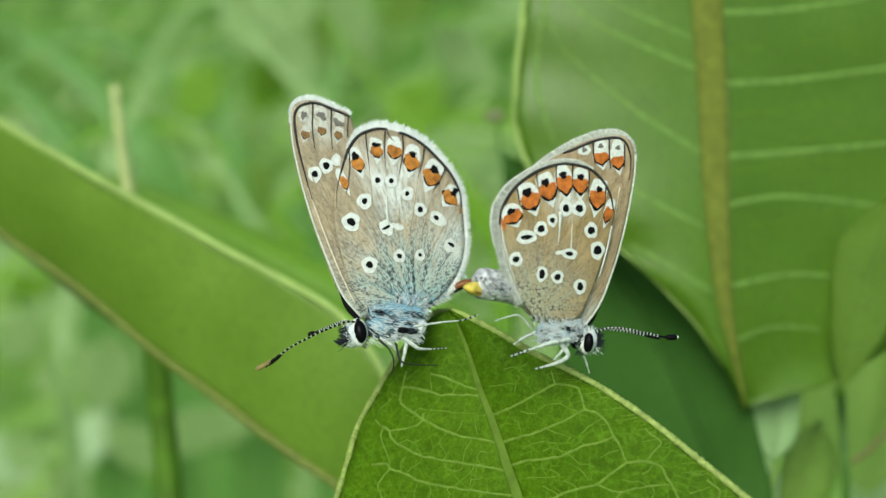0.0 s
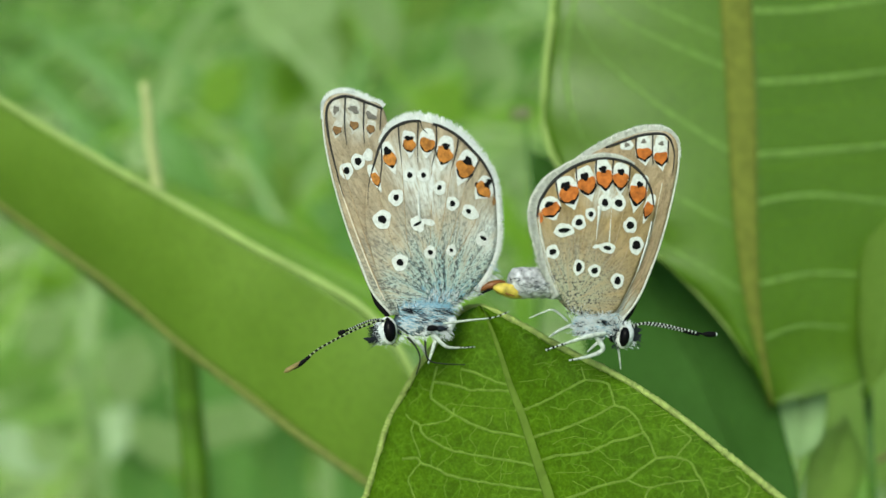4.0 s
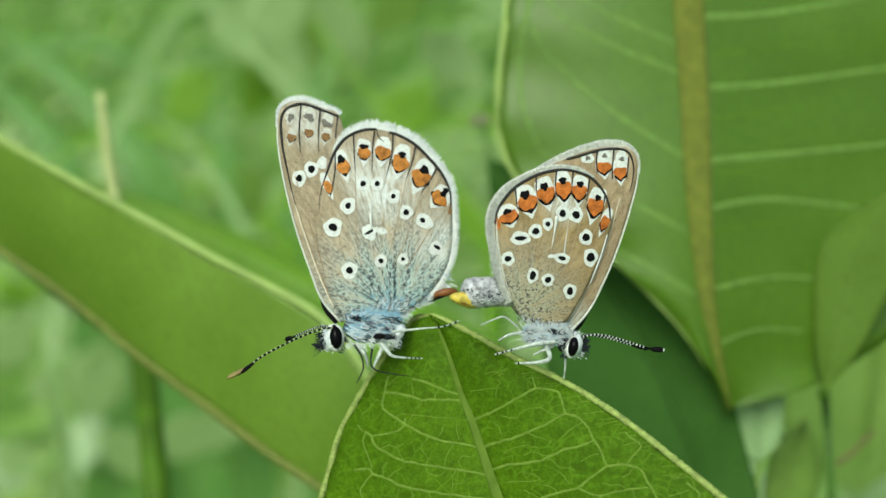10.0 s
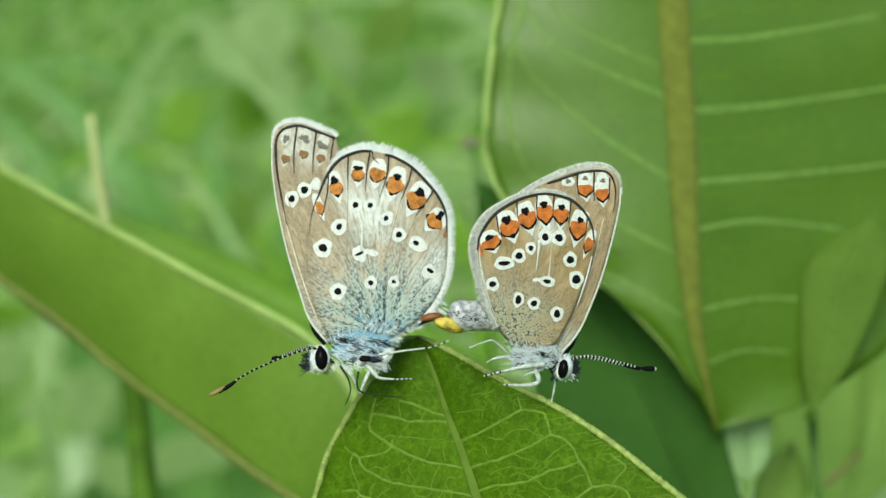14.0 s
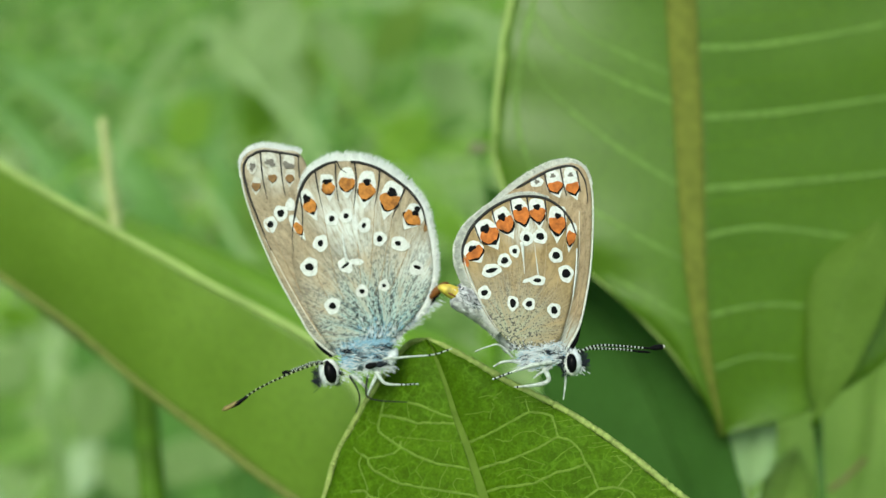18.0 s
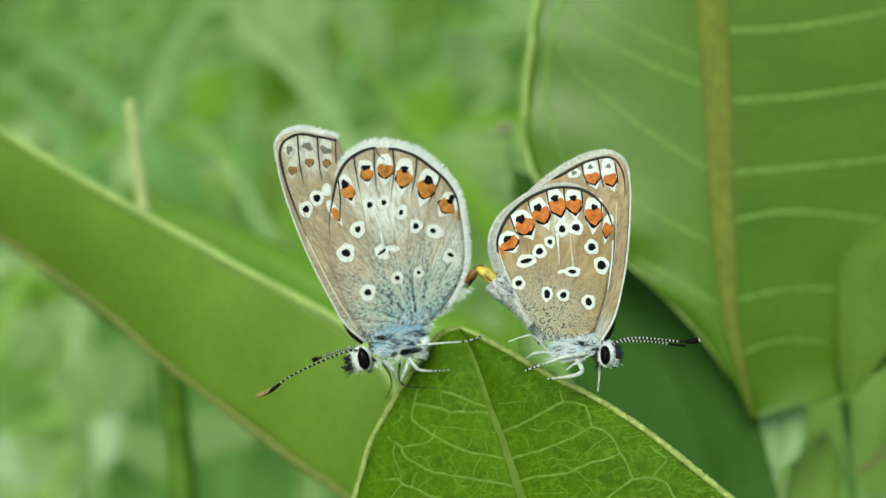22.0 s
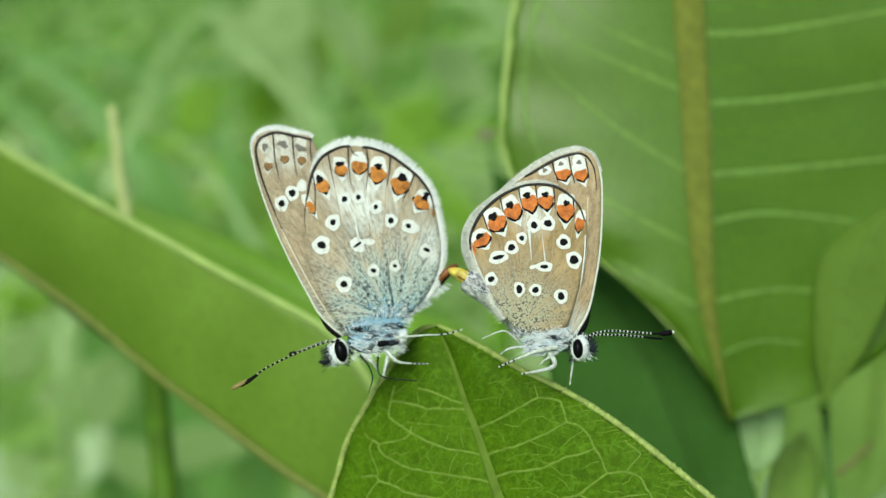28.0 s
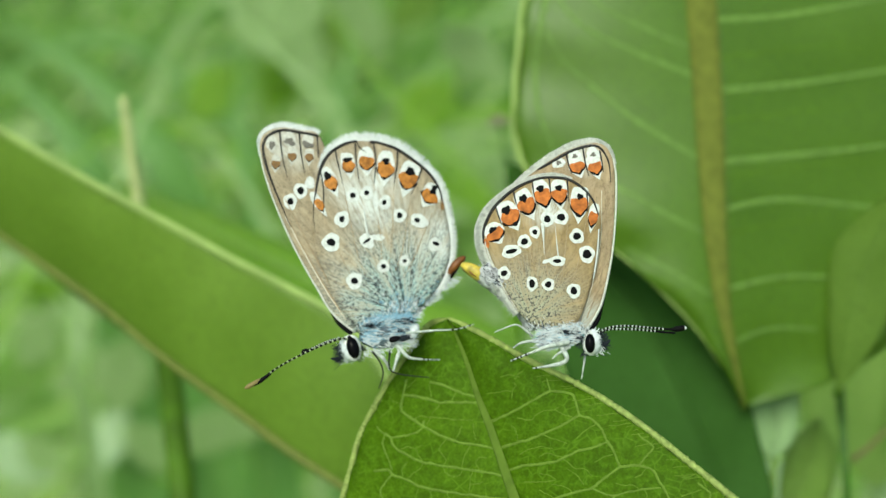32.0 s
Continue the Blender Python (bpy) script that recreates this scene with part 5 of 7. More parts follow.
    for name, material, count in (("root_hair", M_FUR_WHITE, 40), ("root_hair", M_FUR_BLUE, 36), ("dark_root_hair", M_FUR_DARK, 90)):
        tufts = []
        for _ in range(count):
            turn = radians(rng.uniform(32, 125))
            to = (math.cos(turn), math.sin(turn))
            p = foot + np.array(to) * rng.triangular(0.4, 2.6 if material != M_FUR_DARK else 3.6, 0.6)
            tufts.append(((p[0], p[1], hind.h(p) + 0.03), (0.06, 0.06, 0.01), to, 0.30 if material != M_FUR_DARK else 0.13, 4))
        fur(name, hind.ob, material, tufts, 42 + count, "dark hair, partly painted in for shaded gaps between tufts on the wing root" if material == M_FUR_DARK else "pale hair on the wing root")
    # body
    zb = -0.9
    bm = bmesh.new()
    ball(bm, (*(2.28, -5.89), zb), (1.75, 1.15, 1.25), 6, 24, 16, 0.15)
    body = part("thorax", bm, M_SKIN, fly, "blue-grey furry thorax")
    q = along([(2.98, -5.18), (4.60, -4.10), (6.03, -2.92), (7.07, -2.08)], [zb, zb, zb, zb], 20)
    bm = bmesh.new()
    tube(bm, q, list(np.interp(np.linspace(0, 1, 20), [0, 0.3, 0.8, 1], [0.7, 0.6, 0.45, 0.3])), 14)
    abdomen = part("abdomen", bm, M_ABDOMEN, fly, "pale blue furry abdomen")
    hx = head(fly, (-0.38, -7.11), (-0.15, -7.00), (0.45, 0.77), 13, (-0.85, -0.3), zb + 0.35)
    bm = bmesh.new()
    ball(bm, (*(-0.37, -6.29), zb + 1.05), (0.17, 0.17, 0.15), 0, 10, 8)
    part("antenna_socket", bm, M_BLACK, hx)
    c = (2.26, -5.70)
    blue, white, dark = [], [], []
    rng = random.Random(4)
    for _ in range(70):
        px, py = c[0] + rng.uniform(-1.9, 1.5), c[1] + rng.uniform(-0.75, 0.75)
        blue.append(((px, py, zb + 1.15 - 0.25 * abs(px - c[0]) * 0.4), (0.18, 0.15, 0.1), (0.8 + rng.gauss(0, 0.1), 0.10 + 0.25 * (px - c[0] - 1) / 2 + rng.gauss(0, 0.15)), 0.75, 17))
        white.append(((px, py - 0.2, zb + 1.2 - 0.1 * abs(px - c[0])), (0.2, 0.15, 0.1), (0.8 + rng.gauss(0, 0.1), -0.1 + rng.gauss(0, 0.2)), 0.6, 6 if py > c[1] - 0.2 else 16))
        # Dark strands, also painted in for the shaded gaps between tufts.
        if rng.random() < 0.24:
            dark.append(((px, py - 0.15, zb + 1.14), (0.16, 0.07, 0.08), (0.8 + rng.gauss(0, 0.1), 0.1 + rng.gauss(0, 0.2)), 0.7, 30))
    for _ in range(36):
        f = rng.random()
        p = np.array((3.81, -5.08)) * (1 - f) + np.array((7.36, -1.86)) * f
        white.append(((p[0], p[1] + rng.uniform(-0.4, 0.5), zb + 0.7), (0.15, 0.12, 0.1), (0.8, -0.25), 0.45, 10))
        blue.append(((p[0] - 0.3, p[1] + 0.3 + rng.uniform(-0.4, 0.5), zb + 0.72), (0.15, 0.12, 0.1), (0.8, -0.2), 0.45, 5))
    for _ in range(26):
        f = rng.random()
        p = np.array((0.66, -7.33)) * (1 - f) + np.array((4.35, -6.66)) * f
        white.append(((p[0], p[1], zb + 0.9), (0.2, 0.2, 0.15), (0.7, -0.4), 0.35, 8))
    for _ in range(30):
        f = rng.random()
        p = np.array((0.38, -5.50)) * (1 - f) + np.array((6.05, -3.24)) * f
        to = (-0.25 + 0.75 * f + rng.gauss(0, 0.12), 0.9)
        blue.append(((p[0], p[1] - 0.1, 0.22), (0.15, 0.2, 0.05), to, 0.4, 3))
        white.append(((p[0], p[1] - 0.1, 0.22), (0.15, 0.2, 0.05), to, 0.4, 3))
        dark.append(((p[0], p[1] - 0.15, 0.2), (0.15, 0.15, 0.05), to, 0.5, 2))
    fur("blue_fur", body, M_FUR_BLUE, blue, 11, "pale blue hair")
    fur("white_fur", body, M_FUR_WHITE, white, 12, "white hair")
    fur("dark_fur", body, M_FUR_DARK, dark, 13, "dark hair, partly painted in for shaded gaps between tufts")
    # Dark ball in place of a hollow, its shade put into the colour.
    bm = bmesh.new()
    ball(bm, (*(3.36, -6.43), zb + 1.28), (0.52, 0.22, 0.12), 5, 12, 8, 0.3)
    part("dark_patch", bm, M_FUR_DARK, body, "dark ball painted in for the shaded hollow behind the leg")
    bm = bmesh.new()
    ball(bm, (*(4.20, -5.98), zb + 0.95), (0.42, 0.66, 0.42), -25, 16, 12, 0.2)
    part("hip", bm, M_FUR_WHITE, body, "smooth white hip of the hind leg")
    bm = bmesh.new()
    tube(bm, [(-1.9, -0.10, -0.75), (-1.3, 0.04, -0.25), (-0.8, 0.10, -0.05), (-0.3, 0.06, 0.0), (0.0, 0.0, 0.0), (0.18, -0.05, -0.02)], [0.12, 0.24, 0.30, 0.29, 0.22, 0.08], 8)
    clasper = part("clasper", bm, M_AMBER, fly, "amber brown tail clasper")
    bm = bmesh.new()
    tube(bm, [(-1.9, -0.40, -0.6), (-1.3, -0.20, -0.05), (-0.7, -0.17, 0.12)], [0.06, 0.10, 0.04], 6)
    part("clasper_edge", bm, M_BLACK, clasper, "dark lower edge")
    # antennae and legs
    feelers = [
        antenna(fly, [(-0.40, -6.37), (-1.06, -6.48), (-2.09, -6.99), (-3.39, -7.78), (-4.93, -8.86), (-6.14, -9.96), (-7.16, -10.72)], [zb + 1.0, zb + 1.1, zb + 1.1, zb + 1.2, zb + 1.2, zb + 1.3, zb + 1.3], 18, M_CLUB, 0.17, pale=M_RING),
        antenna(fly, [(-0.74, -6.27), (-1.46, -6.46), (-2.41, -7.00), (-3.02, -7.37), (-3.49, -7.60)], [zb + 0.6, zb + 0.5, zb + 0.4, zb + 0.3, zb + 0.2], 14, M_BLACK, 0.17)]
    z = zb + 0.8
    bm = bmesh.new()
    ball(bm, (2.75, -6.50, z + 0.68), (0.42, 0.21, 0.14), 12, 16, 10, 0.2)
    part("leg_base", bm, M_BLACK, fly, "dark leg base in the fur")
    leg(fly, [(3.59, -6.07), (5.56, -5.63), (7.13, -5.29), (8.33, -4.73)], [z + 0.15 + 0.3, z + 0.25 + 0.6, z + 0.25 + 0.7, z + 0.25 + 0.6], (0.120, 0.096, 0.064, 0.048), 4)
    leg(fly, [(2.98, -6.88), (3.61, -7.57), (4.01, -7.74), (4.85, -7.73), (6.12, -7.61)], [z + 0.15, z + 0.25 + 0.4, z + 0.25 + 0.4, z + 0.25 + 0.3, z + 0.25 + 0.1], (0.208, 0.176, 0.112, 0.064, 0.048), 4)
    leg(fly, [(2.50, -7.24), (2.42, -8.30), (2.70, -8.77), (3.67, -8.93), (5.36, -8.95)], [z + 0.15, z + 0.25 + 0.3, z + 0.25 + 0.4, z + 0.25 + 0.3, z + 0.25 + 0.1], (0.112, 0.080, 0.064, 0.056, 0.048), 0, True)
    leg(fly, [(1.18, -7.25), (1.74, -8.02), (2.01, -8.87), (1.76, -9.87)], [z + 0.15, z + 0.25 + 0.1, z + 0.25, z + 0.25 - 0.3], (0.112, 0.080, 0.064, 0.040), 0, True)
    leg(fly, [(3.39, -6.82), (2.89, -7.96), (2.62, -8.82)], [z + 0.15 - 0.1, z + 0.25 + 0.1, z + 0.25], (0.208, 0.176, 0.080))
    leg(fly, [(1.34, -7.22), (2.06, -7.89), (2.44, -8.61)], [z + 0.15 - 0.1, z + 0.25, z + 0.25 - 0.2], (0.208, 0.176, 0.080))
    return fly, feelers, clasper


def brown_butterfly():
    """The smaller brown one, facing the other way."""
    fly = thing("butterfly", "brown butterfly with closed spotted wings, red-orange lunules and white furry body", "butterfly", "mating butterflies")
    fore_out = [(-1.11, -4.91), (0.31, -4.78), (1.66, -3.37), (2.79, -1.29), (3.53, 0.47), (4.27, 2.60), (4.88, 4.78), (5.05, 6.10), (4.77, 7.08), (3.97, 7.50), (2.55, 7.46), (1.24, 7.13), (0.09, 6.72),
                (-1.30, 6.16), (-2.60, 5.52), (-2.90, 4.30), (-2.50, 2.30), (-2.29, -0.66), (-1.78, -3.64)]
    hind_out = [(-1.65, -4.32), (-0.15, -4.05), (0.92, -2.61), (1.86, -0.81), (2.68, 0.94), (3.14, 2.36), (3.01, 3.66), (2.50, 4.66), (1.72, 5.44), (0.92, 5.81), (-0.06, 5.98), (-1.06, 5.93), (-2.26, 5.62), (-3.58, 4.89), (-4.39, 4.09),
                (-4.82, 3.24), (-4.89, 2.18), (-4.74, 0.91), (-4.40, -0.75), (-3.79, -2.46), (-2.89, -3.67)]
    hub_f, hub_h = (1.14, 1.85), (-0.94, 1.00)
    far_fore = Surface("forewing", fly, fore_out, hub_f, -0.85, M_FORE_R, 0.1, "grey-brown forewing, far side")
    Surface("hindwing", fly, hind_out, hub_h, -1.05, M_WING_R, 0.1, "brown hindwing, far side")
    fore = Surface("forewing", fly, fore_out, hub_f, -0.45, M_FORE_R, 0.12, "grey-brown forewing with orange lunules")
    hind = Surface("hindwing", fly, hind_out, hub_h, 0.0, M_WING_R, 0.22, "brown hindwing with ringed spots")
    fore.line("wing_edge", [(0.30, -4.81), (1.70, -3.37), (2.83, -1.30), (3.61, 0.46), (4.35, 2.59), (4.96, 4.77), (5.13, 6.09)], (0.10, 0.075, 0.07), M_FRINGE_GREY, 50, -0.05, "white leading edge")
    # Black strip painted in for shade near the wing root.
    fore.line("wing_edge", [(0.25, -4.95), (1.13, -4.26), (2.06, -2.98)], (0.24, 0.24, 0.05), M_BLACK, 30, -0.3, "black strip painted in for shade at the leading edge")
    fore.line("margin_line", [(0.00, 6.66), (1.23, 6.97), (2.47, 7.29), (3.81, 7.32), (4.47, 6.96), (4.74, 6.06), (4.66, 5.2), (4.50, 4.5)], (0.07, 0.10, 0.10, 0.10, 0.07, 0.05, 0.02), M_LINE, 60, 0, "dark margin line")
    for pts in ([(2.13, 7.14), (2.10, 6.4), (2.14, 5.75)], [(3.31, 7.25), (3.22, 6.2), (3.20, 5.35)], [(4.37, 6.83), (4.32, 6.1), (4.24, 5.35)]):
        fore.line("vein", pts, (0.06, 0.05, 0.03), M_LINE, 24)
    fore.line("vein", [(4.12, 4.09), (3.24, 0.87), (2.00, -1.93), (0.59, -3.96)], (0.025, 0.035, 0.035), M_WVEIN, 40)
    fore.line("vein", [(3.79, 4.13), (2.84, 0.92), (1.71, -1.53), (0.17, -4.09)], (0.025, 0.03, 0.03), M_WVEIN_PALE, 40)
    fore.line("vein", [(3.35, 3.81), (2.82, 1.66)], (0.04, 0.05), M_WVEIN, 20)
    fore.fringe([(5.16, 5.68), (5.02, 6.60), (4.64, 7.18), (3.89, 7.50), (2.55, 7.46), (1.24, 7.13), (0.09, 6.72), (-1.30, 6.16), (-2.60, 5.52)], 220, (0.12, 0.26, 0.42, 0.50, 0.52, 0.52, 0.48, 0.36, 0.2), M_FRINGE_GREY, 23, 0.12, label="grey hair fringe", band=0.85)
    for at, w in (((1.47, 6.74), (0.46, 0.36)), ((2.65, 6.88), (0.46, 0.52)), ((3.87, 6.66), (0.46, 0.56))):
        fore.spot(at, w, None)
        part("smudge", patch(bmesh.new(), (at[0], at[1]), 0.17, 0.15, 0, fore.over(0.03), fore.next(), wobble=0.35), M_SMUDGE, fore.ob, "grey smudge")
    fore.lunule((2.62, 6.10), 0.46, 0.34, 5, M_RED, rim=0.45)
    fore.lunule((3.78, 5.74), 0.42, 0.36, 5, M_RED, rim=0.45)
    hind.line("margin_line", [(-4.92, 2.61), (-4.77, 3.38), (-4.35, 4.08), (-3.58, 4.89), (-2.26, 5.62), (-1.06, 5.93), (-0.06, 5.98), (0.91, 5.77), (1.72, 5.40), (2.46, 4.63), (2.93, 3.63), (3.03, 2.55)], (0.07, 0.11, 0.12, 0.11, 0.10, 0.09, 0.10, 0.08, 0.05), M_LINE, 80, 0, "dark margin line")
    for pts in ([(-3.54, 4.89), (-3.49, 4.2), (-3.42, 3.5)], [(-2.10, 5.67), (-2.13, 4.9), (-2.08, 4.15)], [(-0.70, 5.97), (-0.81, 5.1), (-0.76, 4.35)], [(0.45, 5.89), (0.33, 5.1), (0.27, 4.4)],
                [(1.60, 5.45), (1.46, 4.7), (1.30, 3.95)], [(2.67, 4.32), (2.55, 3.7), (2.38, 3.0)]):
        hind.line("vein", pts, (0.06, 0.05, 0.02), M_LINE, 24)
    root = (-1.78, -3.64)
    for end, mid in (((-3.31, 2.89), (-2.72, -0.24)), ((-2.00, 3.47), (-2.02, 0.03)), ((-0.68, 3.69), (-1.20, -0.07)), ((1.10, 3.13), (-0.10, -0.20)), ((2.17, 2.47), (0.66, -0.66)), ((-4.35, 1.40), (-3.52, -1.23))):
        hind.line("vein", [tuple(np.array(root) * 0.35 + np.array(mid) * 0.65), mid, end], (0.015, 0.028, 0.02), M_WVEIN, 40, -0.02)
    hind.line("vein", [(-0.27, 0.55), (-0.12, 1.63), (0.05, 2.63)], (0.05, 0.03, 0.01), M_WHITE, 20, -0.01)
    hind.line("vein", [(-1.15, 0.84), (-0.91, 2.08), (-0.75, 2.97)], (0.01, 0.06, 0.16), M_WHITE, 20, -0.02)
    hind.line("vein", [(1.63, -1.52), (2.36, 0.24), (2.82, 1.66)], (0.04, 0.07, 0.05), M_WHITE, 20, 0.0)
    hind.line("vein", [(-3.76, -2.47), (-4.33, -0.76), (-4.67, 0.90), (-4.81, 2.17), (-4.77, 2.95)], (0.02, 0.04, 0.08, 0.09, 0.04), M_FIELD, 30, 0.0)
    hind.fringe([(1.88, 5.35), (0.92, 5.81), (-0.06, 5.98), (-1.06, 5.93), (-2.26, 5.62), (-3.58, 4.89), (-4.39, 4.09), (-4.82, 3.24), (-4.92, 2.18), (-4.74, 0.91), (-4.40, -0.75), (-3.79, -2.46)],
                420, (0.2, 0.34, 0.38, 0.42, 0.48, 0.62, 0.68, 0.66, 0.60, 0.55, 0.5, 0.4), M_FRINGE_GREY, 28, 0.10, label="grey-white hair fringe", hair=(0.012, 0.022), band=0.9)
    hind.fringe([(-4.92, 2.18), (-4.74, 0.91), (-4.40, -0.75), (-3.79, -2.46)],
                60, (0.5, 0.75, 0.85, 0.7), M_FRINGE_GREY, 29, 0.22, label="long soft white hair", hair=(0.006, 0.013), band=0)
    for at, w, b, tn in (((-3.24, 1.63), (0.66, 0.44), (0.40, 0.15), 0), ((-2.22, 2.05), (0.46, 0.48), (0.25, 0.22), 20), ((-1.39, 2.50), (0.36, 0.42), (0.17, 0.18), 0), ((-0.37, 3.15), (0.46, 0.52), (0.22, 0.25), 0),
                        ((0.57, 3.04), (0.50, 0.52), (0.28, 0.24), -30), ((1.27, 1.54), (0.48, 0.52), (0.27, 0.25), 0), ((1.63, 0.21), (0.52, 0.60), (0.30, 0.30), 0), ((0.17, -1.96), (0.46, 0.50), (0.22, 0.27), 0),
                        ((-1.38, -1.14), (0.42, 0.42), (0.23, 0.20), 20), ((-2.42, -0.82), (0.38, 0.50), (0.20, 0.30), -10), ((-4.07, 0.32), (0.44, 0.46), (0.24, 0.19), 10), ((-0.42, 0.24), (0.58, 0.34), (0.28, 0.14), -15)):
        hind.spot(at, w, b, tn)
    part("spot", patch(bmesh.new(), (-1.12, 0.40), 0.3, 0.12, 5, hind.over(0.01), 71), M_WHITE, hind.ob, "white wedge")
    part("pupil", patch(bmesh.new(), (-4.12, -1.37), 0.12, 0.26, 10, hind.over(0.01), 72, wobble=0.3), M_SMUDGE, hind.ob, "dark fleck")
    for at, rx, ry, turn, b in (((-3.99, 3.01), 0.58, 0.32, 20, (0.30, 0.17)), ((-2.74, 3.91), 0.60, 0.46, 18, (0.32, 0.28)), ((-1.48, 4.39), 0.54, 0.46, 12, (0.27, 0.26)), ((-0.27, 4.69), 0.50, 0.50, 4, (0.25, 0.24)),
                                ((0.83, 4.51), 0.46, 0.44, -8, (0.24, 0.20)), ((1.95, 3.52), 0.52, 0.52, -18, (0.22, 0.20)), ((2.61, 2.45), 0.28, 0.42, -25, None)):
        hind.lunule(at, rx, ry, turn, M_RED, b, point=0.6, rim=0.42)
    part("lunule", patch(bmesh.new(), (-4.73, 2.59), 0.16, 0.34, 10, hind.over(0.02), 73), M_RED, hind.ob, "tawny mark")
    zb = -0.8
    bm = bmesh.new()
    ball(bm, (*(-1.42, -4.79), zb), (1.25, 0.72, 1.0), -8, 24, 16, 0.15)
    body = part("thorax", bm, M_DOWN, fly, "white furry thorax")
    hx = head(fly, (0.55, -5.59), (0.35, -5.63), (0.35, 0.65), -12, (0.85, 0.0), zb + 0.35)
    c = (-1.69, -4.75)
    white, dark, blue = [], [], []
    rng = random.Random(14)
    for _ in range(70):
        px = c[0] + rng.uniform(-0.9, 1.7)
        py = c[1] + rng.uniform(-0.5, 0.6) * (1 - 0.3 * abs(px - c[0] - 0.3) / 1.6)
        white.append(((px, py, zb + 1.05 - 0.1 * abs(px - c[0])), (0.2, 0.15, 0.1), (-0.8 + rng.gauss(0, 0.1), 0.1 + rng.gauss(0, 0.2)), 0.55, 22))
        blue.append(((px, py, zb + 1.0 - 0.1 * abs(px - c[0])), (0.2, 0.15, 0.1), (-0.8 + rng.gauss(0, 0.1), 0.1 + rng.gauss(0, 0.2)), 0.5, 9))
        # Some are dark strands, some paint shade into gaps in the fur.
        if rng.random() < 0.2:
            dark.append(((px, py - 0.1, zb + 1.04), (0.16, 0.07, 0.08), (-0.8 + rng.gauss(0, 0.1), 0.1 + rng.gauss(0, 0.15)), 0.5, 26))
    for _ in range(28):
        f = rng.random()
        p = np.array((-3.35, -3.50)) * (1 - f) + np.array((0.32, -4.67)) * f
        to = (-0.5 + 0.75 * f + rng.gauss(0, 0.12), 0.9)
        white.append(((p[0], p[1] - 0.1, 0.24), (0.15, 0.2, 0.05), to, 0.26, 5))
        dark.append(((p[0], p[1] - 0.15, 0.22), (0.15, 0.15, 0.05), to, 0.28, 4))
    fur("white_fur", body, M_FUR_WHITE, white, 31, "white hair")
    fur("blue_fur", body, M_FUR_BLUE, blue, 32, "pale blue hair")
    fur("dark_fur", body, M_FUR_DARK, dark, 33, "dark hair, partly painted in for shaded gaps between tufts")
    # abdomen, hinged where it leaves the thorax
    hinge = (-3.00, -2.10)
    q = along([(-1.60, -3.40), (-2.50, -2.50), (-3.80, -1.78), (-5.20, -1.28), (-6.60, -0.92)], [zb - 0.7, zb - 0.7, zb - 0.45, zb - 0.1, zb], 24) - np.array((hinge[0], hinge[1], 0))
    bm = bmesh.new()
    tube(bm, q, [float(np.interp(s, [0, 0.3, 0.6, 0.93, 0.97, 1], [0.8, 0.92, 1.0, 1.04, 0.95, 0.7])) * (1 - 0.04 * (k % 3 == 0)) for k, s in enumerate(np.linspace(0, 1, 24))], 16)
    abdomen = part("abdomen", bm, M_ABDOMEN, fly, "grey scaled abdomen bent towards the other butterfly")
    hairs = []
    for _ in range(70):
        k = rng.randrange(6, 22)
        p, wide, side = q[k], float(np.interp(k / 23, [0, 0.3, 0.6, 1], [0.4, 0.7, 1.0, 1.0])), rng.uniform(-0.8, 0.8)
        hairs.append(((p[0] - 0.5 * side * wide, p[1] + 0.85 * side * wide, p[2] + wide * math.sqrt(1 - side * side) - 0.02), (0.2, 0.15, 0.08), (-0.9, 0.35), 0.25, 5))
    fur("abdomen_hair", abdomen, M_FUR_WHITE, hairs, 34, "short white hair")
    fur("abdomen_flecks", abdomen, M_FUR_DARK, [(h[0], (0.12, 0.08, 0.05), h[2], 0.22, 9) for h in hairs], 35)
    bm = bmesh.new()
    tube(bm, [(-0.5, 0, -0.1), (0, 0, 0), (0.35, 0.03, 0.02), (0.7, 0.02, 0.02), (1.1, 0.05, 0.05), (1.42, 0.08, 0.1)], [0.40, 0.52, 0.47, 0.44, 0.34, 0.14], 7)
    tip = part("abdomen_tip", bm, M_YELLOW, fly, "yellow abdomen tip")
    bm = bmesh.new()
    tube(bm, [(0.05, 0.30, 0.36), (0.5, 0.26, 0.34), (0.95, 0.18, 0.24)], [0.05, 0.09, 0.04], 6)
    part("tip_ridge", bm, M_AMBER, tip, "brownish ridge")
    antenna(fly, [(1.01, -5.06), (1.80, -4.91), (2.92, -5.07), (4.54, -5.61), (5.76, -6.01), (6.74, -6.14)], [zb + 0.9, zb + 1.0, zb + 1.1, zb + 1.2, zb + 1.3, zb + 1.3], 18, M_BLACK, 0.19, M_WHITE)
    antenna(fly, [(0.93, -5.13), (1.81, -5.02), (3.12, -5.31), (4.54, -5.76), (5.35, -6.07), (6.08, -6.30)], [zb + 0.5, zb + 0.4, zb + 0.3, zb + 0.2, zb + 0.1, zb], 16, M_BLACK, 0.08)
    z = zb + 0.75
    leg(fly, [(-3.23, -4.25), (-4.21, -3.53), (-4.92, -3.65), (-5.81, -4.03)], [z - 0.4, z - 0.2, z - 0.2, z - 0.4], (0.112, 0.088, 0.064, 0.048))
    leg(fly, [(-0.95, -5.22), (-2.35, -5.32), (-3.71, -5.62), (-5.00, -5.95)], [z + 0.4, z + 0.5, z + 0.4, z + 0.2], (0.20, 0.19, 0.11, 0.06), 5)
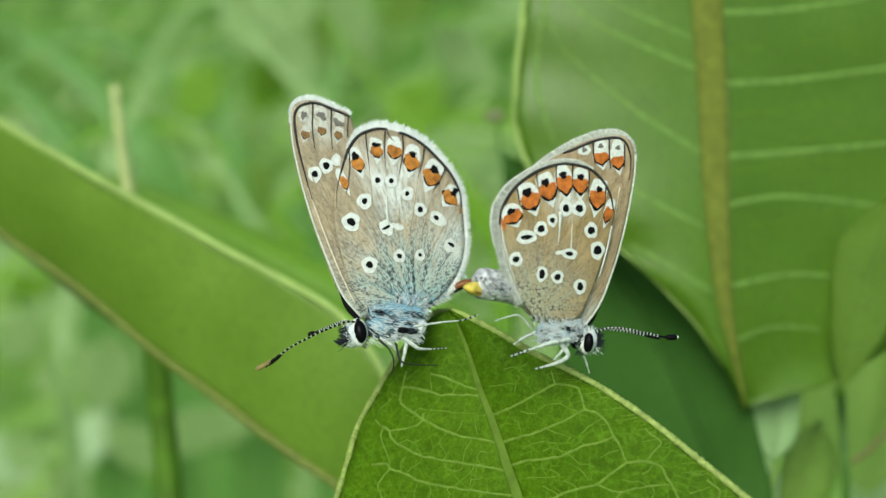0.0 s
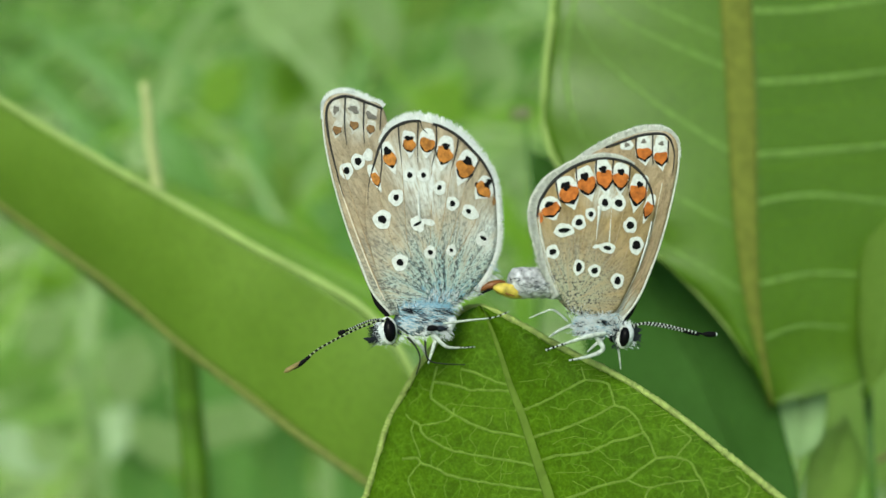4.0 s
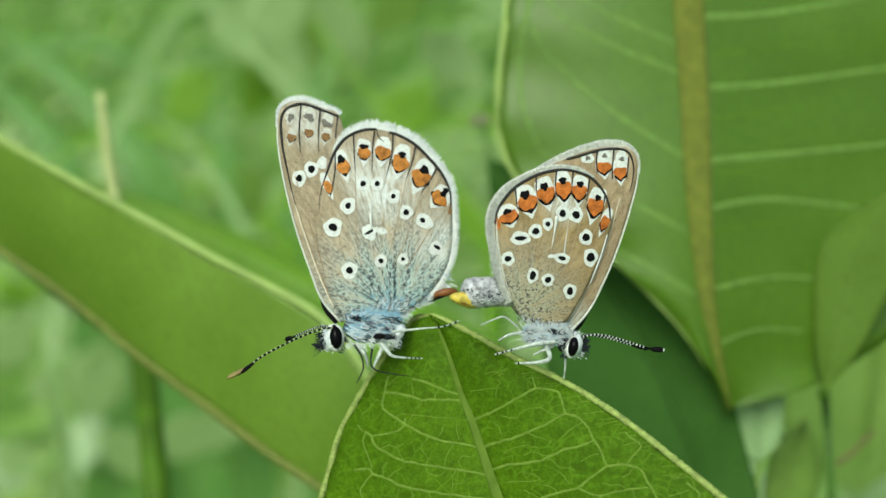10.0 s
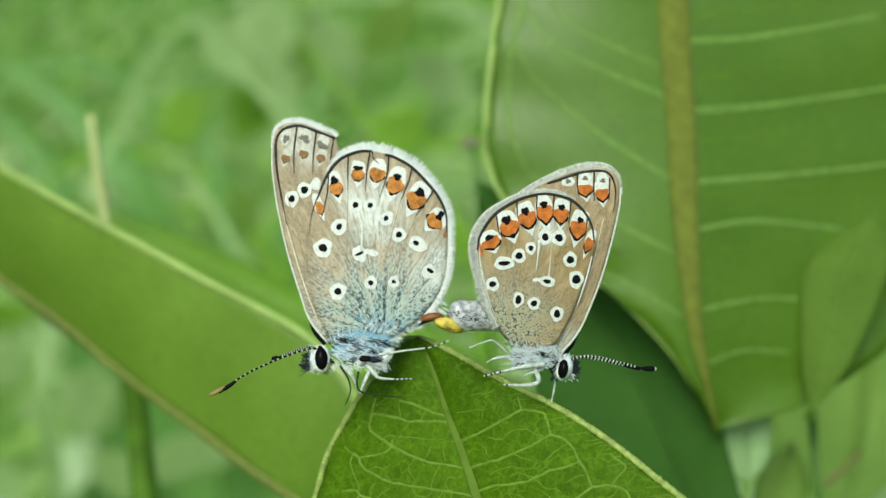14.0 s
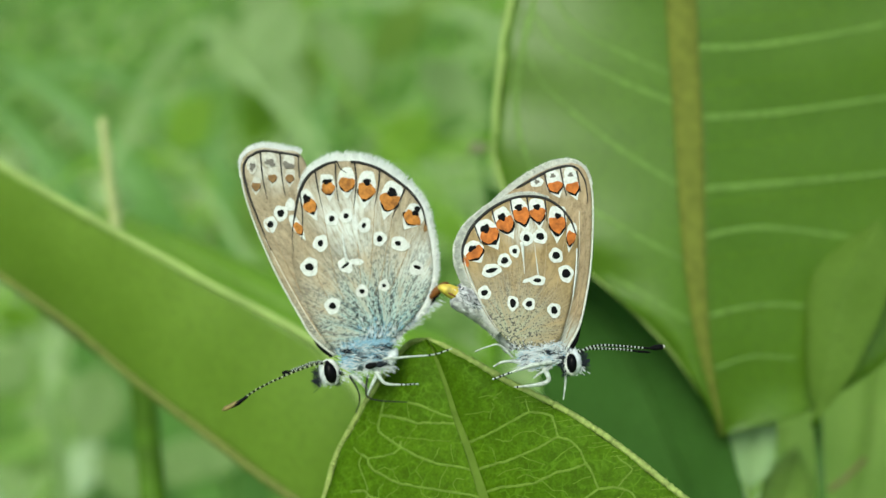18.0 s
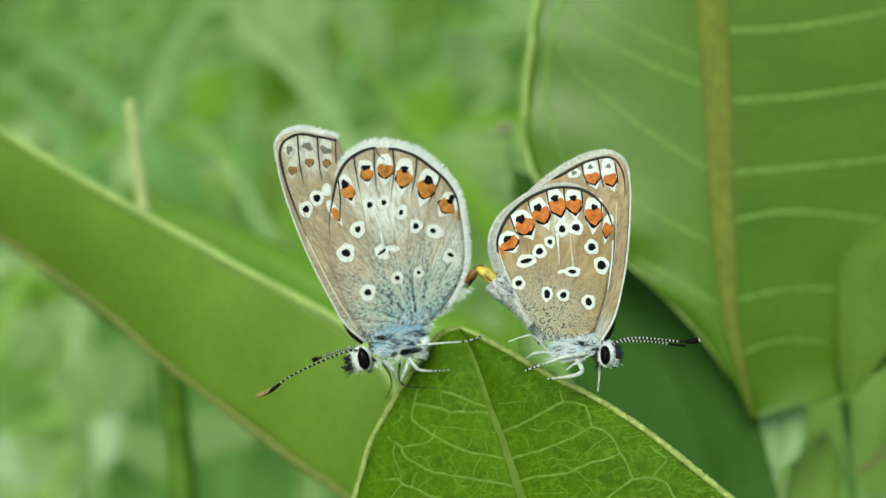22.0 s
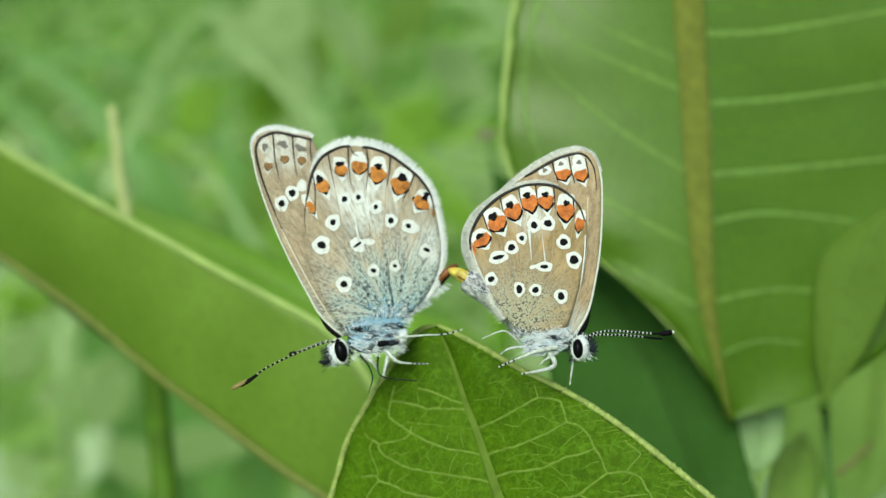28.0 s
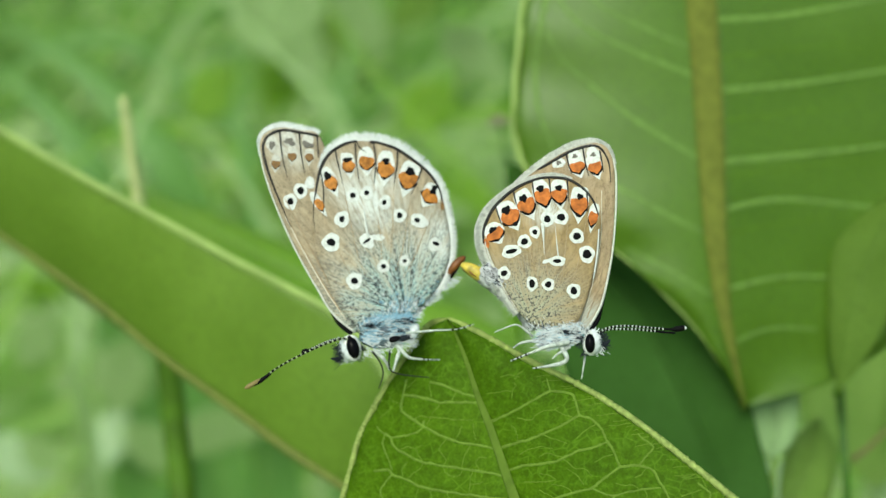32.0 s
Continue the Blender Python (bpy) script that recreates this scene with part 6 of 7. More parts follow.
    leg(fly, [(-1.55, -5.35), (-1.25, -6.15), (-1.55, -6.45), (-2.40, -6.58), (-3.57, -6.66)], [z + 0.1, z + 0.4, z + 0.4, z + 0.4, z + 0.2], (0.24, 0.20, 0.18, 0.12, 0.05), 3)
    leg(fly, [(-0.00, -5.92), (0.11, -6.86), (0.21, -7.91)], [z - 0.3, z - 0.3, z - 0.6], (0.12, 0.09, 0.055))
    leg(fly, [(-3.06, -4.56), (-4.06, -4.78), (-4.60, -5.14)], [z - 0.2, z, z - 0.2], (0.160, 0.128, 0.064))
    leg(fly, [(-0.97, -5.52), (-1.81, -5.91), (-2.23, -6.22)], [z + 0.1, z + 0.2, z], (0.176, 0.128, 0.064))
    return fly, abdomen, hinge, tip, (fore.ob, far_fore.ob)


# ---- the place ----
ground()
meadow("meadow_grass", 3000, 0.75, 9.0, 0.62, (0.20, 0.50), (0.003, 0.009), 0.9, M_GRASS, 1, "tall green meadow grass, out of focus")
meadow("meadow_herbs", 3200, 0.75, 7.0, 0.62, (0.08, 0.30), (0.015, 0.045), 0.9, M_HERB, 2, "broad-leaved green meadow herbs, out of focus", 0.6)
# Pale wedges in the camera's view, added to brighten its lower part.
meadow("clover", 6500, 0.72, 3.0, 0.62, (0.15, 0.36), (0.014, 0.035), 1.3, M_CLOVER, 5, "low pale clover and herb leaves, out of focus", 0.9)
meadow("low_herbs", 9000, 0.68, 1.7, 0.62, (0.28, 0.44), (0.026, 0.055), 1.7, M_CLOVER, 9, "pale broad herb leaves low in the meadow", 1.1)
meadow("outer_grass", 26000, 0.1, 8.0, 0.60, (0.15, 0.45), (0.004, 0.014), 0.9, M_GRASS, 7, "green meadow grass all round", 0.5, True)
# Blends the edge of the pale wedge into the meadow.
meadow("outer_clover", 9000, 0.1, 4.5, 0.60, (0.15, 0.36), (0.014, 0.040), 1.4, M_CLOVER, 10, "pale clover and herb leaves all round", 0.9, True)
meadow("outer_herbs", 16000, 0.1, 8.0, 0.60, (0.10, 0.34), (0.015, 0.045), 1.2, M_HERB, 8, "broad-leaved meadow herbs all round", 0.8, True)
SIDE_LEAF = side_leaf(perch_leaf())
broad_leaf()
leaf_fold()
deep_leaf()
back_leaf()
grass_blade([(-143.4, 379.6, 637.9), (-140.2, 418.9, 669.5), (-126.7, 452.0, 711.9), (-107.3, 477.4, 730.4), (-81.5, 497.1, 731.4)], 5, M_BLADE, "pale arching sedge leaf, out of focus")
grass_blade([(-168.5, 332.2, 640.9), (-151.5, 362.6, 674.8), (-142.9, 391.5, 704.1), (-116.2, 417.2, 723.8)], 4, M_BACK, "green arching sedge leaf, out of focus")
grass_blade([(-22.4, 517.6, 616.0), (-43.8, 534.1, 666.8), (-59.8, 546.5, 704.9), (-83.8, 558.9, 742.9), (-91.8, 563.8, 758.2)], 6, M_BLADE, "pale leaning sedge leaf, out of focus")
grass_blade([(22.0, 437.9, 668.3), (-5.5, 447.8, 698.8), (-32.9, 457.7, 729.3), (-51.2, 466.2, 755.4), (-55.8, 470.4, 768.4)], 5, M_BACK, "green leaning sedge leaf, out of focus")
grass_blade([(-65.4, 469.6, 617.2), (-87.7, 484.9, 664.3), (-111.7, 503.9, 692.9), (-138.5, 525.9, 701.0)], 6, M_BLADE, "pale bent sedge leaf, out of focus")
grass_blade([(-25.6, 612.0, 608.7), (-56.1, 627.0, 655.1), (-80.5, 638.3, 689.9), (-111.0, 647.8, 718.9), (-138.5, 657.2, 747.9)], 13, M_BLADE, "pale leaning sedge leaf, out of focus")
# Two dark blades added to darken the upper left of the camera's view.
grass_blade([(-147.6, 620.4, 634.8), (-178.1, 633.6, 675.4), (-211.7, 643.1, 704.4), (-251.3, 649.7, 724.7)], 26, M_DIM, "dark green leaning blade added to darken the background")
grass_blade([(-214.1, 709.2, 610.4), (-238.1, 720.9, 646.3), (-265.6, 729.4, 672.4), (-296.5, 734.7, 688.7)], 28, M_DIM, "dark green leaning blade added to darken the background")
small_leaf([(34.4, 39.5, 772.9), (34.5, 38.5, 769.1), (34.3, 37.5, 765.6)], [(34.4, 39.5, 772.9), (31.2, 38.5, 772.3), (31.7, 38.0, 768.7), (32.9, 37.6, 766.3), (34.3, 37.5, 765.6)],
           [(34.4, 39.5, 772.9), (36.7, 39.5, 772.7), (36.8, 38.5, 769.1), (36.0, 37.8, 766.9), (34.3, 37.5, 765.6)], M_GLAUCOUS, "pale bluish green small leaf below the large one")
small_leaf([(41.2, 46.0, 766.2), (39.8, 45.0, 761.6), (38.1, 44.0, 756.6), (37.6, 43.0, 751.5)], [(41.2, 46.0, 766.2), (37.9, 45.5, 763.4), (36.9, 44.5, 757.7), (37.6, 43.0, 751.5)],
           [(41.2, 46.0, 766.2), (43.2, 45.5, 762.0), (42.3, 44.5, 756.3), (37.6, 43.0, 751.5)], M_STALK_LEAF, "green pointed small leaf behind the thin stem")
# Next three leaves stand in for background tones in the camera's view.
small_leaf([(58.9, 134.4, 716.9), (58.9, 132.6, 711.2), (58.3, 130.1, 703.4)], [(58.9, 134.4, 716.9), (56.6, 133.2, 713.2), (55.8, 131.0, 706.3), (58.3, 130.1, 703.4)],
           [(58.9, 134.4, 716.9), (61.2, 133.2, 713.2), (61.4, 131.0, 706.3), (58.3, 130.1, 703.4)], M_PALE, "pale narrow leaf standing in for a strip of background")
small_leaf([(84.0, 150.0, 742.0), (84.0, 146.0, 726.0), (80.0, 140.0, 706.0)], [(84.0, 150.0, 742.0), (70.0, 148.0, 736.0), (66.0, 144.0, 720.0), (80.0, 140.0, 706.0)],
           [(84.0, 150.0, 742.0), (100.0, 148.0, 738.0), (98.0, 144.0, 720.0), (80.0, 140.0, 706.0)], M_STALK_LEAF, "broad mid-green leaf backing the view behind the thin stem")
small_leaf([(134.4, 277.9, 676.0), (115.7, 241.1, 670.2), (102.4, 205.5, 667.7)], [(134.4, 277.9, 676.0), (113.7, 251.1, 673.9), (103.2, 223.0, 667.8), (102.4, 205.5, 667.7)],
           [(134.4, 277.9, 676.0), (129.2, 240.7, 668.7), (113.4, 213.8, 666.4), (102.4, 205.5, 667.7)], M_BLADE, "pale green leaf standing in for bright background")
# Dark blades put in place of a shaded hollow in the meadow.
for way, wide in (([(-111.0, 621.4, 637.7), (-117.1, 629.9, 663.8), (-118.7, 635.5, 681.2), (-108.0, 640.2, 695.7)], 20), ([(-68.3, 628.9, 660.9), (-59.2, 636.5, 684.1), (-56.1, 643.1, 704.4), (-59.2, 648.7, 721.8)], 18)):
    grass_blade(way, wide, M_DIM, "broad dark green blade standing in for a shaded hollow")
# Leaves spread over the camera's view; whitish ones only low in it, to brighten.
rng = random.Random(33)
for k in range(34):
    low = k < 16
    far = rng.uniform(0.6, 0.85) if low else rng.uniform(0.8, 1.4)
    x = far * (rng.uniform(-0.35, -0.10) if low else rng.uniform(-0.22, 0.10))
    z = 0.83 - far * (rng.uniform(0.34, 0.54) if low else rng.uniform(0.10, 0.30))
    size, turn = far * rng.uniform(0.045, 0.085), radians(rng.choice((35, 50, 65, 125, 145)) + rng.uniform(-12, 12))
    base, run = Vector((x, far - 0.09, z)), Vector((math.cos(turn), rng.uniform(-0.3, 0.3), math.sin(turn)))
    out = Vector((-run.z, 0, run.x)) * rng.uniform(0.20, 0.34)
    spine = [base + run * size * f for f in (1.0, 0.6, 0.25, 0.0)]
    sides = [[spine[0], base + (run * 0.65 + out * q) * size, base + (run * 0.3 + out * q * 0.9) * size, spine[3]] for q in (-1, 1)]
    kind, tint = ((M_BLADE, "pale"), (M_BACK, "bright green"), (M_BLADE, "pale"), (M_PALE, "whitish") if low else (M_STALK_LEAF, "mid green"))[k % 4]
    small_leaf(*[[tuple(1000 * c for c in p) for p in line] for line in (spine, *sides)], kind, tint + " broad herb leaf, out of focus", "herb leaves in the meadow")
# Blades fitted to the camera's view; the dark ones only high in it.
rng = random.Random(21)
for k in range(22):
    y = rng.uniform(1.0, 2.2)
    far = y + 0.09
    x = rng.uniform(-0.36, 0.12) * far
    top = 0.83 - far * rng.uniform(0.10, 0.36)
    lean = rng.choice((-1, -1, 1)) * rng.uniform(0.06, 0.14) * (0.6 + far)
    drop = rng.uniform(0.0, 0.14)
    way = [(x - lean * 1.5, y, 0.03), (x - lean * 0.95, y, top * 0.55), (x - lean * 0.4, y, top - 0.07), (x, y, top), (x + lean * 0.5, y - 0.02, top + 0.02 - drop * 0.3), (x + lean, y - 0.03, top - drop)]
    kind, tint = rng.choice(((M_BACK, "bright green"), (M_DIM if top > 0.83 - far * 0.26 else M_BACK, "green"), (M_BLADE, "pale")))
    grass_blade([tuple(1000 * c for c in p) for p in way], rng.uniform(6, 14) * far ** 0.5, kind, tint + " arching sedge leaf, out of focus")
stems()
LEFT_FLY, FEELERS, CLASPER = beige_butterfly()
RIGHT_FLY, RIGHT_ABDOMEN, HINGE, TIP, RIGHT_FOREWINGS = brown_butterfly()


def motions():
    """The butterflies sway on the leaf, the brown one lifts its abdomen, and the folded leaf nods."""
    walk(LEFT_FLY, [
        (0, pose(-0.005030, -0.001063, 0.802243, 57.959, 17.028, 19.242)),
        (0.5, pose(-0.004823, -0.001292, 0.802452, 57.419, 18.156, 16.950)),
        (1, pose(-0.004741, -0.001437, 0.802474, 57.627, 18.487, 16.395)),
        (1.5, pose(-0.004807, -0.001263, 0.802442, 58.307, 18.404, 16.273)),
        (2, pose(-0.004786, -0.001109, 0.802385, 59.516, 17.989, 16.644)),
        (2.5, pose(-0.005006, -0.000975, 0.802171, 61.226, 15.768, 17.958)),
        (3, pose(-0.004964, -0.001004, 0.802182, 62.595, 15.676, 17.412)),
        (3.5, pose(-0.005001, -0.001685, 0.802381, 64.608, 14.670, 18.926)),
        (5.5, pose(-0.005191, -0.000544, 0.802125, 65.933, 13.620, 16.335)),
        (6, pose(-0.005092, -0.000529, 0.802153, 65.703, 13.915, 15.649)),
        (6.5, pose(-0.005057, -0.000340, 0.802108, 65.943, 14.123, 14.998)),
        (7, pose(-0.004977, -0.000466, 0.802207, 65.922, 14.162, 13.624)),
        (7.5, pose(-0.004977, -0.000397, 0.802214, 65.753, 14.151, 13.227)),
        (8, pose(-0.004885, -0.000234, 0.802167, 65.440, 14.891, 11.702)),
        (8.5, pose(-0.004901, -0.000371, 0.802300, 65.494, 14.656, 10.745)),
        (9, pose(-0.004889, -0.000616, 0.802327, 66.175, 14.277, 11.322)),
        (9.5, pose(-0.004915, -0.000260, 0.802124, 67.250, 14.009, 11.936)),
        (10, pose(-0.004966, -0.000154, 0.802061, 67.822, 13.792, 12.028)),
        (10.5, pose(-0.005042, -0.000587, 0.802158, 68.962, 12.980, 13.546)),
        (11, pose(-0.005164, -0.000579, 0.802078, 69.754, 12.509, 14.625)),
        (11.5, pose(-0.005119, -0.000844, 0.802150, 69.776, 12.242, 13.794)),
        (12, pose(-0.005049, -0.000331, 0.802124, 68.181, 13.241, 12.287)),
        (12.5, pose(-0.004953, -0.000899, 0.802349, 66.876, 13.406, 10.539)),
        (13, pose(-0.004815, -0.000243, 0.802154, 64.850, 13.858, 7.891)),
        (13.5, pose(-0.004692, -0.000853, 0.802449, 64.734, 13.492, 4.522)),
        (14, pose(-0.004674, -0.001308, 0.802538, 65.139, 12.176, 1.498)),
        (14.5, pose(-0.004597, -0.001668, 0.802783, 65.628, 11.791, -1.838)),
        (16.5, pose(-0.005588, -0.001541, 0.801941, 69.433, 0.317, -7.918)),
        (17, pose(-0.006257, -0.001749, 0.801375, 70.215, -6.177, -7.190)),
        (17.5, pose(-0.006411, -0.000914, 0.801338, 72.573, -4.425, -3.957)),
        (18, pose(-0.006286, -0.000701, 0.801485, 75.071, -1.385, -0.818)),
        (18.5, pose(-0.006366, -0.000540, 0.801388, 76.450, -1.026, 2.803)),
        (19, pose(-0.006295, -0.000331, 0.801413, 77.182, 0.245, 5.724)),
        (19.5, pose(-0.006305, 0.000002, 0.801247, 77.081, 1.388, 9.849)),
        (20, pose(-0.006275, 0.000045, 0.801391, 77.272, 2.729, 12.655)),
        (20.5, pose(-0.006283, -0.000352, 0.801449, 76.674, 3.016, 14.842)),
        (21, pose(-0.006199, -0.001111, 0.801763, 76.517, 3.691, 15.310)),
        (21.5, pose(-0.006140, -0.000902, 0.801778, 75.816, 4.356, 15.099)),
        (22, pose(-0.006135, -0.001101, 0.801874, 75.208, 4.674, 15.144)),
        (22.5, pose(-0.006144, -0.000793, 0.801667, 75.415, 3.917, 14.923)),
        (23, pose(-0.006203, -0.001242, 0.801817, 74.811, 3.589, 15.005)),
        (23.5, pose(-0.006295, -0.001184, 0.801674, 74.521, 2.595, 15.514)),
        (24, pose(-0.006500, -0.001309, 0.801449, 73.544, 1.131, 17.160)),
        (24.5, pose(-0.006655, -0.001254, 0.801332, 72.701, 0.054, 17.789)),
        (26.5, pose(-0.006223, -0.000590, 0.801912, 64.809, 4.699, 12.620)),
        (27, pose(-0.006253, -0.000523, 0.801955, 62.182, 4.875, 12.399)),
        (27.5, pose(-0.006174, -0.000871, 0.802124, 61.423, 5.628, 12.331)),
        (28, pose(-0.006169, -0.001029, 0.802193, 61.557, 5.473, 12.456)),
        (28.5, pose(-0.006163, -0.000854, 0.802269, 61.534, 5.837, 11.591)),
        (29, pose(-0.006042, -0.001173, 0.802411, 61.690, 6.246, 11.242)),
        (29.5, pose(-0.006076, -0.001226, 0.802331, 62.476, 5.269, 10.931)),
        (30, pose(-0.006051, -0.000785, 0.802178, 62.869, 6.268, 11.975)),
        (30.5, pose(-0.006202, -0.001457, 0.802324, 64.213, 4.222, 11.809)),
        (31, pose(-0.006160, -0.000969, 0.802131, 63.535, 4.788, 12.056)),
        (31.5, pose(-0.006207, -0.001036, 0.802114, 63.496, 4.594, 12.279)),
        (32, pose(-0.006293, -0.000567, 0.801884, 63.485, 4.238, 12.684))])
    # the folded leaf nods in the wind, heights in millimetres
    walk(SIDE_LEAF, [(t, pose(0, 0, z * MM)) for t, z in (
        (0, 0.12), (0.5, -0.01), (1, 0.01), (1.5, -0.11), (2, -0.04), (2.5, -0.14), (3, 0.06), (3.5, -0.08), (5.5, 0.1), (6, 0.06), (6.5, 0.07), (7, 0.1), (7.5, 0.09), (8, 0.07), (8.5, 0.17), (9, 0.15), (9.5, 0.34), (10, 0.22), (10.5, 0.14), (11, 0.1), (11.5, 0.44), (12, 0.15), (12.5, 0.28), (13, 0.22), (13.5, 0.27), (14, 0.22), (14.5, 0.12), (16.5, -0.19), (17, -0.05), (17.5, -0.12), (18, -0.19), (18.5, -0.16), (19, -0.09), (19.5, -0.4), (20, -0.25), (20.5, -0.23), (21, -0.01), (21.5, -0.01), (22, -0.09), (22.5, -0.36), (23, -0.27), (23.5, -0.27), (24, -0.51), (24.5, -0.18), (26.5, -0.23), (27, -0.25), (27.5, -0.29), (28, -0.24), (28.5, -0.03), (29, 0.02), (29.5, 0.01), (30, 0.07), (30.5, 0.47), (31, 0.47), (31.5, 0.22), (32, 0.21))])
    for f in FEELERS:
        p = tuple(f.location)
        walk(f, [(t, pose(*p, 0, 0, a)) for t, a in ((0, 0), (6, -1), (13, 1), (14.5, 0), (17, -8), (19, -10.5), (24, -10), (28, -8.5), (32, -9))])
    walk(RIGHT_FLY, [
        (0, pose(0.008410, -0.006951, 0.802513, 75.911, -0.657, 20.380)),
        (0.5, pose(0.008663, -0.006476, 0.802454, 76.907, -1.111, 18.667)),
        (1, pose(0.008813, -0.006526, 0.802410, 76.440, -0.132, 18.079)),
        (1.5, pose(0.008750, -0.006490, 0.802484, 76.878, -0.819, 17.845)),
        (2, pose(0.008863, -0.006421, 0.802418, 77.111, -0.664, 17.654)),
        (2.5, pose(0.008766, -0.006481, 0.802478, 76.602, -1.719, 17.541)),
        (3, pose(0.008814, -0.006953, 0.802614, 76.326, -1.018, 17.557)),
        (3.5, pose(0.008844, -0.007157, 0.802732, 76.177, -0.989, 16.498)),
        (5.5, pose(0.008883, -0.006043, 0.802377, 78.267, -0.972, 15.430)),
        (6, pose(0.008950, -0.005796, 0.802238, 77.375, -0.237, 16.090)),
        (6.5, pose(0.008949, -0.005924, 0.802296, 76.750, 0.012, 15.410)),
        (7, pose(0.009085, -0.006019, 0.802292, 77.552, 0.951, 14.846)),
        (7.5, pose(0.009231, -0.006013, 0.802254, 78.360, 1.526, 14.613)),
        (8, pose(0.009423, -0.005795, 0.802082, 78.598, 2.566, 14.642)),
        (8.5, pose(0.009422, -0.006073, 0.802249, 78.025, 2.867, 13.930)),
        (9, pose(0.009423, -0.006101, 0.802264, 78.284, 2.917, 14.118)),
        (9.5, pose(0.009411, -0.006376, 0.802295, 78.114, 2.832, 14.115)),
        (10, pose(0.009399, -0.005805, 0.802117, 77.826, 3.129, 14.924)),
        (10.5, pose(0.009304, -0.006316, 0.802351, 77.385, 2.891, 15.628)),
        (11, pose(0.009262, -0.006369, 0.802383, 77.398, 2.258, 15.126)),
        (11.5, pose(0.009321, -0.005920, 0.802156, 77.024, 2.008, 14.841)),
        (12, pose(0.009288, -0.005838, 0.802179, 77.438, 2.064, 15.068)),
        (12.5, pose(0.009330, -0.006445, 0.802380, 77.387, 2.482, 15.305)),
        (13, pose(0.009474, -0.005727, 0.801953, 78.459, 2.761, 13.983)),
        (13.5, pose(0.009542, -0.006005, 0.802078, 78.892, 2.880, 13.087)),
        (14, pose(0.009414, -0.005909, 0.802108, 75.655, -0.032, 11.923)),
        (14.5, pose(0.009538, -0.004826, 0.801945, 73.732, -1.387, 10.071)),
        (16.5, pose(0.009147, -0.005450, 0.802083, 66.035, -5.350, 11.130)),
        (17, pose(0.008481, -0.006117, 0.802471, 65.191, -9.188, 12.917)),
        (17.5, pose(0.008307, -0.006000, 0.802538, 65.435, -10.047, 13.490)),
        (18, pose(0.008296, -0.005807, 0.802443, 65.340, -10.238, 13.499)),
        (18.5, pose(0.008254, -0.005832, 0.802464, 64.648, -10.324, 12.915)),
        (19, pose(0.008303, -0.005950, 0.802490, 64.762, -10.340, 12.085)),
        (19.5, pose(0.008268, -0.005248, 0.802211, 65.666, -10.728, 11.634)),
        (20, pose(0.008274, -0.005367, 0.802311, 65.812, -10.688, 11.832)),
        (20.5, pose(0.008218, -0.005634, 0.802337, 66.012, -10.677, 11.601)),
        (21, pose(0.008264, -0.005962, 0.802466, 66.256, -10.343, 11.197)),
        (21.5, pose(0.008305, -0.005569, 0.802323, 66.063, -10.638, 10.798)),
        (22, pose(0.008322, -0.005989, 0.802453, 64.826, -10.060, 10.685)),
        (22.5, pose(0.008450, -0.004984, 0.802020, 63.642, -9.858, 10.332)),
        (23, pose(0.008282, -0.005531, 0.802226, 63.327, -10.473, 10.083)),
        (23.5, pose(0.008468, -0.005501, 0.802166, 63.466, -8.815, 9.282)),
        (24, pose(0.008589, -0.005681, 0.802223, 64.584, -8.193, 8.319)),
        (24.5, pose(0.008624, -0.005765, 0.802226, 65.371, -8.441, 7.219)),
        (26.5, pose(0.008663, -0.006049, 0.802427, 62.048, -10.221, 1.664)),
        (27, pose(0.008461, -0.005688, 0.802288, 61.182, -12.261, 2.285)),
        (27.5, pose(0.008292, -0.005957, 0.802478, 62.273, -12.910, 2.922)),
        (28, pose(0.008245, -0.005744, 0.802449, 62.283, -13.393, 3.833)),
        (28.5, pose(0.008207, -0.006152, 0.802598, 63.027, -13.088, 4.237)),
        (29, pose(0.008223, -0.005959, 0.802587, 63.898, -13.354, 4.158)),
        (29.5, pose(0.008267, -0.005798, 0.802530, 64.727, -13.455, 3.701)),
        (30, pose(0.008280, -0.005754, 0.802444, 65.924, -13.754, 2.851)),
        (30.5, pose(0.008257, -0.006640, 0.802815, 66.677, -14.154, 2.177)),
        (31, pose(0.008309, -0.006244, 0.802621, 66.472, -13.998, 2.025)),
        (31.5, pose(0.008305, -0.005801, 0.802427, 66.190, -13.901, 1.975)),
        (32, pose(0.008376, -0.005448, 0.802283, 65.710, -13.466, 1.764))])
    # the feet stay where they stand while the bodies turn over them
    ways = {f: [] for f in (LEFT_FLY, RIGHT_FLY)}
    for t in range(33):
        scene.frame_set(frame(t))
        for f in ways:
            ways[f].append(f.matrix_basis.copy())
    for ob, fly, hip, foot in FEET:
        stand = ways[fly][11] @ foot
        rows = []
        for t, m in enumerate(ways[fly]):
            a, b = foot - hip, m.inverted() @ stand - hip
            turn = math.degrees(math.atan2(a.x * b.y - a.y * b.x, a.x * b.x + a.y * b.y))
            rows.append((t, Matrix.Translation(hip) @ pose(0, 0, 0, 0, 0, turn) @ Matrix.Translation(-hip)))
        walk(ob, rows)
    # the brown forewings slide a little behind the hindwings, about their root
    root = Vector((-1.1 * MM, -4.8 * MM, 0))
    for w in RIGHT_FOREWINGS:
        walk(w, [(t, Matrix.Translation(root) @ pose(0, 0, 0, 0, 0, a) @ Matrix.Translation(-root)) for t, a in
                 ((0, -0.4), (5.5, -0.7), (14.5, -0.6), (16.5, -0.1), (24.5, 0.0), (26.5, 0.7), (32, 0.7))])
    x, y = HINGE[0] * MM, HINGE[1] * MM
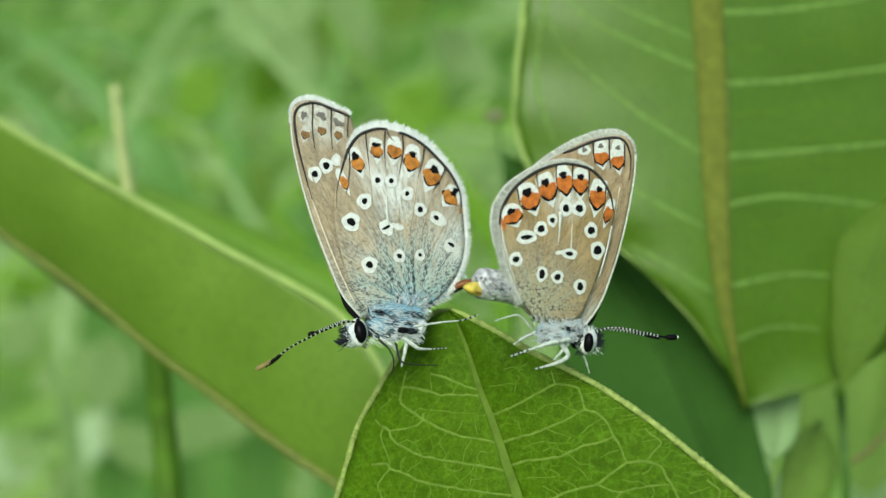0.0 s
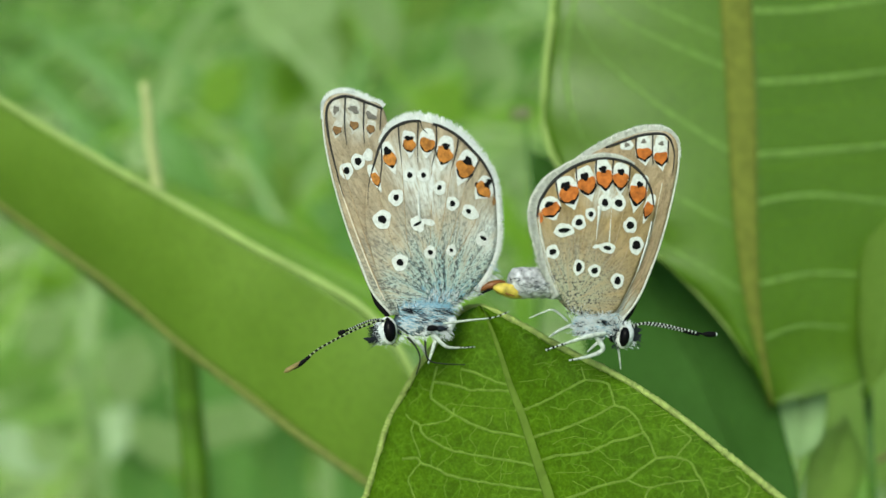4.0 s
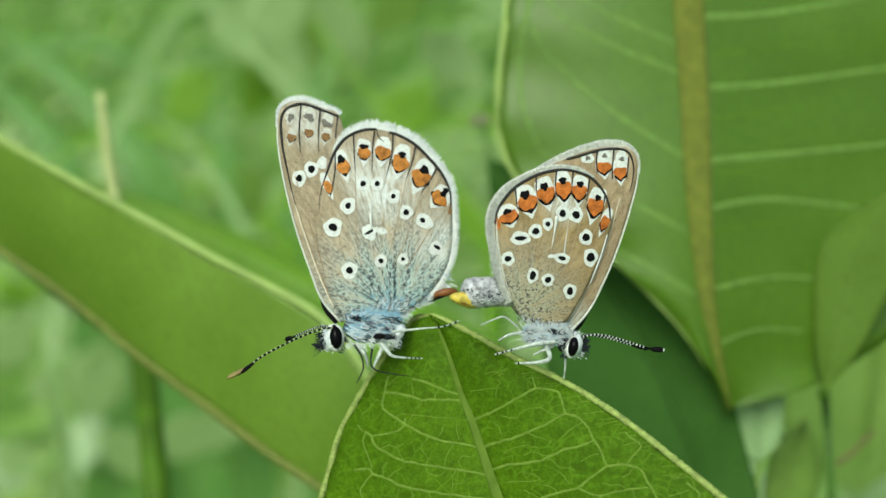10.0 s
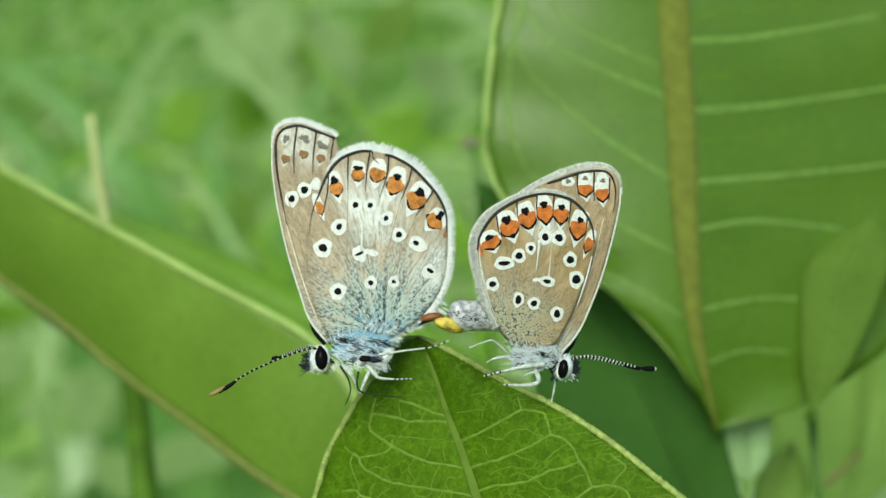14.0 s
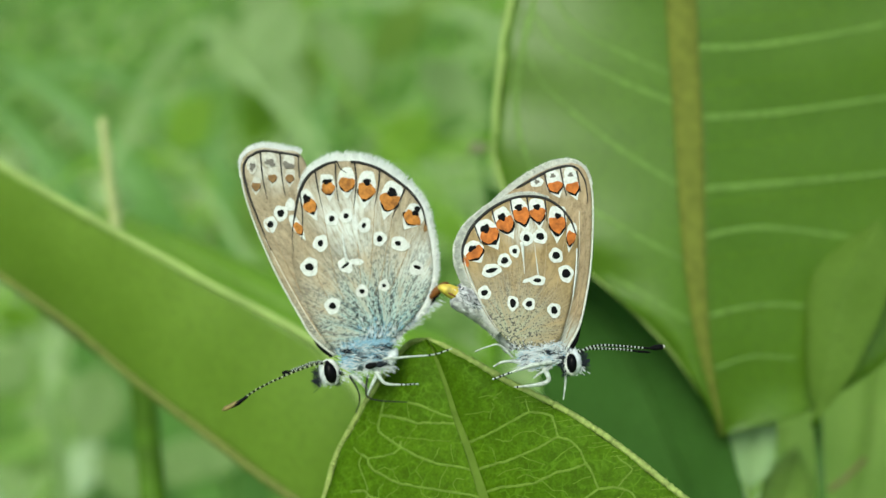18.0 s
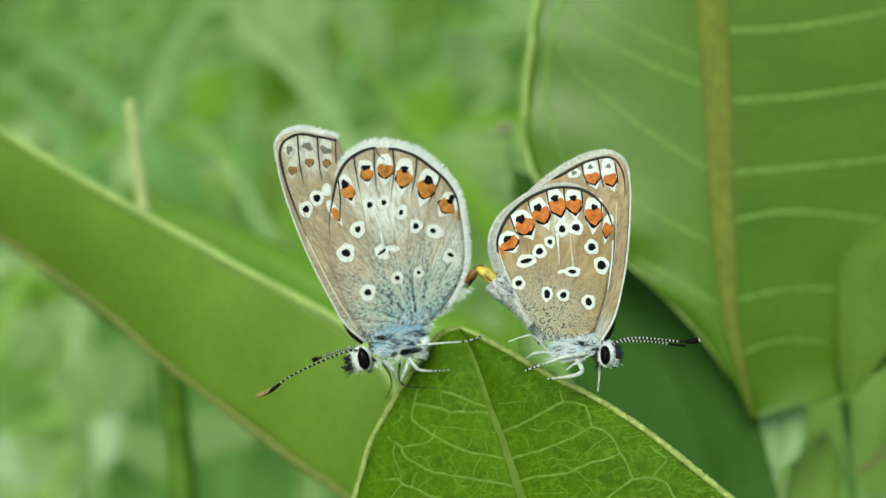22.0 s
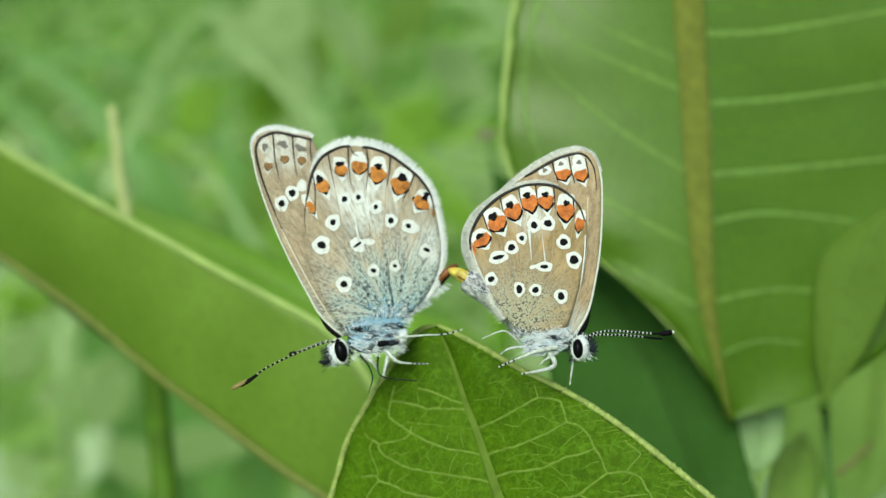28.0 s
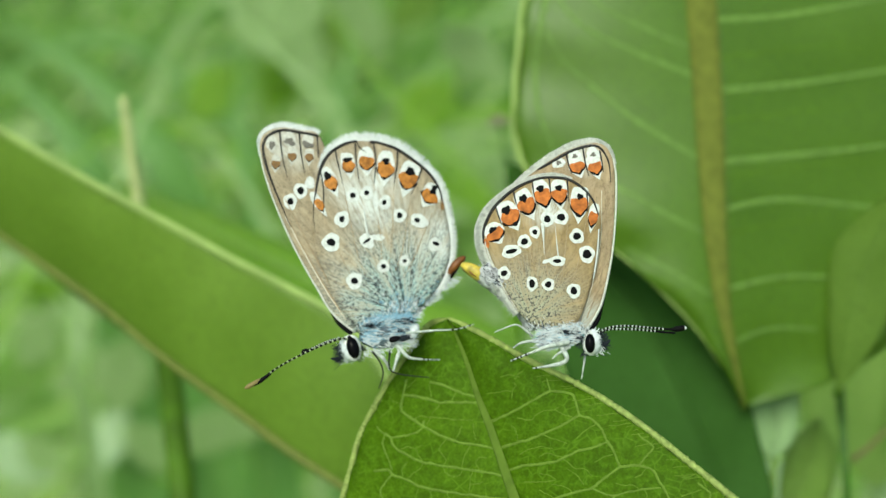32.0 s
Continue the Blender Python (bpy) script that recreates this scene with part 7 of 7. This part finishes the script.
    walk(RIGHT_ABDOMEN, [(t, pose(x - k * 0.25 * MM, y + k * 0.2 * MM, 0, 0, 0, a)) for t, a, k in
                         ((0, 0, 0), (3.5, 8, 0), (6, 13, 0), (9, 16, 0), (13, 14.5, 0), (14.5, 9, 0), (16.5, -7, 0.2), (17, -13, 0.4), (17.5, -23, 0.8), (18, -29, 1), (20, -34, 1), (22, -33, 1),
                          (24, -24, 0.8), (26.5, -27, 1), (29, -35, 1), (32, -36, 1))])
    # each row: time, the end that stays put, a place towards which the part lies
    def aim(ob, rows, z, turn):
        walk(ob, [(t, pose(a[0] * MM, a[1] * MM, z * MM, 0, 0, turn + math.degrees(math.atan2(b[1] - a[1], b[0] - a[0])) % 360 - (360 if turn else 0))) for t, a, b in rows])

    aim(CLASPER, [
        (0, (8.09, -2.14), (6.24, -2.84)),
        (3, (7.87, -2.51), (6.07, -3.17)),
        (6, (8.26, -2.87), (6.48, -3.47)),
        (9, (8.00, -2.59), (6.24, -3.16)),
        (13, (7.58, -2.76), (5.85, -3.26)),
        (14.5, (7.44, -2.68), (5.81, -3.24)),
        (16.5, (7.76, -2.49), (6.11, -2.81)),
        (17, (7.90, -2.05), (6.32, -2.30)),
        (18, (8.14, -0.92), (6.85, -2.05)),
        (20, (8.17, -0.75), (6.95, -1.98)),
        (22, (8.39, -0.59), (7.05, -2.00)),
        (24, (8.01, -2.32), (6.51, -2.61)),
        (27, (8.36, -1.10), (6.87, -1.84)),
        (29, (8.12, -0.75), (7.04, -1.94)),
        (31, (8.12, -0.48), (7.00, -1.54)),
        (32, (8.08, -0.78), (7.07, -1.83))], 0.2, 180)
    aim(TIP, [
        (0, (-6.16, -1.39), (-7.42, -1.01)),
        (3, (-6.70, -1.80), (-7.94, -1.40)),
        (6, (-6.33, -2.32), (-7.59, -1.89)),
        (9, (-6.42, -2.38), (-7.70, -2.00)),
        (13, (-6.49, -2.32), (-7.77, -1.89)),
        (14.5, (-6.59, -2.25), (-7.84, -1.80)),
        (16.5, (-6.42, -1.21), (-7.66, -0.64)),
        (17, (-6.24, -0.27), (-7.39, 0.33)),
        (18, (-5.68, 0.71), (-6.69, 1.47)),
        (20, (-5.56, 1.14), (-6.61, 1.91)),
        (22, (-5.44, 0.97), (-6.36, 1.96)),
        (24, (-6.88, -0.32), (-7.96, 0.45)),
        (27, (-5.92, 0.63), (-6.96, 1.39)),
        (29, (-5.40, 1.00), (-6.33, 1.95)),
        (31, (-5.82, 1.04), (-6.71, 2.10)),
        (32, (-5.70, 0.73), (-6.72, 1.74))], -0.5, 0)


motions()
